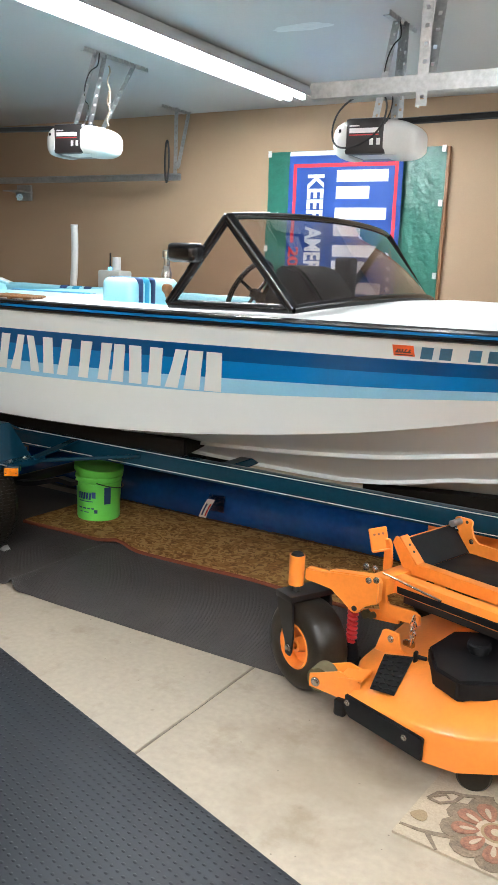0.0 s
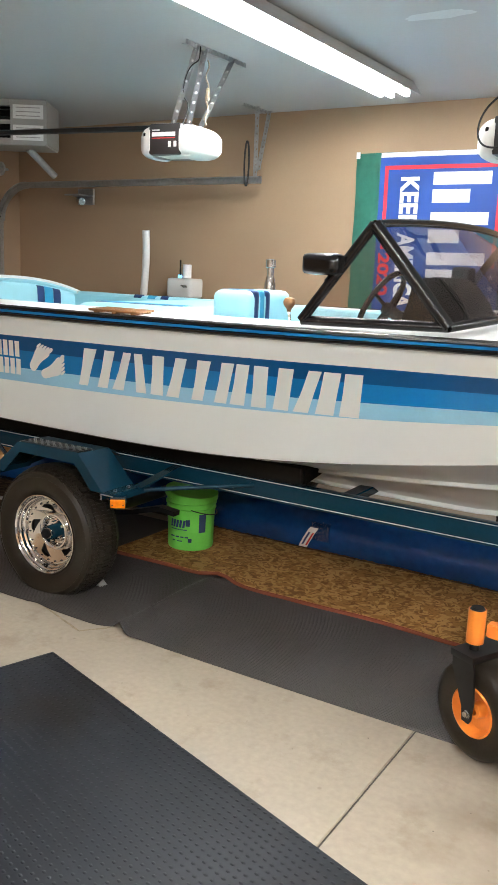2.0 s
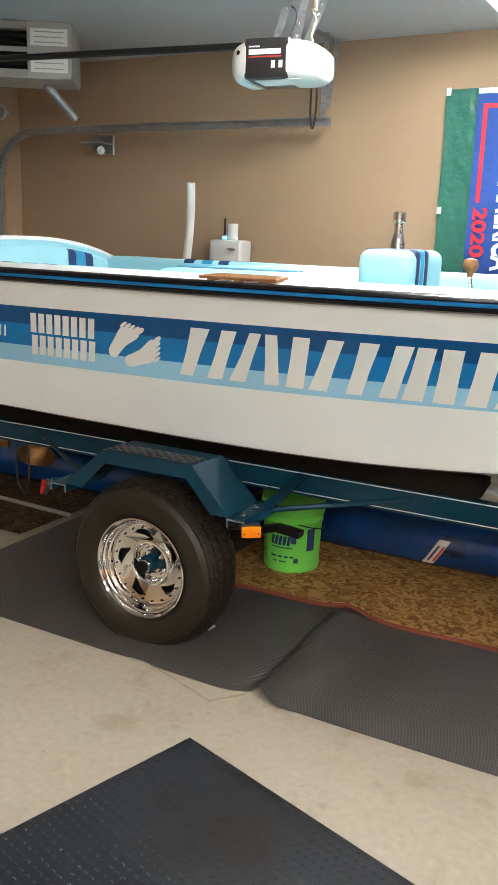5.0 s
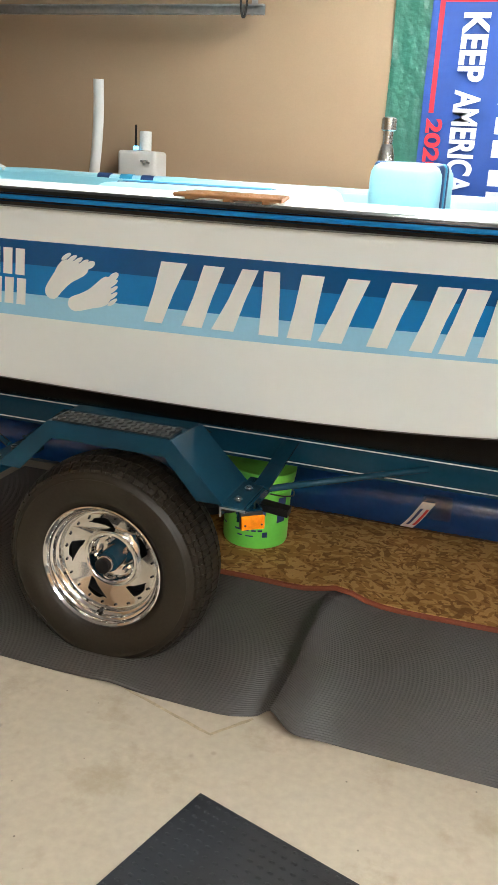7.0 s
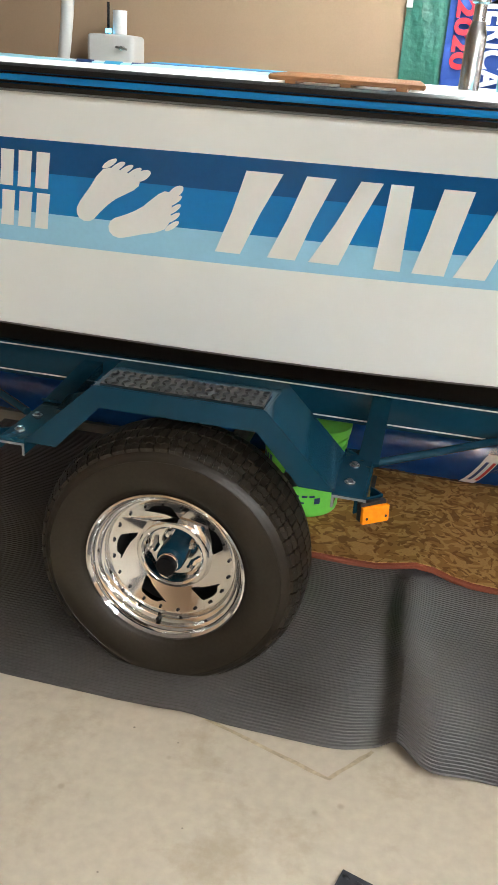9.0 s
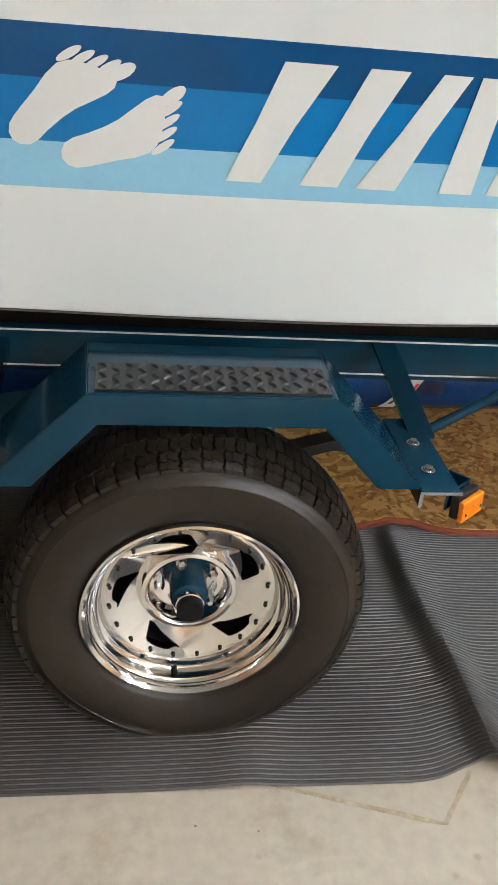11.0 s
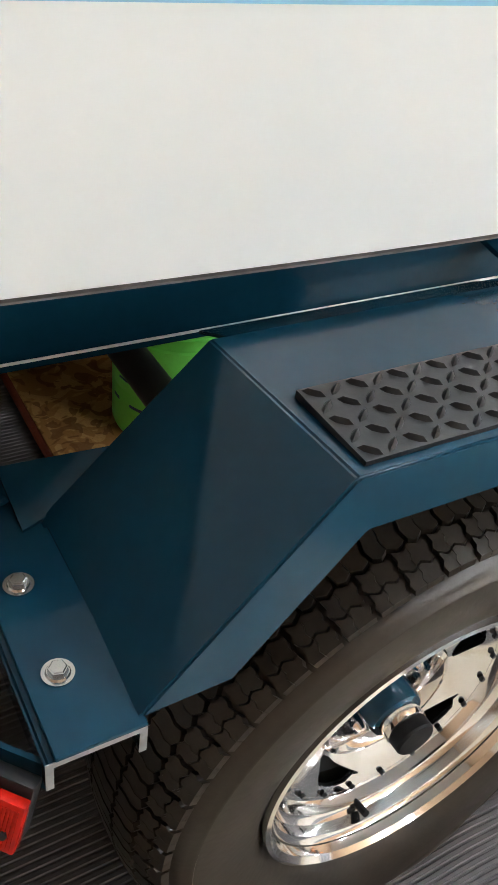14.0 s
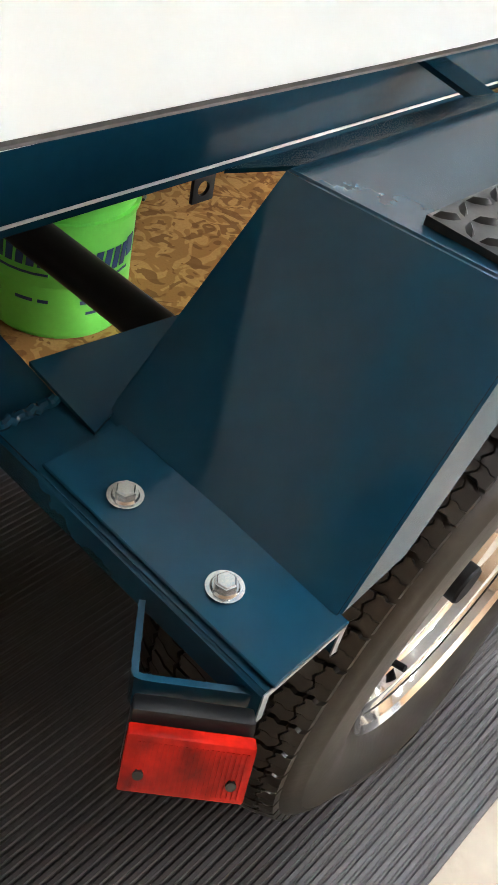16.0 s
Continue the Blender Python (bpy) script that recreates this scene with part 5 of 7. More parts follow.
    hose(bm, [P(-4.82, 3.44, 0.56), P(-4.83, 3.44, 0.42), P(-4.822, 3.44, 0.33), P(-4.79, 3.44, 0.285), P(-4.755, 3.44, 0.30), P(-4.745, 3.44, 0.42), P(-4.75, 3.44, 0.56)], 0.006, 8)
    part("wire_loop", bm, "strap", trailer, "hanging black wire loop")
    bm = bmesh.new()
    slab(bm, [P(-4.124, 3.165, FZB - 0.032), P(-4.124, 3.165, FZB - 0.001), P(-4.064, 3.165, FZB - 0.001), P(-4.064, 3.165, FZB - 0.032)], P(0.004, 0.264, 0.034) - P(0, 0, 0))
    part("fender_tie", bm, "blue_steel", trailer)
    bm = bmesh.new()
    hose(bm, [P(-4.126 + 0.0034 * k, 3.162 + 0.0012 * (k % 2), FZB + 0.0008 + 0.0012 * (k % 3)) for k in range(18)], 0.0045, 8)
    part("weld_bead", bm, "blue_steel", trailer)
    # small lug under the rail
    bm = bmesh.new()
    ring, hole = [], []
    for k in range(24):
        a = 2 * math.pi * k / 24
        q = 0.018 / max(abs(math.cos(a)), abs(math.sin(a)))
        ring.append(P(-3.645 + q * math.cos(a), 3.44, 0.526 + q * math.sin(a)))
        hole.append(P(-3.645 + 0.010 * math.cos(a), 3.44, 0.526 + 0.010 * math.sin(a)))
    strip(bm, [ring + ring[:1], hole + hole[:1]])
    thick(bm, 0.005)
    part("tie_lug", bm, "black_paint", trailer)
    # lights on bent flat brackets
    for nm, ca, cb, w, mt, lb, mount in (("front_marker", (-3.229, 2.880), (-3.170, 2.927), 0.070, "amber", "amber marker lens", (-3.215, 2.985)), ("rear_marker", (-4.136, 2.882), (-4.187, 2.936), 0.074, "red", "red tail lens", (-4.128, 2.993))):
        A, B = Vector((*ca, 0.546)), Vector((*cb, 0.546))
        d = (B - A).normalized()
        nrm = Vector((d.y, -d.x, 0))
        if nrm.y > 0:
            nrm = -nrm
        mid = (A + B) / 2
        tilt = Matrix.Rotation(radians(-4 if mt == "red" else 0), 3, nrm) @ Matrix.Rotation(radians(24 if mt == "red" else 4), 3, d if d.cross(nrm).z > 0 else -d)
        bm = bmesh.new()
        knee = B - nrm * 0.026 + Vector((0, 0, 0.034))
        back = A - nrm * 0.026 + Vector((0, 0, 0.030))
        start = Vector((*mount, knee.z - 0.004))
        path = [start] + [knee.lerp(start, 0.16 * (1 - q) ** 2).lerp(knee.lerp(back, 0.16 * q ** 2), q) for q in (0.0, 0.25, 0.5, 0.75, 1.0)] + [back]
        outer, inner = [], []
        for k, p in enumerate(path):
            t = (path[min(k + 1, len(path) - 1)] - path[max(k - 1, 0)]).normalized().cross(Vector((0, 0, 1))) * 0.0022
            outer.append((p + t, p + t - Vector((0, 0, 0.032))))
            inner.append((p - t, p - t - Vector((0, 0, 0.032))))
        strip(bm, [[f(a[0]) for a in outer], [f(a[1]) for a in outer], [f(a[1]) for a in inner], [f(a[0]) for a in inner], [f(a[0]) for a in outer]])
        bmesh.ops.remove_doubles(bm, verts=bm.verts, dist=0.0003)
        bmesh.ops.holes_fill(bm, edges=[q for q in bm.edges if q.is_boundary], sides=0)
        lt = part(nm, bm, "blue_steel", trailer, "bent light bracket")
        corner = A + nrm * 0.006 + Vector((0, 0, 0.026))

        def turned(bm):
            for v in bm.verts:
                v.co = f(corner + tilt @ (v.co - corner))
            return bm

        def block(depth, lift, hw, hz, bev, name, material, label="", dz=0.0):
            bm = bmesh.new()
            c = mid + nrm * lift
            c.z = 0.552 + dz
            box(bm, (0, 0, 0), (hw, depth, hz), bevel=bev, seg=2)
            R = Matrix((d, -nrm, Vector((0, 0, 1)))).transposed().to_4x4()
            bmesh.ops.transform(bm, matrix=Matrix.Translation(c) @ R, verts=bm.verts)
            return part(name, turned(bm), material, lt, label)

        block(0.016, -0.012, w * 0.98, 0.046, 0.003, "base", "black_paint", "", 0.004)
        ln = block(0.011, 0.003, w, 0.040, 0.002, "lens", mt, lb)
        bm = bmesh.new()
        for k in range(22):
            c = mid + d * w * (-0.44 + 0.04 * k) + nrm * 0.0086
            q = d * w * 0.011
            slab(bm, [Vector((*(c - q).xy, 0.536)), Vector((*(c + q).xy, 0.536)), Vector((*(c + q).xy, 0.568)), Vector((*(c - q).xy, 0.568))], nrm * 0.0007)
        tagged(part("lens_ribs", turned(bm), mt, ln), kind="stuff")
        for k in (-1, 1):
            bm = bmesh.new()
            c = mid + d * k * w * 0.36 + nrm * 0.0086
            rod(bm, c, c + nrm * 0.0022, 0.0032, 10)
            part("lens_screw", turned(bm), "black_paint", lt)


for f in (lambda p: p, mirror_y):
    fender(f)


def wheel(f, sgn):
    """Tyre with tread blocks and a chrome directional rim."""
    hub = f(Vector((-3.687, 2.913, 0.300)))
    ax = Vector((0, sgn, 0))
    R, RR = 0.337, 0.205
    bm = bmesh.new()
    # profile: (radius, towards the outside)
    prof = [(0.190, -0.005), (0.207, 0.000), (0.216, 0.010), (0.2215, 0.0135), (0.236, 0.020), (0.258, 0.0245), (0.280, 0.024), (0.292, 0.0215), (0.293, 0.0225), (0.2955, 0.0215), (0.297, 0.0198), (0.302, 0.0175), (0.3075, 0.0135), (0.312, 0.008), (0.316, 0.001), (0.320, -0.006), (0.327, -0.020), (0.3372, -0.090), (0.327, -0.160), (0.3125, -0.189), (0.300, -0.198), (0.250, -0.206), (0.215, -0.190), (0.190, -0.178)]
    prof = [(r + 0.006 * max(0.0, r - 0.207) / 0.13, h) for r, h in prof]
    lathe(bm, hub, ax, prof, 96)
    for v in bm.verts:
        if v.co.z < 0.09 and (v.co - hub).dot(ax) > -0.09:
            v.co += ax * 0.016 * (1 - max(0.0, v.co.z) / 0.09) ** 2
        v.co.z = max(v.co.z, 0.0075)
    wh = part("wheel", bm, "tyre", trailer, "black trailer tyre on a chrome rim", sharp=50)
    # tread
    V, F = [], []
    d, u, w = frame_of(ax)
    n = 56

    def pt(ang, r, h):
        p = hub + d * h + (u * math.cos(ang) + w * math.sin(ang)) * r
        p.z = max(p.z, 0.0078)
        return p

    ROWS = ((0.009, -0.005), (-0.0072, -0.024), (-0.029, -0.060), (-0.065, -0.115), (-0.120, -0.151), (-0.156, -0.188))
    for row, (h0, h1) in enumerate(ROWS):
        for i in range(2 * n):
            step = math.pi / n
            wide = (0.70 if i % 2 else 0.97) if row in (0, 1, 5) else (0.78 if i % 2 else 0.94)
            a0 = step * (i + 0.02 + 0.8 * max(0, row - 1))
            a1 = a0 + step * wide
            k = len(V)
            z0, z1 = (0.0 if row == 0 else 0.0022), (0.0 if row == 5 else 0.0022)
            hm = (h0 + h1) / 2
            wave = lambda a: math.sin(2 * math.pi * a / step)
            arc_ = [a0 + (a1 - a0) * q / 4 for q in range(5)]
            loop = [(a, h0 + z0 * wave(a)) for a in arc_] + [(a1 + step * 0.10, h0 + (h1 - h0) * 0.35), (a1 - step * 0.06, h0 + (h1 - h0) * 0.65)]
            loop += [(a, h1 + z1 * wave(a)) for a in arc_[::-1]] + [(a0 - step * 0.06, h0 + (h1 - h0) * 0.65), (a0 + step * 0.10, h0 + (h1 - h0) * 0.35)]
            crown = [0.3482 - 0.0188 * (abs(h + 0.090) / 0.09) ** 2.5 for a, h in loop]
            V += [pt(a, r - 0.0085, h) for (a, h), r in zip(loop, crown)]
            V += [pt(a, r, h) for (a, h), r in zip(loop, crown)]
            m = len(loop)
            F.append(tuple(k + m + q for q in range(m)))
            for q in range(m):
                q2 = (q + 1) % m
                F.append((k + q, k + q2, k + m + q2, k + m + q))
    me = bpy.data.meshes.new("tread")
    me.from_pydata([tuple(p) for p in V], [], F)
    tagged(part_mesh("tread", me, "tyre", wh, sharp=40), kind="stuff")
    # rim
    bm = bmesh.new()
    lathe(bm, hub, ax, [(0.199, -0.004), (0.2065, 0.004), (0.2055, 0.011), (0.201, 0.0125), (0.195, 0.006), (0.192, -0.005), (0.188, -0.010), (0.184, -0.012), (0.181, -0.025), (0.177, -0.030), (0.173, -0.032), (0.170, -0.045), (0.167, -0.049), (0.160, -0.049), (0.157, -0.045)], 96)
    rim = part("rim", bm, "chrome", wh, "chrome slotted trailer rim", sharp=25)
    bm = bmesh.new()
    lathe(bm, hub, ax, [(0.152, -0.075), (0.152, -0.15), (0.02, -0.15)], 48)
    part("drum", bm, "dark_void", wh)
    # spoke disc with five slots
    bm = bmesh.new()
    loops = [[(0.161 * math.cos(t), 0.161 * math.sin(t)) for t in [2 * math.pi * i / 80 for i in range(80)]], [(0.082 * math.cos(t), 0.082 * math.sin(t)) for t in [2 * math.pi * i / 60 for i in range(60)]]]
    for k in range(5):
        a = 2 * math.pi * k / 5 + 0.175
        corner = [(0.104, a), (0.142, a + 0.17), (0.142, a + 0.72)]
        cart = [Vector((r * math.cos(t), r * math.sin(t))) for r, t in corner]
        loop = []
        swell = [0.0, 0.010, 0.004]
        for i in range(3):
            p0, p1, p2 = cart[i - 1], cart[i], cart[(i + 1) % 3]
            for q in (0.2, 0.07):
                loop.append(p1.lerp(p0, q))
            for q in (0.07, 0.2, 0.35, 0.5, 0.65):
                p = p1.lerp(p2, q)
                loop.append(p + p.normalized() * swell[i] * math.sin(math.pi * q))
        loops.append([(p.x, p.y) for p in loop])
    es = []
    for L in loops:
        vs = [bm.verts.new(hub + d * (-0.044 - 0.030 * (0.161 - math.hypot(x, y)) / 0.079) + u * x + w * y) for x, y in L]
        es += [bm.edges.new((vs[i], vs[(i + 1) % len(vs)])) for i in range(len(vs))]
    bmesh.ops.triangle_fill(bm, edges=es, use_beauty=True)
    # drop fill inside the slots and the centre
    kill = []
    for fc in bm.faces:
        c = fc.calc_center_median() - hub
        x, y = c.dot(u), c.dot(w)
        r, t = math.hypot(x, y), math.atan2(y, x)
        if r < 0.079:
            kill.append(fc)
    bmesh.ops.delete(bm, geom=kill, context="FACES_ONLY")
    bmesh.ops.recalc_face_normals(bm, faces=bm.faces)
    r = bmesh.ops.extrude_face_region(bm, geom=list(bm.faces))
    bmesh.ops.translate(bm, vec=d * -0.006, verts=[v for v in r["geom"] if isinstance(v, bmesh.types.BMVert)])
    part("spoke_disc", bm, "chrome", rim, sharp=30)
    bm = bmesh.new()
    lathe(bm, hub, ax, [(0.098, -0.070), (0.096, -0.062), (0.091, -0.056), (0.084, -0.055), (0.078, -0.059), (0.074, -0.070), (0.071, -0.092), (0.044, -0.096), (0.040, -0.098), (0.0, -0.098)], 64)
    part("hub_ring", bm, "chrome", rim, sharp=40)
    for k in range(20):
        a = 2 * math.pi * (k + 0.5) / 20
        bm = bmesh.new()
        c = hub + (u * math.cos(a) + w * math.sin(a)) * 0.1525
        rod(bm, c + d * -0.045, c + d * -0.0405, 0.0042, 10, 0.0034)
        part("rivet", bm, "black_paint", rim)
    for k in range(5):
        a = 2 * math.pi * k / 5 + 0.6
        bm = bmesh.new()
        c = hub + (u * math.cos(a) + w * math.sin(a)) * 0.056
        rod(bm, c + d * -0.096, c + d * -0.070, 0.0105, 6)
        rod(bm, c + d * -0.070, c + d * -0.061, 0.0098, 12, 0.005)
        part("lug_nut", bm, "chrome", rim, sharp=40)
    bm = bmesh.new()
    lathe(bm, hub, ax, [(0.037, -0.100), (0.036, -0.042), (0.0335, -0.035), (0.024, -0.034)], 36)
    part("hub_barrel", bm, "blue_steel", wh, sharp=40)
    bm = bmesh.new()
    lathe(bm, hub, ax, [(0.0265, -0.036), (0.0275, -0.024), (0.0275, -0.018), (0.0235, -0.016)], 36)
    part("hub_cap", bm, "chrome", wh, sharp=40)
    bm = bmesh.new()
    lathe(bm, hub, ax, [(0.024, -0.018), (0.0258, -0.016), (0.0258, -0.002), (0.0235, 0.001), (0.0, 0.001)], 36)
    part("dust_cap", bm, "black_rubber", wh, "black rubber bearing cap")
    bm = bmesh.new()
    c = hub + Vector((-0.020, 0, -0.180))
    rod(bm, c + d * -0.05, c + d * -0.012 + Vector((0, 0, 0.012)), 0.005, 10)
    part("valve", bm, "black_rubber", wh)
    return wh


for f, q in ((lambda p: p, -1), (mirror_y, 1)):
    wheel(f, q)
# added black board that stands in for the shade under the forward keel
bm = bmesh.new()
strip(bm, [[(x, YC - 0.075, tbl(x, KEEL) - 0.10), (x, YC - 0.075, tbl(x, KEEL) - 0.004), (x, YC + 0.075, tbl(x, KEEL) - 0.004), (x, YC + 0.075, tbl(x, KEEL) - 0.10), (x, YC - 0.075, tbl(x, KEEL) - 0.10)] for x in [-1.75 + 0.1 * i for i in range(13)]])
part("keel_shade_board", bm, "bunk", trailer, "added black board standing in for shade under the keel")
# tongue
bm = bmesh.new()
for s in (-1, 1):
    rod(bm, (1.45, YC + s * 0.68, 0.60), (2.6, YC, 0.60), 0.045, 4)
part("tongue", bm, "blue_steel", trailer)
bm = bmesh.new()
rod(bm, (2.5, YC, 0.62), (2.5, YC, 0.03), 0.03)
box(bm, (2.5, YC, 0.016), (0.2, 0.2, 0.02))
part("jack", bm, "black_paint", trailer)
# a small pale wedge by the tyre
bm = bmesh.new()
slab(bm, [(-3.52, 3.10, 0.008), (-3.47, 3.09, 0.008), (-3.51, 3.10, 0.030)], (0.004, 0.05, 0))
single("wheel_chock", bm, "paper", "small pale wooden wedge beside the trailer tyre", "wheel chock")

# ---- fittings on walls and ceiling ----


def perforated(bm, a, b, w=0.034, t=0.003, face=(0, -1, 0), holes=True):
    """Punched steel angle from a to b: two flanges with square-cut holes as inset slots."""
    a, b = Vector(a), Vector(b)
    d = (b - a)
    L = d.length
    d.normalize()
    nrm = Vector(face)
    nrm = (nrm - d * nrm.dot(d)).normalized()
    s = d.cross(nrm)
    n = max(2, int(L / 0.05))
    for i in range(n):
        p0, p1 = a + d * (L * i / n), a + d * (L * (i + 1) / n)
        h = 0.0062
        m = (p0 + p1) / 2
        # face with a hole in each pitch
        o = [p0 - s * w / 2, p1 - s * w / 2, p1 + s * w / 2, p0 + s * w / 2]
        c = [m - d * h - s * h, m + d * h - s * h, m + d * h + s * h, m - d * h + s * h]
        vo = [bm.verts.new(p) for p in o]
        vc = [bm.verts.new(p) for p in c]
        for k in range(4):
            q = (k + 1) % 4
            bm.faces.new((vo[k], vo[q], vc[q], vc[k]))
    q0 = a + s * w / 2
    q1 = b + s * w / 2
    slab(bm, [q0, q1, q1 - nrm * w * 0.8, q0 - nrm * w * 0.8], s * t)
    return bm


def opener(c, yaw, side, rail_to, bracket, group):
    """Garage door opener: black middle, white rounded ends, hung on punched straps."""
    e = thing("garage_opener", c, "white and black garage door opener on steel ceiling straps", "door opener", group)
    R = rotz(yaw)
    T = Matrix.Translation(c) @ R.to_4x4()
    bm = bmesh.new()
    box(bm, (-0.06, 0, 0.005), (0.21, 0.27, 0.170), bevel=0.02, seg=2)
    bmesh.ops.transform(bm, matrix=T, verts=bm.verts)
    part("body", bm, "label_black", e, "black housing with a printed panel")
    for s, ln in ((-1, 0.082), (1, 0.145)):
        bm = bmesh.new()
        rows = []
        for i in range(9):
            t = i / 8
            x = -0.06 + s * (0.095 + ln * t)
            k = math.sqrt(max(0.0, 1 - (t * 0.93) ** 2.6))
            hw, hz = 0.14 * (0.45 + 0.55 * k), 0.090 * (0.30 + 0.70 * k)
            zc = -0.012 * t
            ring = []
            for j in range(25):
                a = 2 * math.pi * j / 24
                ca, sa = math.cos(a), math.sin(a)
                ring.append((x, hw * math.copysign(abs(ca) ** 0.55, ca), zc + hz * math.copysign(abs(sa) ** 0.55, sa)))
            rows.append(ring)
        V = strip(bm, rows)
        bm.faces.new(V[0][:-1])
        bm.faces.new(V[-1][:-1])
        bmesh.ops.remove_doubles(bm, verts=bm.verts, dist=0.0006)
        bmesh.ops.transform(bm, matrix=T, verts=bm.verts)
        part("end_cover", bm, "white_plastic", e, "rounded white end cover", sharp=60)
        bm = bmesh.new()
        box(bm, (-0.06 + s * 0.128, -0.126, 0.030), (0.020, 0.02, 0.022), bevel=0.004)
        bmesh.ops.transform(bm, matrix=T, verts=bm.verts)
        part("end_latch", bm, "black_gloss", e)
    # covered brand panel, red rule and small bars
    for x, z, w, h, mt in ((-0.115, 0.052, 0.05, 0.006, "paper"), (-0.065, 0.030, 0.15, 0.022, "paper"), (-0.065, 0.010, 0.15, 0.005, "red_ink"), (-0.025, -0.022, 0.018, 0.03, "paper"), (0.010, -0.022, 0.018, 0.03, "paper")):
        bm = bmesh.new()
        box(bm, (x, -0.1358, z), (w, 0.0012, h))
        bmesh.ops.transform(bm, matrix=T, verts=bm.verts)
        part("panel_bar", bm, mt, e)
    bm = bmesh.new()
    slab(bm, [(-0.13, -0.10, -0.074), (0.10, -0.12, -0.078), (0.02, 0.02, -0.076), (-0.13, 0.05, -0.074)], (0, 0, -0.006))
    bmesh.ops.transform(bm, matrix=T, verts=bm.verts)
    part("lens_flap", bm, "white_plastic", e)
    bm = bmesh.new()
    box(bm, (-0.02, -0.02, 0.088), (0.14, 0.05, 0.022), bevel=0.003)
    bmesh.ops.transform(bm, matrix=T, verts=bm.verts)
    part("rail_clamp", bm, "black_paint", e)
    bm = bmesh.new()
    rod(bm, (c[0] + 0.02 * side, c[1], c[2] + 0.085), rail_to, 0.017, 8)
    part("drive_rail", bm, "black_paint", e, "long black drive rail")
    bx, y0, y1 = bracket
    bm = bmesh.new()
    perforated(bm, (bx, y0, H - 0.002), (bx, y1, H - 0.002), 0.04, 0.003, (1, 0, 0))
    part("ceiling_angle", bm, "galv", e)
    for y, dy, dx in ((y0 + 0.10, -0.10, -0.02), (y0 + 0.18, -0.06, 0.06), (y1 - 0.14, 0.08, 0.03)):
        bm = bmesh.new()
        perforated(bm, (bx, y, H - 0.01), (c[0] + dx, c[1] + dy, c[2] + 0.075))
        part("hanger_strap", bm, "galv", e)
    bm = bmesh.new()
    p0, p1 = Vector((bx, y0 + 0.13, H - 0.01)), Vector((c[0] + 0.02, c[1] - 0.12, c[2] + 0.08))
    hose(bm, [p0.lerp(p1, t) + Vector((0.03 * math.sin(9 * t), -0.03 * math.sin(6 * t), -0.02 * math.sin(14 * t))) for t in [i / 24 for i in range(25)]], 0.0035, 8)
    part("power_cord", bm, "strap", e, "black power cord")
    return e


opener((-3.665, 4.00, 2.33), 6, -1, (X0 + 0.06, 4.00, 2.50), (-3.56, 3.84, 4.43), "garage door openers")
op2 = opener((-1.72, 3.98, 2.265), 3, 1, (X1 - 0.06, 4.02, 2.44), (-1.70, 3.87, 4.22), "garage door openers")
bm = bmesh.new()
c2 = Vector((-1.79, 3.80, 2.335))
hose(bm, [c2 + Vector((0.14 * math.cos(t) + 0.055 * math.sin(t), -0.02 * math.cos(t) - 0.010 * math.sin(3 * t), 0.125 * math.sin(t))) for t in [-2.6 + 7.6 * i / 60 for i in range(61)]], 0.0045, 8)
part("cord_loop", bm, "strap", op2, "loop of black cord")
bm = bmesh.new()
hose(bm, [(-3.60 + 0.01 * math.sin(i), 4.10, 2.78 - 0.018 * i) for i in range(20)], 0.0045, 8)
box(bm, (-3.595, 4.10, 2.60), (0.018, 0.018, 0.07), bevel=0.005)
single("cable_bundle", bm, "rug_pale", "bundle of pale cable tied to the opener hanger", "cable")


def track(name, pts, w=0.026, h=0.05, group="door tracks", label="galvanised steel garage door track on the wall side", open_to=-1):
    """Rolled channel along a line, open to one side."""
    P = [Vector(p) for p in pts]
    e = thing(name, P[-1], label, "door track", group)
    rows = []
    for i, p in enumerate(P):
        d = (P[min(i + 1, len(P) - 1)] - P[max(i - 1, 0)]).normalized()
        s = Vector((0, -open_to, 0))
        n = d.cross(s).normalized()
        if n.z < 0 and abs(n.z) > 0.3:
            n = -n
        rows.append([p + s * a + n * b for a, b in ((-w, -h / 2), (-w * 0.6, -h / 2 - 0.004), (w * 0.5, -h / 2), (w * 0.5, h / 2), (-w, h / 2), (-w, h * 0.3))])
    for nm, r in (("straight_rail", rows[:3]), ("curved_rail", rows[2:15]), ("upright_rail", rows[14:])):
        bm = bmesh.new()
        strip(bm, r)
        part(nm, thick(bm, 0.003), "galv", e, sharp=40)
    return e


for y in (5.585, 2.30):
    turn = [(-6.60 - 0.36 * math.sin(a), y, 1.945 + 0.36 * math.cos(a)) for a in [math.pi / 2 * i / 12 for i in range(13)]]
    track("door_track", [(-4.14, y, 2.305), (-5.4, y, 2.305)] + turn + [(-6.96, y, 1.5), (-6.96, y, 0.02)])
for y in (2.615, 5.35):
    turn = [(4.16 + 0.36 * math.sin(a), y, 1.86 + 0.36 * math.cos(a)) for a in [math.pi / 2 * i / 12 for i in range(13)]]
    track("door_track", [(-1.415, y, 2.22), (1.4, y, 2.22)] + turn + [(4.52, y, 1.4), (4.52, y, 0.02)], open_to=1 if y < 4 else -1)
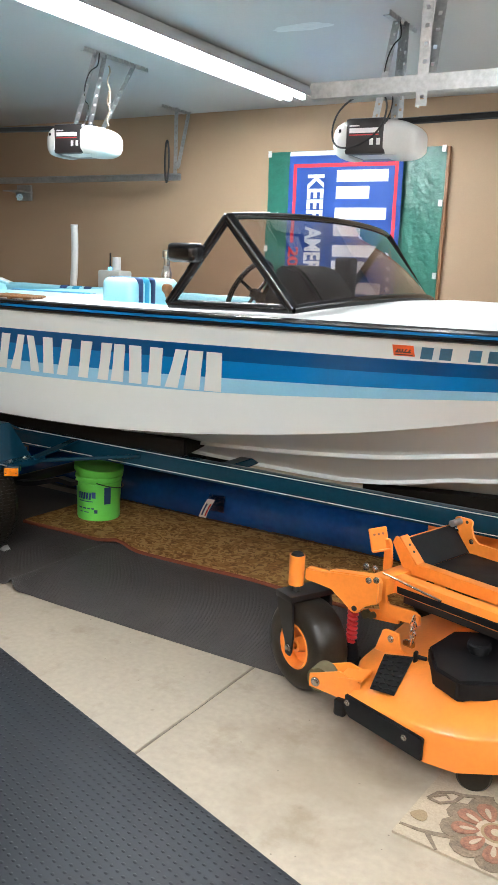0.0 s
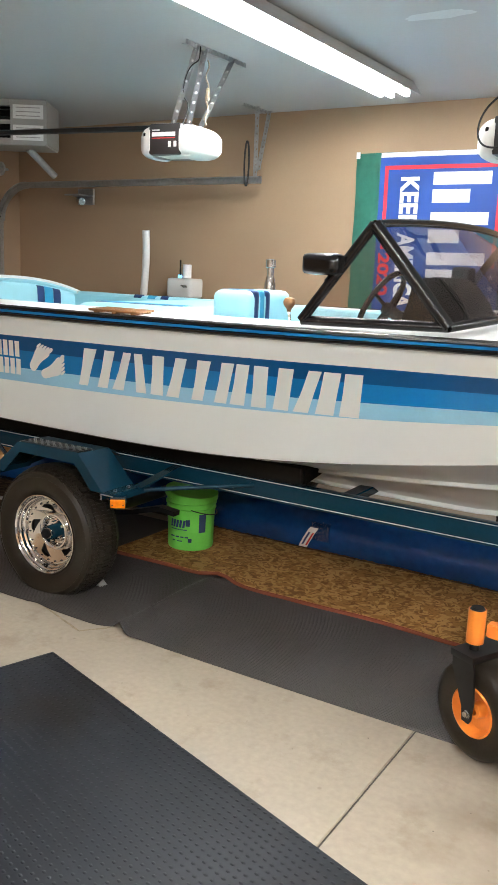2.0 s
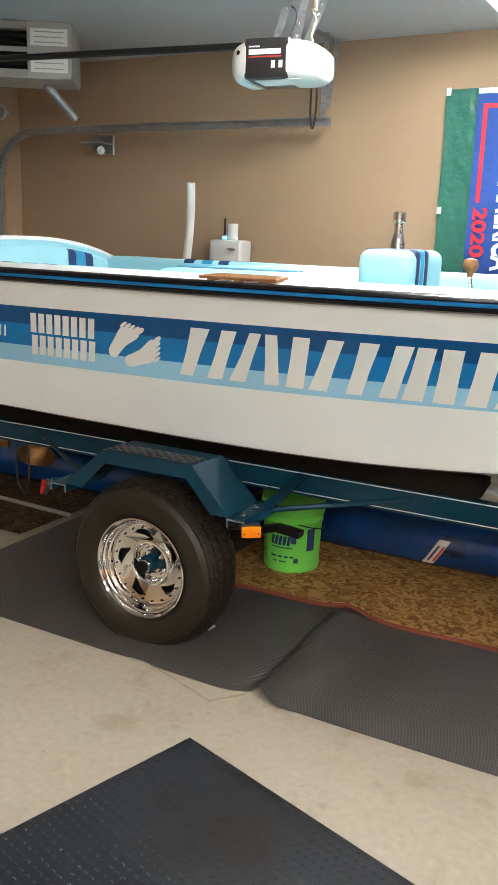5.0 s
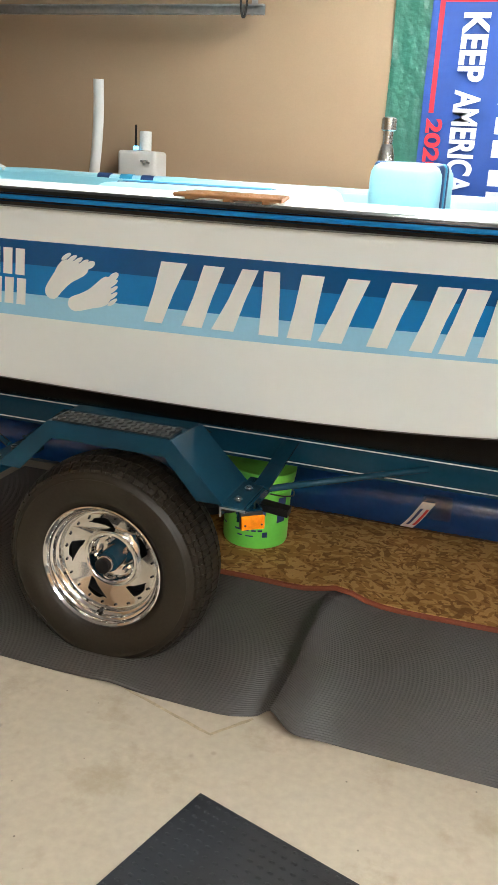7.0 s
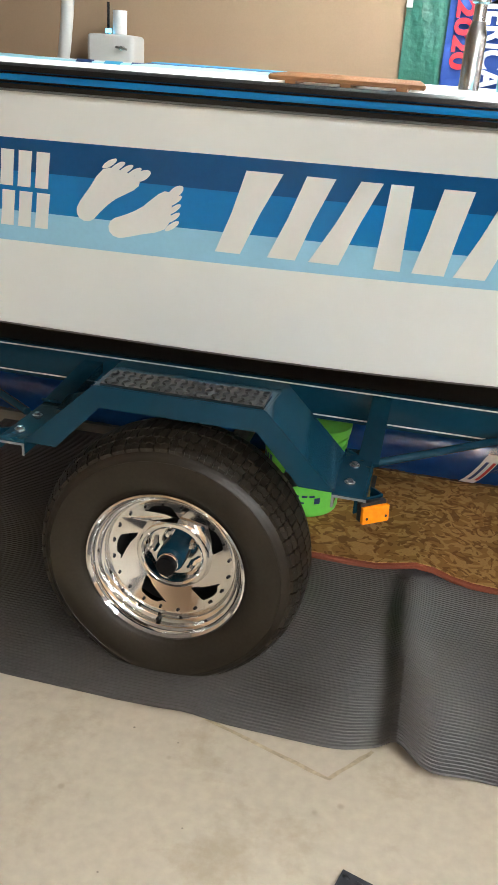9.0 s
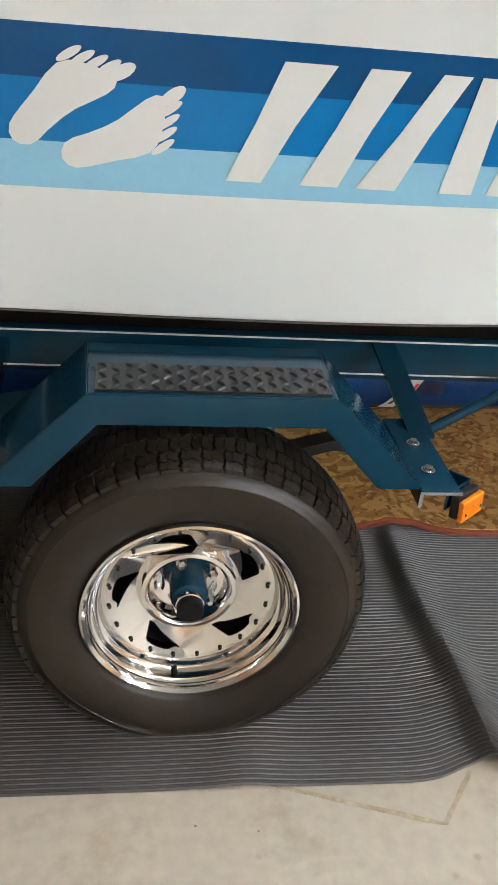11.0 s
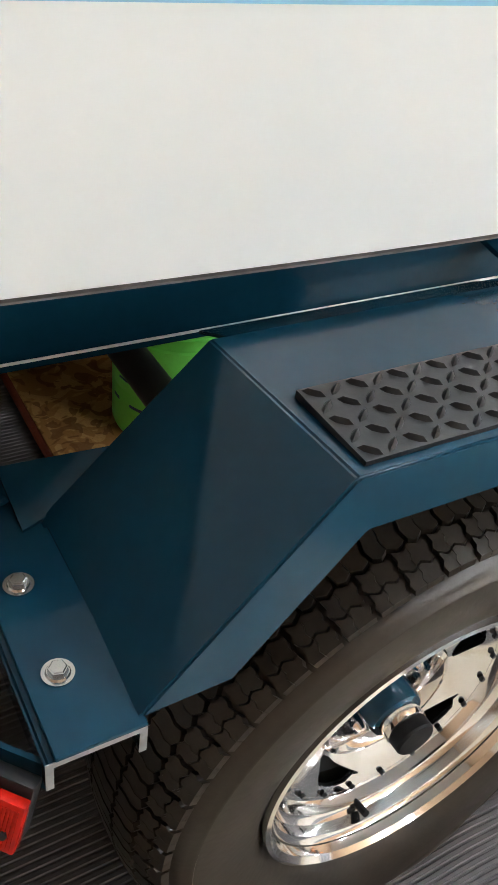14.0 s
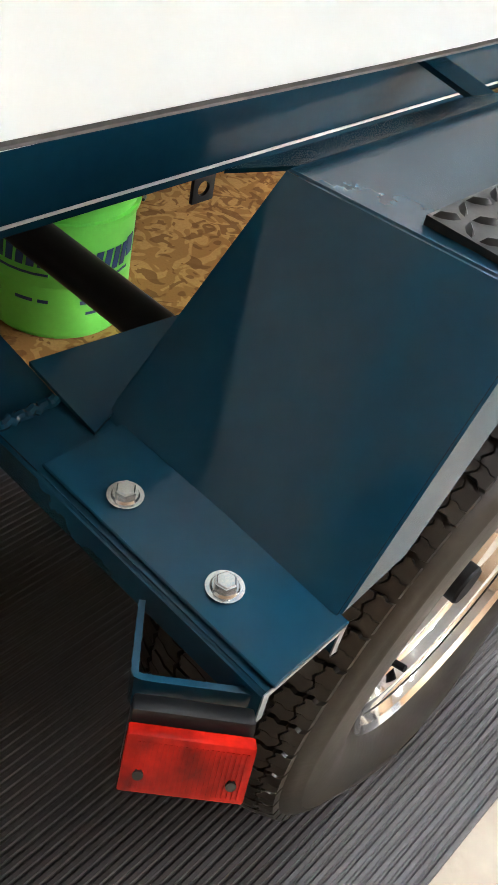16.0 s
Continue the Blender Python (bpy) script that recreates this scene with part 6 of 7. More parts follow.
# hangers for the tracks
for x, y, z in ((-4.20, 5.60, 2.33), (-1.02, 2.60, 2.20), (-4.20, 2.30, 2.33)):
    e = thing("track_hanger", (x, y, H), "punched galvanised steel hanger from ceiling to door track", "hanger", "track hangers")
    bm = bmesh.new()
    perforated(bm, (x, y, H), (x, y, z - 0.05))
    part("upright", bm, "galv", e)
    bm = bmesh.new()
    perforated(bm, (x - 0.02, y - 0.16, H - 0.002), (x - 0.02, y + 0.16, H - 0.002), face=(1, 0, 0))
    part("ceiling_angle", bm, "galv", e)
    bm = bmesh.new()
    perforated(bm, (x + 0.02, y + 0.14, H - 0.01), (x + 0.02, y + 0.01, z + 0.05))
    part("brace", bm, "galv", e)
bm = bmesh.new()
hose(bm, [(-4.245 + 0.02 * math.cos(t), 5.545, 2.42 + 0.16 * math.sin(t)) for t in [2 * math.pi * i / 30 for i in range(30)]], 0.007, 8, True)
single("cable_loop", bm, "strap", "black cable looped over the door track end", "cable")
e = thing("track_bracket", (-6.1, 5.8, 2.22), "grey steel bracket with spring plate under the door track", "bracket")
bm = bmesh.new()
box(bm, (-6.12, 5.75, 2.225), (0.17, 0.21, 0.012))
box(bm, (-6.12, 5.83, 2.22), (0.19, 0.02, 0.14), bevel=0.004)
part("plate", bm, "galv", e)
bm = bmesh.new()
rod(bm, (-6.16, 5.78, 2.19), (-6.05, 5.70, 2.17), 0.03, 16)
part("spring_cone", bm, "zinc", e)
# torsion shaft over the door
e = thing("torsion_shaft", (X0 + 0.12, 3.93, 2.52), "steel torsion shaft with cable drums above the garage door", "torsion shaft")
bm = bmesh.new()
rod(bm, (X0 + 0.11, 2.35, 2.45), (X0 + 0.11, 5.62, 2.45), 0.013)
part("shaft", bm, "galv", e)
for y in (2.42, 5.50):
    bm = bmesh.new()
    lathe(bm, (X0 + 0.11, y, 2.45), (0, 1, 0), [(0.02, -0.04), (0.065, -0.04), (0.065, -0.03), (0.05, -0.025), (0.05, 0.03), (0.062, 0.04), (0.02, 0.04)], 32, True)
    part("drum", bm, "galv", e)


def heater():
    c = Vector((-6.13, 4.74, 2.665))
    e = thing("unit_heater", c, "pale grey metal unit heater with dark louvres hung under the ceiling", "heater")
    R = rotz(32).to_4x4()
    T = Matrix.Translation(c) @ R
    L, D, Hh = 1.00, 0.40, 0.32

    def put(bm):
        bmesh.ops.transform(bm, matrix=T, verts=bm.verts)
        return bm

    for nm, cc, ss in (("top_panel", (0, 0, Hh / 2), (L, D, 0.012)), ("bottom_panel", (0, 0, -Hh / 2), (L, D, 0.012)), ("end_panel", (L / 2, 0, 0), (0.012, D, Hh - 0.013)), ("end_panel", (-L / 2, 0, 0), (0.012, D, Hh - 0.013)), ("back_panel", (0, D / 2, 0), (L - 0.013, 0.012, Hh - 0.013)), ("access_panel", (L / 2 - 0.135, -D / 2, 0), (0.27, 0.014, Hh)), ("grille_bar", (-L / 2 + 0.03, -D / 2, 0), (0.06, 0.014, Hh - 0.09)), ("grille_bar", (-0.135, -D / 2, Hh / 2 - 0.022), (L - 0.272, 0.014, 0.044)), ("grille_bar", (-0.135, -D / 2, -Hh / 2 + 0.022), (L - 0.272, 0.014, 0.044)), ("grille_bar", (-0.105, -D / 2, 0), (L - 0.335, 0.012, 0.03))):
        bm = bmesh.new()
        box(bm, cc, ss, bevel=0.002)
        part(nm, put(bm), "heater", e)
    bm = bmesh.new()
    box(bm, (0, D / 2 - 0.04, 0), (L - 0.05, 0.02, Hh - 0.04))
    part("core", put(bm), "dark_void", e)
    for z in (-0.10, -0.06, 0.05, 0.10):
        bm = bmesh.new()
        box(bm, (-0.10, -D / 2 + 0.03, z), (L - 0.34, 0.05, 0.006), Euler((radians(32), 0, 0)))
        part("louvre", put(bm), "black_gloss", e)
    for x, z, w, h in ((L / 2 - 0.135, 0.075, 0.23, 0.10), (L / 2 - 0.135, -0.075, 0.23, 0.11)):
        bm = bmesh.new()
        box(bm, (x, -D / 2 - 0.0078, z), (w, 0.001, h))
        part("data_label", put(bm), "paper", e)
        for k in range(3):
            bm = bmesh.new()
            box(bm, (x, -D / 2 - 0.0088, z + h * (0.3 - 0.3 * k)), (w * 0.8, 0.001, 0.006))
            part("label_bar", put(bm), "heater", e)
    for x in (-0.4, 0.4):
        bm = bmesh.new()
        perforated(bm, (x, 0, Hh / 2 + 0.005), (x, 0, H - c.z))
        part("hanger", put(bm), "galv", e)
    bm = bmesh.new()
    rod(bm, (0.30, 0.05, -Hh / 2), (0.46, 0.25, -0.34), 0.028, 14)
    part("vent_pipe", put(bm), "galv", e)


heater()


def tarp():
    e = thing("green_tarp", (-2.76, 5.84, 0.7), "creased green tarpaulin hung flat on the tan wall", "tarpaulin")
    bm = bmesh.new()
    rows = []
    for i in range(57):
        x = -3.475 + 1.42 * i / 56
        r = []
        for j in range(61):
            z = 2.50 - 1.85 * j / 60
            y = 5.838 - 0.010 * noise.noise((x * 3.2, z * 1.3, 2)) - 0.007 * abs(noise.noise((x * 9 + z * 3, z * 3.1, 5))) - 0.004 * noise.noise((x * 22, z * 6, 3))
            r.append((x + 0.006 * noise.noise((0, z * 3, 1)), min(y, 5.852), z + 0.006 * noise.noise((x * 3, 0, 1))))
        rows.append(r)
    strip(bm, rows)
    part("sheet", thick(bm, 0.001), "tarp_green", e, sharp=0)
    for x, z in ((-3.46, 2.485), (-2.07, 2.485), (-3.462, 1.78), (-2.068, 2.12), (-2.068, 1.62)):
        bm = bmesh.new()
        box(bm, (x, 5.822, z), (0.03, 0.004, 0.045), bevel=0.001)
        part("tape_tab", bm, "paper", e)
    bm = bmesh.new()
    box(bm, (-2.04, 5.845, 1.6), (0.022, 0.025, 1.80), bevel=0.003)
    part("batten", bm, "teak", e, "brown wooden batten")


tarp()


def flag_y(x, z):
    return 5.803 - 0.010 * noise.noise((x * 4 + z * 2, z * 2.5, 9)) - 0.007 * noise.noise((x * 9 - z * 4, z * 6, 4)) - 0.004 * abs(noise.noise((x * 6 + z * 9, z * 5, 7)))


def flag():
    e = thing("banner_flag", (-2.81, 5.81, 0.97), "blue banner hung sideways with red border and white lettering", "flag")

    def cloth(name, x0, x1, z0, z1, off, material, label=""):
        bm = bmesh.new()
        nx, nz = max(1, int(abs(x1 - x0) / 0.03)), max(1, int(abs(z1 - z0) / 0.03))
        strip(bm, [[(x0 + (x1 - x0) * i / nx, flag_y(x0 + (x1 - x0) * i / nx, z0 + (z1 - z0) * j / nz) - off, z0 + (z1 - z0) * j / nz) for j in range(nz + 1)] for i in range(nx + 1)])
        return part(name, thick(bm, 0.0008), material, e, label, sharp=0)

    cloth("field", -3.27, -2.35, 0.97, 2.462, 0.0, "flag_blue")
    cloth("hem", -3.27, -2.35, 2.462, 2.495, 0.0, "flag_white", "white canvas hem")
    cloth("border", -3.232, -3.205, 1.83, 2.405, 0.0015, "flag_red", "red border line")
    cloth("border", -3.204, -2.414, 2.378, 2.405, 0.0015, "flag_red", "red border line")
    cloth("border", -2.413, -2.386, 1.72, 2.405, 0.0015, "flag_red", "red border line")
    # the large name is covered by plain bars
    for k in range(5):
        z1 = 2.355 - 0.268 * k
        cloth("name_bar", -2.87, -2.46, z1 - 0.085, z1, 0.0015, "flag_white", "plain white bar")
        cloth("name_bar", -2.87, -2.60 - 0.05 * (k % 2), z1 - 0.205, z1 - 0.115, 0.0015, "flag_white", "plain white bar")
    m = Matrix(((0, 1, 0, -3.095), (0, 0, -1, 5.785), (-1, 0, 0, 2.325), (0, 0, 0, 1)))
    for word, off in (("KEEP", 0.0), ("AMERICA", 0.375)):
        ob = lettering("lettering", word, 0.185, Matrix.Identity(4), "flag_white", e)
        xs = [v.co.x for v in ob.data.vertices]
        ln = 0.335 if word == "KEEP" else 0.530
        sc = ln / (max(xs) - min(xs))
        ob.data.transform(m @ Matrix.Translation((off - min(xs) * sc, 0, 0)) @ Matrix.Diagonal((sc, 1, 1, 1)))
        ob["label"] = "bold white capital letters"
    ob = lettering("lettering", "2020", 0.115, Matrix.Identity(4), "flag_red", e)
    xs = [v.co.x for v in ob.data.vertices]
    sc = 0.30 / (max(xs) - min(xs))
    ob.data.transform(Matrix(((0, 1, 0, -3.232), (0, 0, -1, 5.785), (-1, 0, 0, 1.80), (0, 0, 0, 1))) @ Matrix.Diagonal((sc, 1, 1, 1)))
    ob["label"] = "red numerals"
    for k in range(3):
        bm = bmesh.new()
        c = Vector((-2.40, 5.785, 1.66 - 0.075 * k))
        slab(bm, [c + Vector((math.sin(a) * r, 0, math.cos(a) * r)) for a, r in [(2 * math.pi * i / 10, 0.024 if i % 2 == 0 else 0.010) for i in range(10)]], (0, -0.001, 0))
        part("star", bm, "flag_white", e)


flag()

bm = bmesh.new()
hose(bm, [(-4.975 - 0.20 * (1.91 - z) ** 1.8, 5.27 + 0.10 * (1.91 - z), z) for z in [1.91 - 1.90 * i / 24 for i in range(25)]], 0.029, 16)
single("foam_pole", bm, "white_plastic", "white flexible pipe standing upright behind the boat", "pipe")
e = thing("wall_shelf", (-4.85, 5.70, 1.37), "small plain white shelf on the wall behind the boat", "shelf")
bm = bmesh.new()
box(bm, (-4.92, 5.70, 1.378), (0.40, 0.31, 0.018), bevel=0.003)
part("board", bm, "white_plastic", e)
for x in (-5.05, -4.79):
    bm = bmesh.new()
    slab(bm, [(x, 5.855, 1.368), (x, 5.60, 1.368), (x, 5.855, 1.20)], (0.012, 0, 0))
    part("bracket", bm, "white_plastic", e)


def canister():
    c = Vector((-4.92, 5.72, 1.388))
    e = thing("white_canister", c, "white plastic canister with a cap and small valve on a shelf", "canister")
    bm = bmesh.new()
    box(bm, c + Vector((0, 0, 0.085)), (0.255, 0.17, 0.155), bevel=0.025, seg=3)
    part("tank", bm, "white_plastic", e, sharp=60)
    bm = bmesh.new()
    rod(bm, c + Vector((0.02, 0, 0.165)), c + Vector((0.02, 0, 0.275)), 0.036, 20)
    part("cap", bm, "paper", e)
    bm = bmesh.new()
    rod(bm, c + Vector((-0.035, -0.02, 0.165)), c + Vector((-0.035, -0.02, 0.31)), 0.007, 10)
    part("antenna", bm, "black_gloss", e, "short black antenna")
    bm = bmesh.new()
    box(bm, c + Vector((-0.03, -0.03, 0.178)), (0.03, 0.02, 0.022), bevel=0.004)
    part("indicator", bm, "led", e, "small blue light")
    bm = bmesh.new()
    rod(bm, c + Vector((0.07, -0.08, 0.10)), c + Vector((0.07, -0.115, 0.10)), 0.012, 12)
    rod(bm, c + Vector((0.04, -0.11, 0.105)), c + Vector((0.10, -0.11, 0.095)), 0.006, 8)
    part("valve", bm, "zinc", e)


canister()
bm = bmesh.new()
rod(bm, (-6.3, 3.93, 0.026), (-4.84, 3.87, 0.026), 0.014, 14)
single("loose_pipe", bm, "galv", "grey metal pipe lying on the floor beside the rug", "pipe")
e = thing("ceiling_patch", (-2.22, 3.98, H), "rough pale plaster patch on the grey ceiling", "plaster patch")
bm = bmesh.new()
rows = []
for i in range(21):
    f = i / 20
    row = []
    for k in range(37):
        a = 2 * math.pi * k / 36
        rr = f * (1 + 0.35 * noise.noise((math.cos(a) * 1.7, math.sin(a) * 1.7, 3)))
        px, py = 0.17 * rr * math.cos(a), 0.055 * rr * math.sin(a)
        lift = (0.002 + 0.006 * abs(noise.noise((px * 26, py * 40, 8)))) * (1 - f ** 4)
        row.append((-2.22 + px, 3.98 + py, H - lift - 0.0004))
    rows.append(row)
strip(bm, rows)
bmesh.ops.remove_doubles(bm, verts=bm.verts, dist=0.0003)
part("plaster", bm, "diffuser", e)

# ---- the mower ----


def mower():
    e = thing("zero_turn_mower", (-0.6, 2.9, 0.0), "orange zero-turn lawn mower with black front casters parked beside the boat", "lawn mower")
    U, Vv, Z = Vector((0.961, -0.276, 0)), Vector((0.276, 0.961, 0)), Vector((0, 0, 1))
    O = Vector((-1.10, 2.86, 0))

    def P(a, b, z):
        return O + U * a + Vv * b + Z * z

    RM = Matrix((U, Vv, Z)).transposed()

    def blk(name, a, b, z, sa, sb, sz, material, label="", bev=0.006, rot=None):
        bm = bmesh.new()
        box(bm, P(a, b, z), (sa, sb, sz), (RM @ rot.to_matrix()) if rot else RM, bevel=bev, seg=2)
        return part(name, bm, material, e, label)

    def caster(post, face, n):
        n = Vector(n).normalized()
        r = Vector((-n.y, n.x, 0))
        c = Vector(face) - n * 0.078
        c.z = 0.187
        bm = bmesh.new()
        lathe(bm, c, n, [(0.083, 0.060), (0.094, 0.072), (0.118, 0.080), (0.152, 0.077), (0.173, 0.060), (0.182, 0.032), (0.185, 0.0), (0.182, -0.032), (0.173, -0.060), (0.152, -0.077), (0.118, -0.080), (0.094, -0.072), (0.083, -0.060)], 56)
        wh = part("caster_wheel", bm, "tyre", e, "smooth black caster tyre", sharp=60)
        bm = bmesh.new()
        lathe(bm, c, n, [(0.092, 0.070), (0.086, 0.074), (0.080, 0.060), (0.074, 0.030), (0.032, 0.026), (0.026, 0.060), (0.014, 0.064), (0.014, -0.064), (0.026, -0.06), (0.032, -0.026), (0.074, -0.030), (0.080, -0.060), (0.086, -0.074), (0.092, -0.070)], 48)
        part("rim", bm, "orange", wh, "orange steel rim")
        pv = Vector((post[0], post[1], c.z)) - c
        off = pv.dot(r)
        hi = 0.385 - c.z
        for s in (1, -1):
            bm = bmesh.new()
            q = c + n * s * 0.094 - n * 0.004
            prof = [(-0.020, -0.030), (0.012, -0.034), (0.022, -0.015), (0.026, 0.05), (off + 0.052, hi - 0.03), (off + 0.045, hi), (off - 0.050, hi), (off - 0.046, hi - 0.05), (-0.022, 0.02)]
            slab(bm, [q + r * a + Z * b for a, b in prof], n * 0.008)
            bmesh.ops.bevel(bm, geom=list(bm.edges), offset=0.002, segments=1, affect="EDGES")
            part("fork_leg", bm, "black_paint", e, "black steel fork leg")
            bm = bmesh.new()
            bolt(bm, q + n * s * 0.006, n * s, 0.010)
            part("axle_bolt", bm, "zinc", e)
        bm = bmesh.new()
        box(bm, c + r * off + Z * (hi + 0.002), (0.105, 0.212, 0.026), Matrix((r, n, Z)).transposed(), bevel=0.005, seg=2)
        part("fork_crown", bm, "black_paint", e)
        bm = bmesh.new()
        rod(bm, (post[0], post[1], 0.402), (post[0], post[1], 0.430), 0.018, 16)
        part("spindle", bm, "black_paint", e)
        bm = bmesh.new()
        rod(bm, (post[0], post[1], 0.428), (post[0], post[1], 0.548), 0.031, 24)
        part("caster_tube", bm, "orange", e)
        bm = bmesh.new()
        rod(bm, (post[0], post[1], 0.548), (post[0], post[1], 0.556), 0.026, 20, 0.020)
        part("grease_cap", bm, "black_rubber", e)

    caster((-1.426, 2.714), (-1.406, 2.670, 0.19), (-0.43, -0.90, 0))
    far = P(-0.273, 0.68, 0)
    caster((far.x, far.y), (far.x + 0.026, far.y - 0.044, 0.19), (-0.43, -0.90, 0))
    # caster arms and front beam
    for b0 in (0, 1):
        sh = Vv * (0.91 * b0)
        bm = bmesh.new()
        pts = [(-1.392, 0.500), (-1.30, 0.497), (-1.285, 0.512), (-1.12, 0.528), (-1.085, 0.510), (-1.085, 0.425), (-1.140, 0.408), (-1.155, 0.376), (-1.175, 0.366), (-1.198, 0.374), (-1.225, 0.410), (-1.275, 0.446), (-1.392, 0.452)]
        slab(bm, [Vector((x, 2.718, z)) + sh for x, z in pts], (0, 0.045, 0))
        bmesh.ops.bevel(bm, geom=list(bm.edges), offset=0.005, segments=2, affect="EDGES")
        part("caster_arm", bm, "orange", e)
    # dark disc for the shade in the spring hook's opening, and bolts of the arm
    bm = bmesh.new()
    rod(bm, (-1.176, 2.7165, 0.388), (-1.176, 2.7178, 0.388), 0.011, 16)
    part("hook_eye", bm, "dark_void", e)
    for x, z in ((-1.125, 0.512), (-1.095, 0.520)):
        bm = bmesh.new()
        bolt(bm, (x, 2.717, z), (0, -1, 0), 0.007)
        part("bolt", bm, "zinc", e)
    # lift lever behind the spring
    bm = bmesh.new()
    slab(bm, [P(-0.17, 0.05, 0.287), P(-0.145, 0.05, 0.260), (P(0.02, 0.05, 0.287)), P(0.02, 0.05, 0.327), P(-0.04, 0.05, 0.327)], Vv * 0.012)
    part("lift_lever", bm, "orange", e)
    bm = bmesh.new()
    rod(bm, P(-0.13, 0.03, 0.281), P(-0.13, 0.06, 0.281), 0.018, 16)
    rod(bm, P(-0.10, 0.03, 0.285), P(-0.10, 0.06, 0.285), 0.014, 16)
    part("lever_roller", bm, "olive_plastic", e)
    # long black wear strip on the side of the near frame rail
    bm = bmesh.new()
    slab(bm, [P(0.05, -0.012, 0.470), P(1.20, -0.012, 0.478), P(1.20, -0.012, 0.448), P(0.055, -0.012, 0.444)], -Vv * 0.006)
    bmesh.ops.bevel(bm, geom=list(bm.edges), offset=0.002, segments=1, affect="EDGES")
    part("wear_strip", bm, "black_rubber", e, "black rubber wear strip")
    # bracket with a bolt that stands on the deck under the chain
    bm = bmesh.new()
    slab(bm, [P(0.035, -0.105, 0.235), P(0.065, -0.105, 0.322), P(0.080, -0.105, 0.332), P(0.140, -0.105, 0.334), P(0.150, -0.105, 0.270), P(0.22, -0.105, 0.268), P(0.22, -0.105, 0.235)], Vv * 0.010)
    bmesh.ops.bevel(bm, geom=list(bm.edges), offset=0.003, segments=1, affect="EDGES")
    part("deck_bracket", bm, "orange", e)
    bm = bmesh.new()
    bolt(bm, P(0.108, -0.106, 0.302), -Vv, 0.008)
    part("bolt", bm, "zinc", e)
    # tray end bracket with its grey roller
    bm = bmesh.new()
    slab(bm, [P(a, 0.435, z) for a, z in ((0.065, 0.512), (-0.015, 0.628), (-0.012, 0.650), (0.0, 0.656), (0.060, 0.656), (0.072, 0.646), (0.066, 0.622), (0.078, 0.585), (0.105, 0.562), (1.05, 0.556), (1.05, 0.512))], Vv * 0.012)
    bmesh.ops.bevel(bm, geom=list(bm.edges), offset=0.002, segments=1, affect="EDGES")
    part("tray_bracket", bm, "orange", e)
    bm = bmesh.new()
    rod(bm, P(0.012, 0.375, 0.638), P(0.012, 0.434, 0.638), 0.014, 18)
    part("bracket_roller", bm, "galv", e)
    # dark disc painted for the shade inside the bracket's eye
    bm = bmesh.new()
    rod(bm, P(0.046, 0.4335, 0.642), P(0.046, 0.4345, 0.642), 0.007, 14)
    part("bracket_eye", bm, "dark_void", e)
    bm = bmesh.new()
    bolt(bm, P(0.075, 0.434, 0.566), -Vv, 0.006)
    part("bolt", bm, "zinc", e)
    blk("front_beam", 0.0, 0.24, 0.47, 0.07, 0.60, 0.07, "orange")
    for b in (0.02, 0.48):
        blk("frame_rail", 0.62, b, 0.470, 1.30, 0.06, 0.065, "orange", "orange frame rail")
        blk("rail_guard", 0.66, b - 0.006, 0.425, 1.16, 0.05, 0.028, "black_paint", "black lower guard")
    # foot tray
    blk("tray", 0.58, 0.26, 0.505, 1.02, 0.34, 0.012, "orange")
    blk("foot_mat", 0.56, 0.28, 0.515, 0.98, 0.30, 0.008, "black_rubber", "black rubber foot mat")
    blk("kick_panel", 0.018, 0.265, 0.562, 0.145, 0.335, 0.010, "orange", rot=Euler((0, radians(47), 0)))
    blk("kick_mat", 0.027, 0.281, 0.568, 0.132, 0.296, 0.008, "black_rubber", "black rubber kick pad", rot=Euler((0, radians(48), 0)))
    bm = bmesh.new()
    slab(bm, [P(a, 0.088, z) for a, z in ((0.005, 0.490), (-0.062, 0.596), (-0.050, 0.622), (-0.030, 0.616), (0.050, 0.532), (1.05, 0.532), (1.05, 0.490))], Vv * 0.012)
    part("tray_side", bm, "orange", e)
    bm = bmesh.new()
    slab(bm, [P(-0.034, 0.088, 0.622), P(-0.034, 0.135, 0.622), P(0.058, 0.135, 0.528), P(0.058, 0.088, 0.528)], U * 0.006 + Z * 0.006)
    part("tray_flange", bm, "orange", e)
    # dark discs give the flange holes their shade by colour
    for a, z in ((0.000, 0.594), (0.022, 0.571)):
        bm = bmesh.new()
        rod(bm, P(a - 0.003, 0.111, z - 0.003), P(a + 0.0046, 0.111, z + 0.0046), 0.005, 12)
        part("flange_hole", bm, "dark_void", e)
    blk("tray_rim", 0.56, 0.110, 0.534, 1.00, 0.045, 0.008, "orange", bev=0.003)
    # deck lift pedal
    bm = bmesh.new()
    slab(bm, [P(a, 0.062, z) for a, z in ((-0.085, 0.450), (-0.050, 0.450), (-0.044, 0.520), (-0.050, 0.590), (-0.062, 0.612), (-0.092, 0.606), (-0.082, 0.560), (-0.078, 0.510))], Vv * 0.014)
    bmesh.ops.bevel(bm, geom=list(bm.edges), offset=0.003, segments=1, affect="EDGES")
    part("pedal_stem", bm, "orange", e)
    bm = bmesh.new()
    PR = RM @ Matrix.Rotation(radians(-16), 3, "Y") @ Matrix.Rotation(radians(58), 3, "Z")
    box(bm, P(-0.098, 0.045, 0.606), (0.074, 0.010, 0.092), PR, bevel=0.003)
    box(bm, P(-0.098, 0.045, 0.606) + PR @ Vector((0, -0.012, -0.044)), (0.074, 0.026, 0.007), PR, bevel=0.002)
    pd = part("lift_pedal", bm, "orange", e)
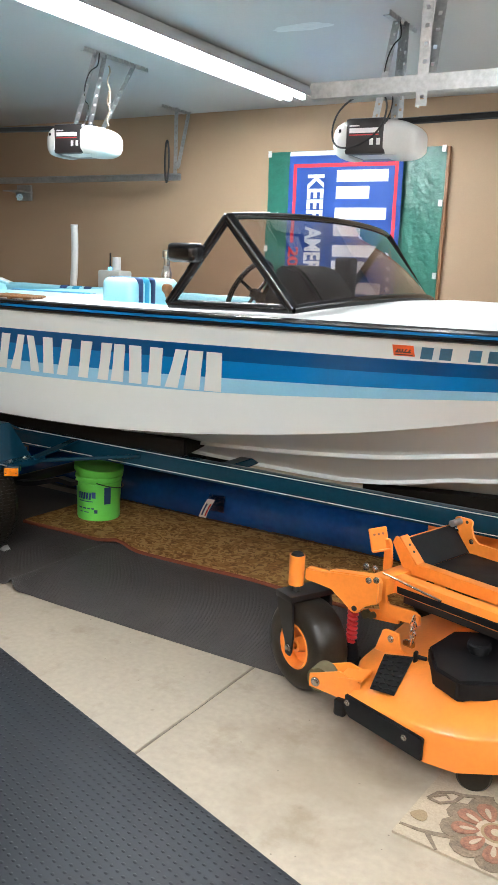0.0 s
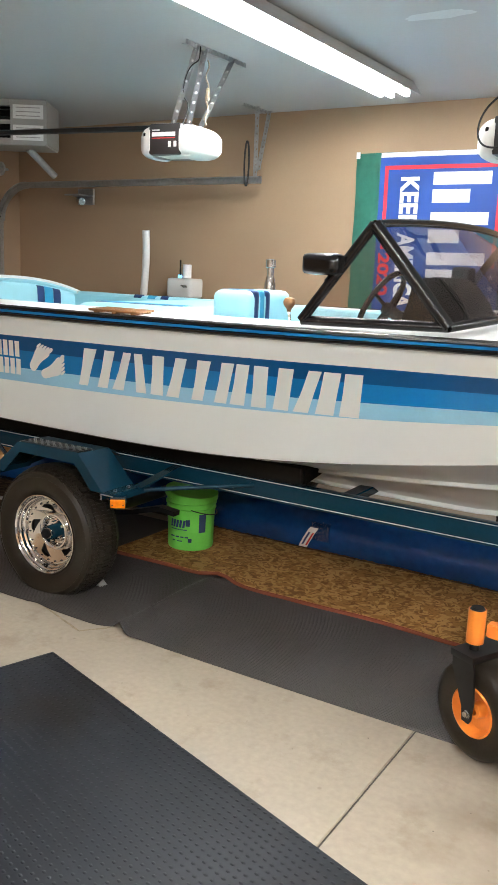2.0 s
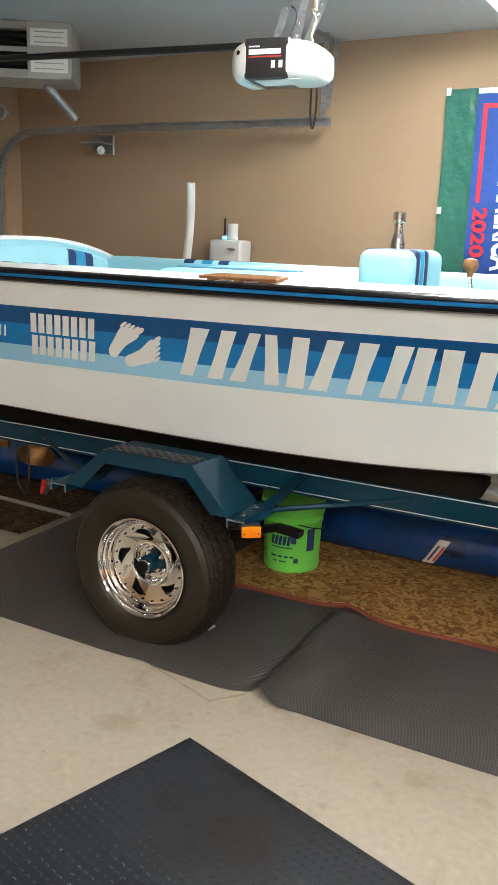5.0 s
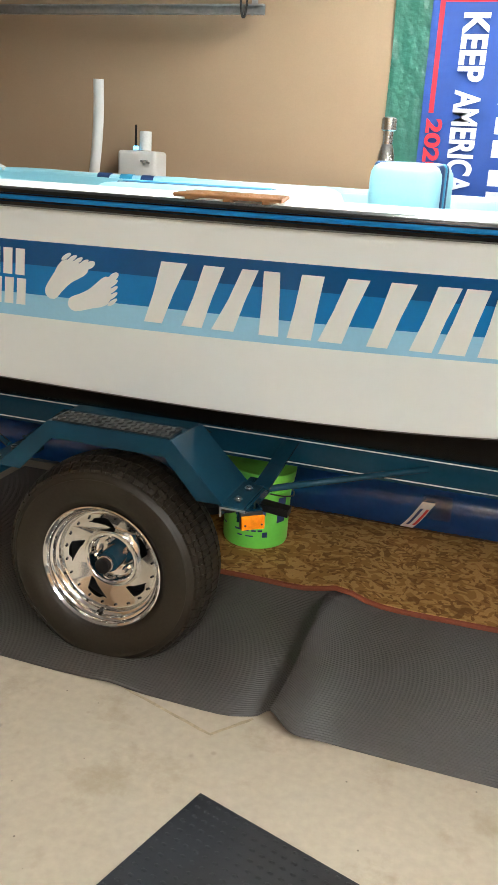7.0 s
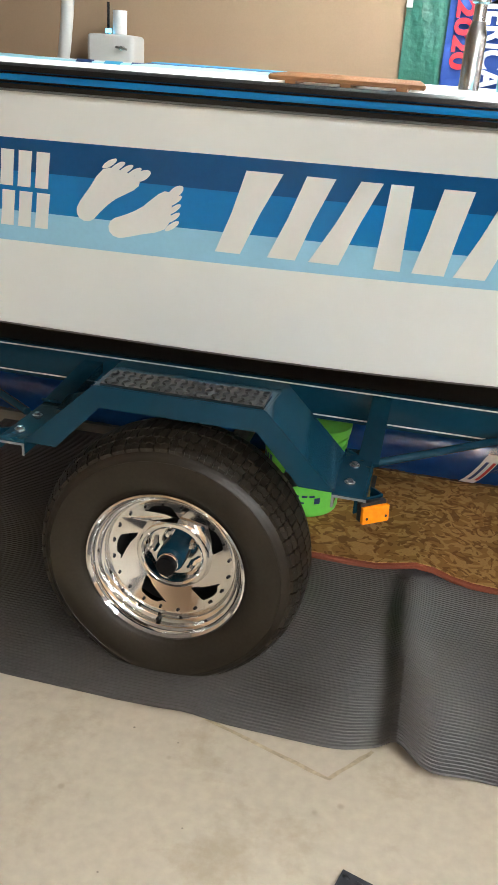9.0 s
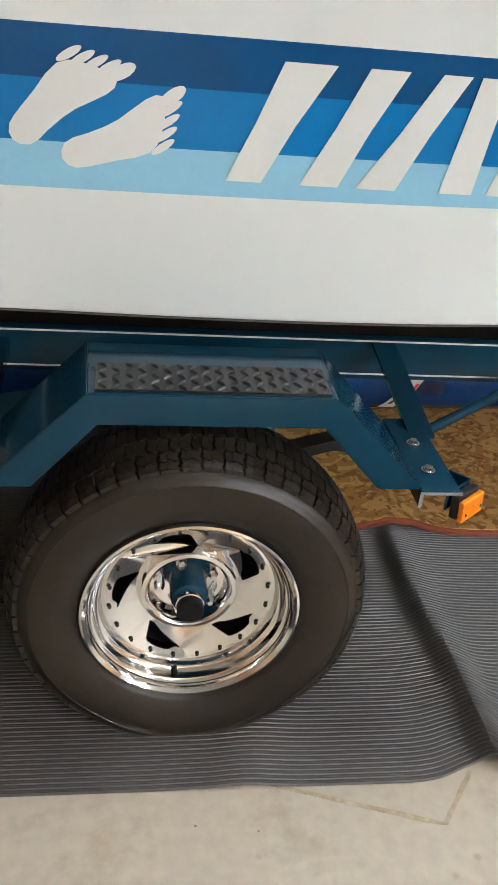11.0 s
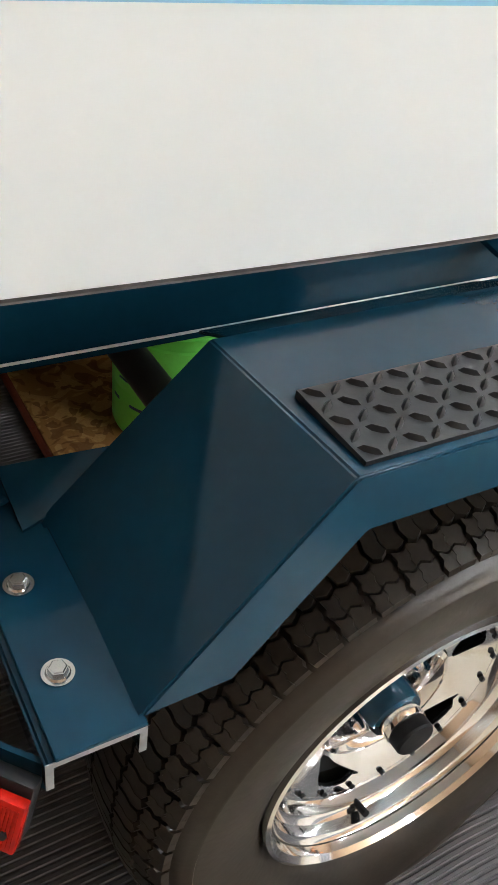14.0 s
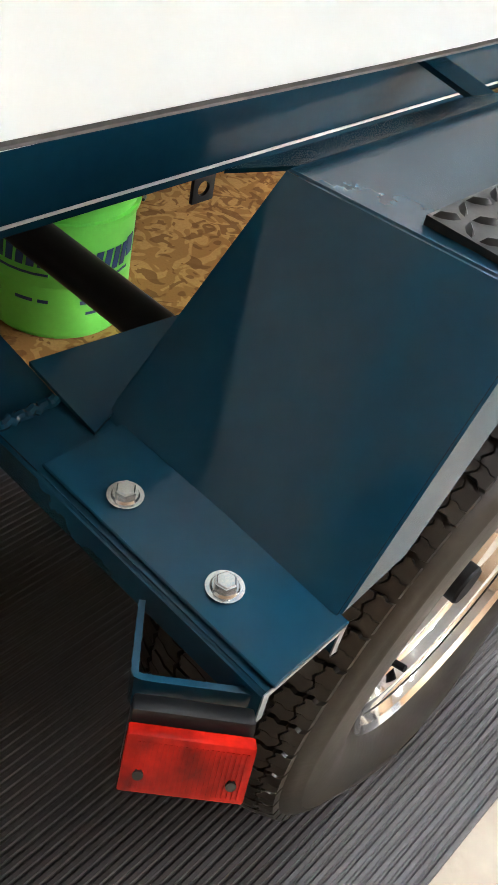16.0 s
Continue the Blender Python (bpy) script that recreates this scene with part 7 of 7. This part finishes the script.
    # brown discs put the shade of the pedal's holes into colour
    for k in (-1, 0, 1):
        bm = bmesh.new()
        q = P(-0.098, 0.045, 0.606) + PR @ Vector((0.018 * k, 0, 0.020))
        rod(bm, q - PR @ Vector((0, 0.0046, 0)), q - PR @ Vector((0, 0.0062, 0)), 0.0048, 12)
        part("pedal_hole", bm, "rust_motif", pd)
    bm = bmesh.new()
    rod(bm, P(-0.008, -0.03, 0.508), P(0.272, -0.05, 0.492), 0.0042, 10)
    part("link_rod", bm, "zinc", e, "bright steel link rod")
    bm = bmesh.new()
    for a, z in ((-0.10, 0.505), (-0.055, 0.508), (0.0, 0.44)):
        bolt(bm, P(a, -0.020, z), -Vv, 0.009)
    part("bolt", bm, "zinc", e)
    # hanger bracket and chain
    bm = bmesh.new()
    pts = [(-0.025, 0.468), (-0.012, 0.480), (0.012, 0.476), (0.032, 0.412), (0.045, 0.402), (0.165, 0.412), (0.185, 0.402), (0.187, 0.366), (0.03, 0.350), (0.006, 0.358)]
    slab(bm, [P(a, -0.050, z) for a, z in pts], Vv * 0.012)
    part("hanger_bracket", bm, "orange", e)
    bm = bmesh.new()
    bolt(bm, P(-0.008, -0.051, 0.448), -Vv, 0.009)
    part("bolt", bm, "zinc", e)
    for k in range(5):
        bm = bmesh.new()
        c = P(0.170, -0.058, 0.388 - 0.021 * k)
        d = U if k % 2 else Vv
        hose(bm, [c + d * 0.0105 * math.cos(t) + Z * 0.0165 * math.sin(t) for t in [2 * math.pi * i / 14 for i in range(14)]], 0.0042, 6, True)
        part("chain_link", bm, "chrome", e)
    blk("chain_clevis", 0.155, -0.055, 0.286, 0.045, 0.022, 0.022, "zinc")
    # spring
    bm = bmesh.new()
    hose(bm, [Vector((-1.235, 2.85, 0.345 - 0.155 * t)) + Vector((0.015 * math.cos(50 * t), 0.015 * math.sin(50 * t), 0)) for t in [i / 100 for i in range(101)]], 0.0085, 8)
    rod(bm, (-1.235, 2.85, 0.345), (-1.235, 2.85, 0.19), 0.012, 12)
    part("spring", bm, "red_spring", e, "red coil spring")
    bm = bmesh.new()
    rod(bm, (-1.232, 2.85, 0.19), (-1.228, 2.85, 0.12), 0.020, 14, 0.030)
    box(bm, (-1.225, 2.85, 0.105), (0.06, 0.06, 0.03), bevel=0.004)
    part("spring_boot", bm, "black_rubber", e)
    # deck shell
    low = [(-1.13, 2.70), (-1.045, 2.42), (-0.985, 2.392), (-0.745, 2.366), (-0.64, 2.368), (-0.52, 2.440), (-0.30, 2.470), (0.05, 2.36), (0.30, 2.55), (0.45, 3.10), (0.30, 3.55), (-0.60, 3.85), (-0.95, 3.55), (-1.12, 3.10)]
    cen = Vector((-0.38, 3.02))
    rows = []
    for f, z, in ((1.0, 0.085), (1.0, 0.195), (0.985, 0.212), (0.80, 0.265), (0.66, 0.300), (0.62, 0.305)):
        rows.append([Vector((cen.x + (x - cen.x) * f, cen.y + (y - cen.y) * f, 0.140 if z < 0.1 and x < -0.76 else z)) for x, y in low + low[:1]])
    bm = bmesh.new()
    VV = strip(bm, rows)
    bm.faces.new(VV[-1][:-1])
    bmesh.ops.remove_doubles(bm, verts=bm.verts, dist=0.0005)
    thick(bm, 0.004)
    part("deck_shell", bm, "orange", e, "orange stamped mower deck", sharp=62)
    bm = bmesh.new()
    a, b = Vector((-1.048, 2.408, 0.184)), Vector((-0.745, 2.352, 0.140))
    d = (b - a).normalized()
    w = Vector((d.y, -d.x, 0))
    slab(bm, [a + Z * 0.034, b + Z * 0.040, b - Z * 0.040, a + d * 0.02 - Z * 0.042, a - Z * 0.02], w * 0.016)
    bmesh.ops.bevel(bm, geom=list(bm.edges), offset=0.004, segments=2, affect="EDGES")
    part("deck_bumper", bm, "black_rubber", e, "black side bumper")
    for t in (0.04, 0.78):
        bm = bmesh.new()
        bolt(bm, a.lerp(b, t) + w * 0.014 + Z * 0.008, w, 0.006)
        part("bolt", bm, "zinc", e)
    # step pad on the deck
    q = [Vector((-1.005, 2.622, 0.278)), Vector((-0.905, 2.650, 0.284)), Vector((-0.886, 2.425, 0.243)), Vector((-0.972, 2.425, 0.243))]
    bm = bmesh.new()
    slab(bm, [p + Z * 0.006 for p in q], Z * 0.006)
    pad_ = part("step_pad", bm, "black_rubber", e, "black textured step pad")
    for i in range(4):
        for j in range(8):
            bm = bmesh.new()
            s, t = (i + 0.5) / 4, (j + 0.5) / 8
            c = q[0].lerp(q[1], s).lerp(q[3].lerp(q[2], s), t) + Z * 0.012
            box(bm, c, (0.019, 0.010, 0.007), rotz(35 if (i + j) % 2 else -35), bevel=0.002)
            part("pad_stud", bm, "black_rubber", pad_)
    # front roller
    for s in (0, 1):
        bm = bmesh.new()
        o = Vector((0.0, 0.085 * s, 0))
        slab(bm, [Vector((-1.215, 2.45, 0.175)) + o, Vector((-1.215, 2.45, 0.222)) + o, Vector((-1.10, 2.45, 0.262)) + o, Vector((-1.02, 2.45, 0.240)) + o, Vector((-1.02, 2.45, 0.150)) + o, Vector((-1.11, 2.45, 0.165)) + o], (0, 0.007, 0))
        part("roller_bracket", bm, "orange", e)
    bm = bmesh.new()
    box(bm, (-1.06, 2.495, 0.245), (0.09, 0.095, 0.008), Euler((0, radians(-10), 0)))
    part("roller_bracket", bm, "orange", e)
    bm = bmesh.new()
    rod(bm, (-1.185, 2.462, 0.20), (-1.185, 2.532, 0.20), 0.046, 24)
    part("deck_roller", bm, "olive_plastic", e, "olive plastic anti-scalp roller")
    bm = bmesh.new()
    bolt(bm, (-1.19, 2.448, 0.198), (0, -1, 0), 0.010)
    part("bolt", bm, "zinc", e)
    bm = bmesh.new()
    box(bm, (-1.085, 2.45, 0.135), (0.045, 0.04, 0.065), bevel=0.008)
    part("deck_stop", bm, "black_rubber", e)
    # belt cover
    o8 = [(-0.865, 2.68), (-0.835, 2.86), (-0.72, 2.93), (-0.56, 2.90), (-0.48, 2.74), (-0.55, 2.56), (-0.69, 2.475), (-0.79, 2.53)]
    bm = bmesh.new()
    slab(bm, [(x, y, 0.265) for x, y in o8], (0, 0, 0.075))
    bmesh.ops.bevel(bm, geom=list(bm.edges), offset=0.010, segments=2, affect="EDGES")
    cv = part("belt_cover", bm, "black_rubber", e, "black plastic belt cover")
    bm = bmesh.new()
    lathe(bm, (-0.70, 2.735, 0.338), (0, 0, 1), [(0.0, 0.040), (0.036, 0.040), (0.042, 0.034), (0.042, 0.018), (0.034, 0.016), (0.034, 0.0)], 28)
    part("cover_knob", bm, "black_rubber", cv)
    bm = bmesh.new()
    box(bm, (-0.880, 2.655, 0.298), (0.045, 0.012, 0.014), bevel=0.003)
    box(bm, (-0.900, 2.655, 0.292), (0.014, 0.022, 0.050), bevel=0.004)
    part("cover_latch", bm, "black_rubber", cv)
    # anti-scalp wheel and rear wheels that carry it
    bm = bmesh.new()
    lathe(bm, (-0.60, 2.44, 0.060), (0.25, -0.97, 0), [(0.0, 0.02), (0.05, 0.02), (0.058, 0.01), (0.058, -0.03), (0.05, -0.04), (0.0, -0.04)], 32)
    part("gauge_wheel", bm, "tyre", e)
    for b in (0.0, 0.92):
        c = P(1.30, b, 0.26)
        bm = bmesh.new()
        lathe(bm, c, -Vv, [(0.0, 0.06), (0.12, 0.06), (0.14, 0.12), (0.20, 0.13), (0.24, 0.11), (0.26, 0.06), (0.26, -0.06), (0.24, -0.11), (0.14, -0.12), (0.0, -0.06)], 48)
        part("drive_wheel", bm, "tyre", e)
    blk("axle_frame", 1.28, 0.46, 0.30, 0.10, 0.80, 0.10, "black_paint")


mower()
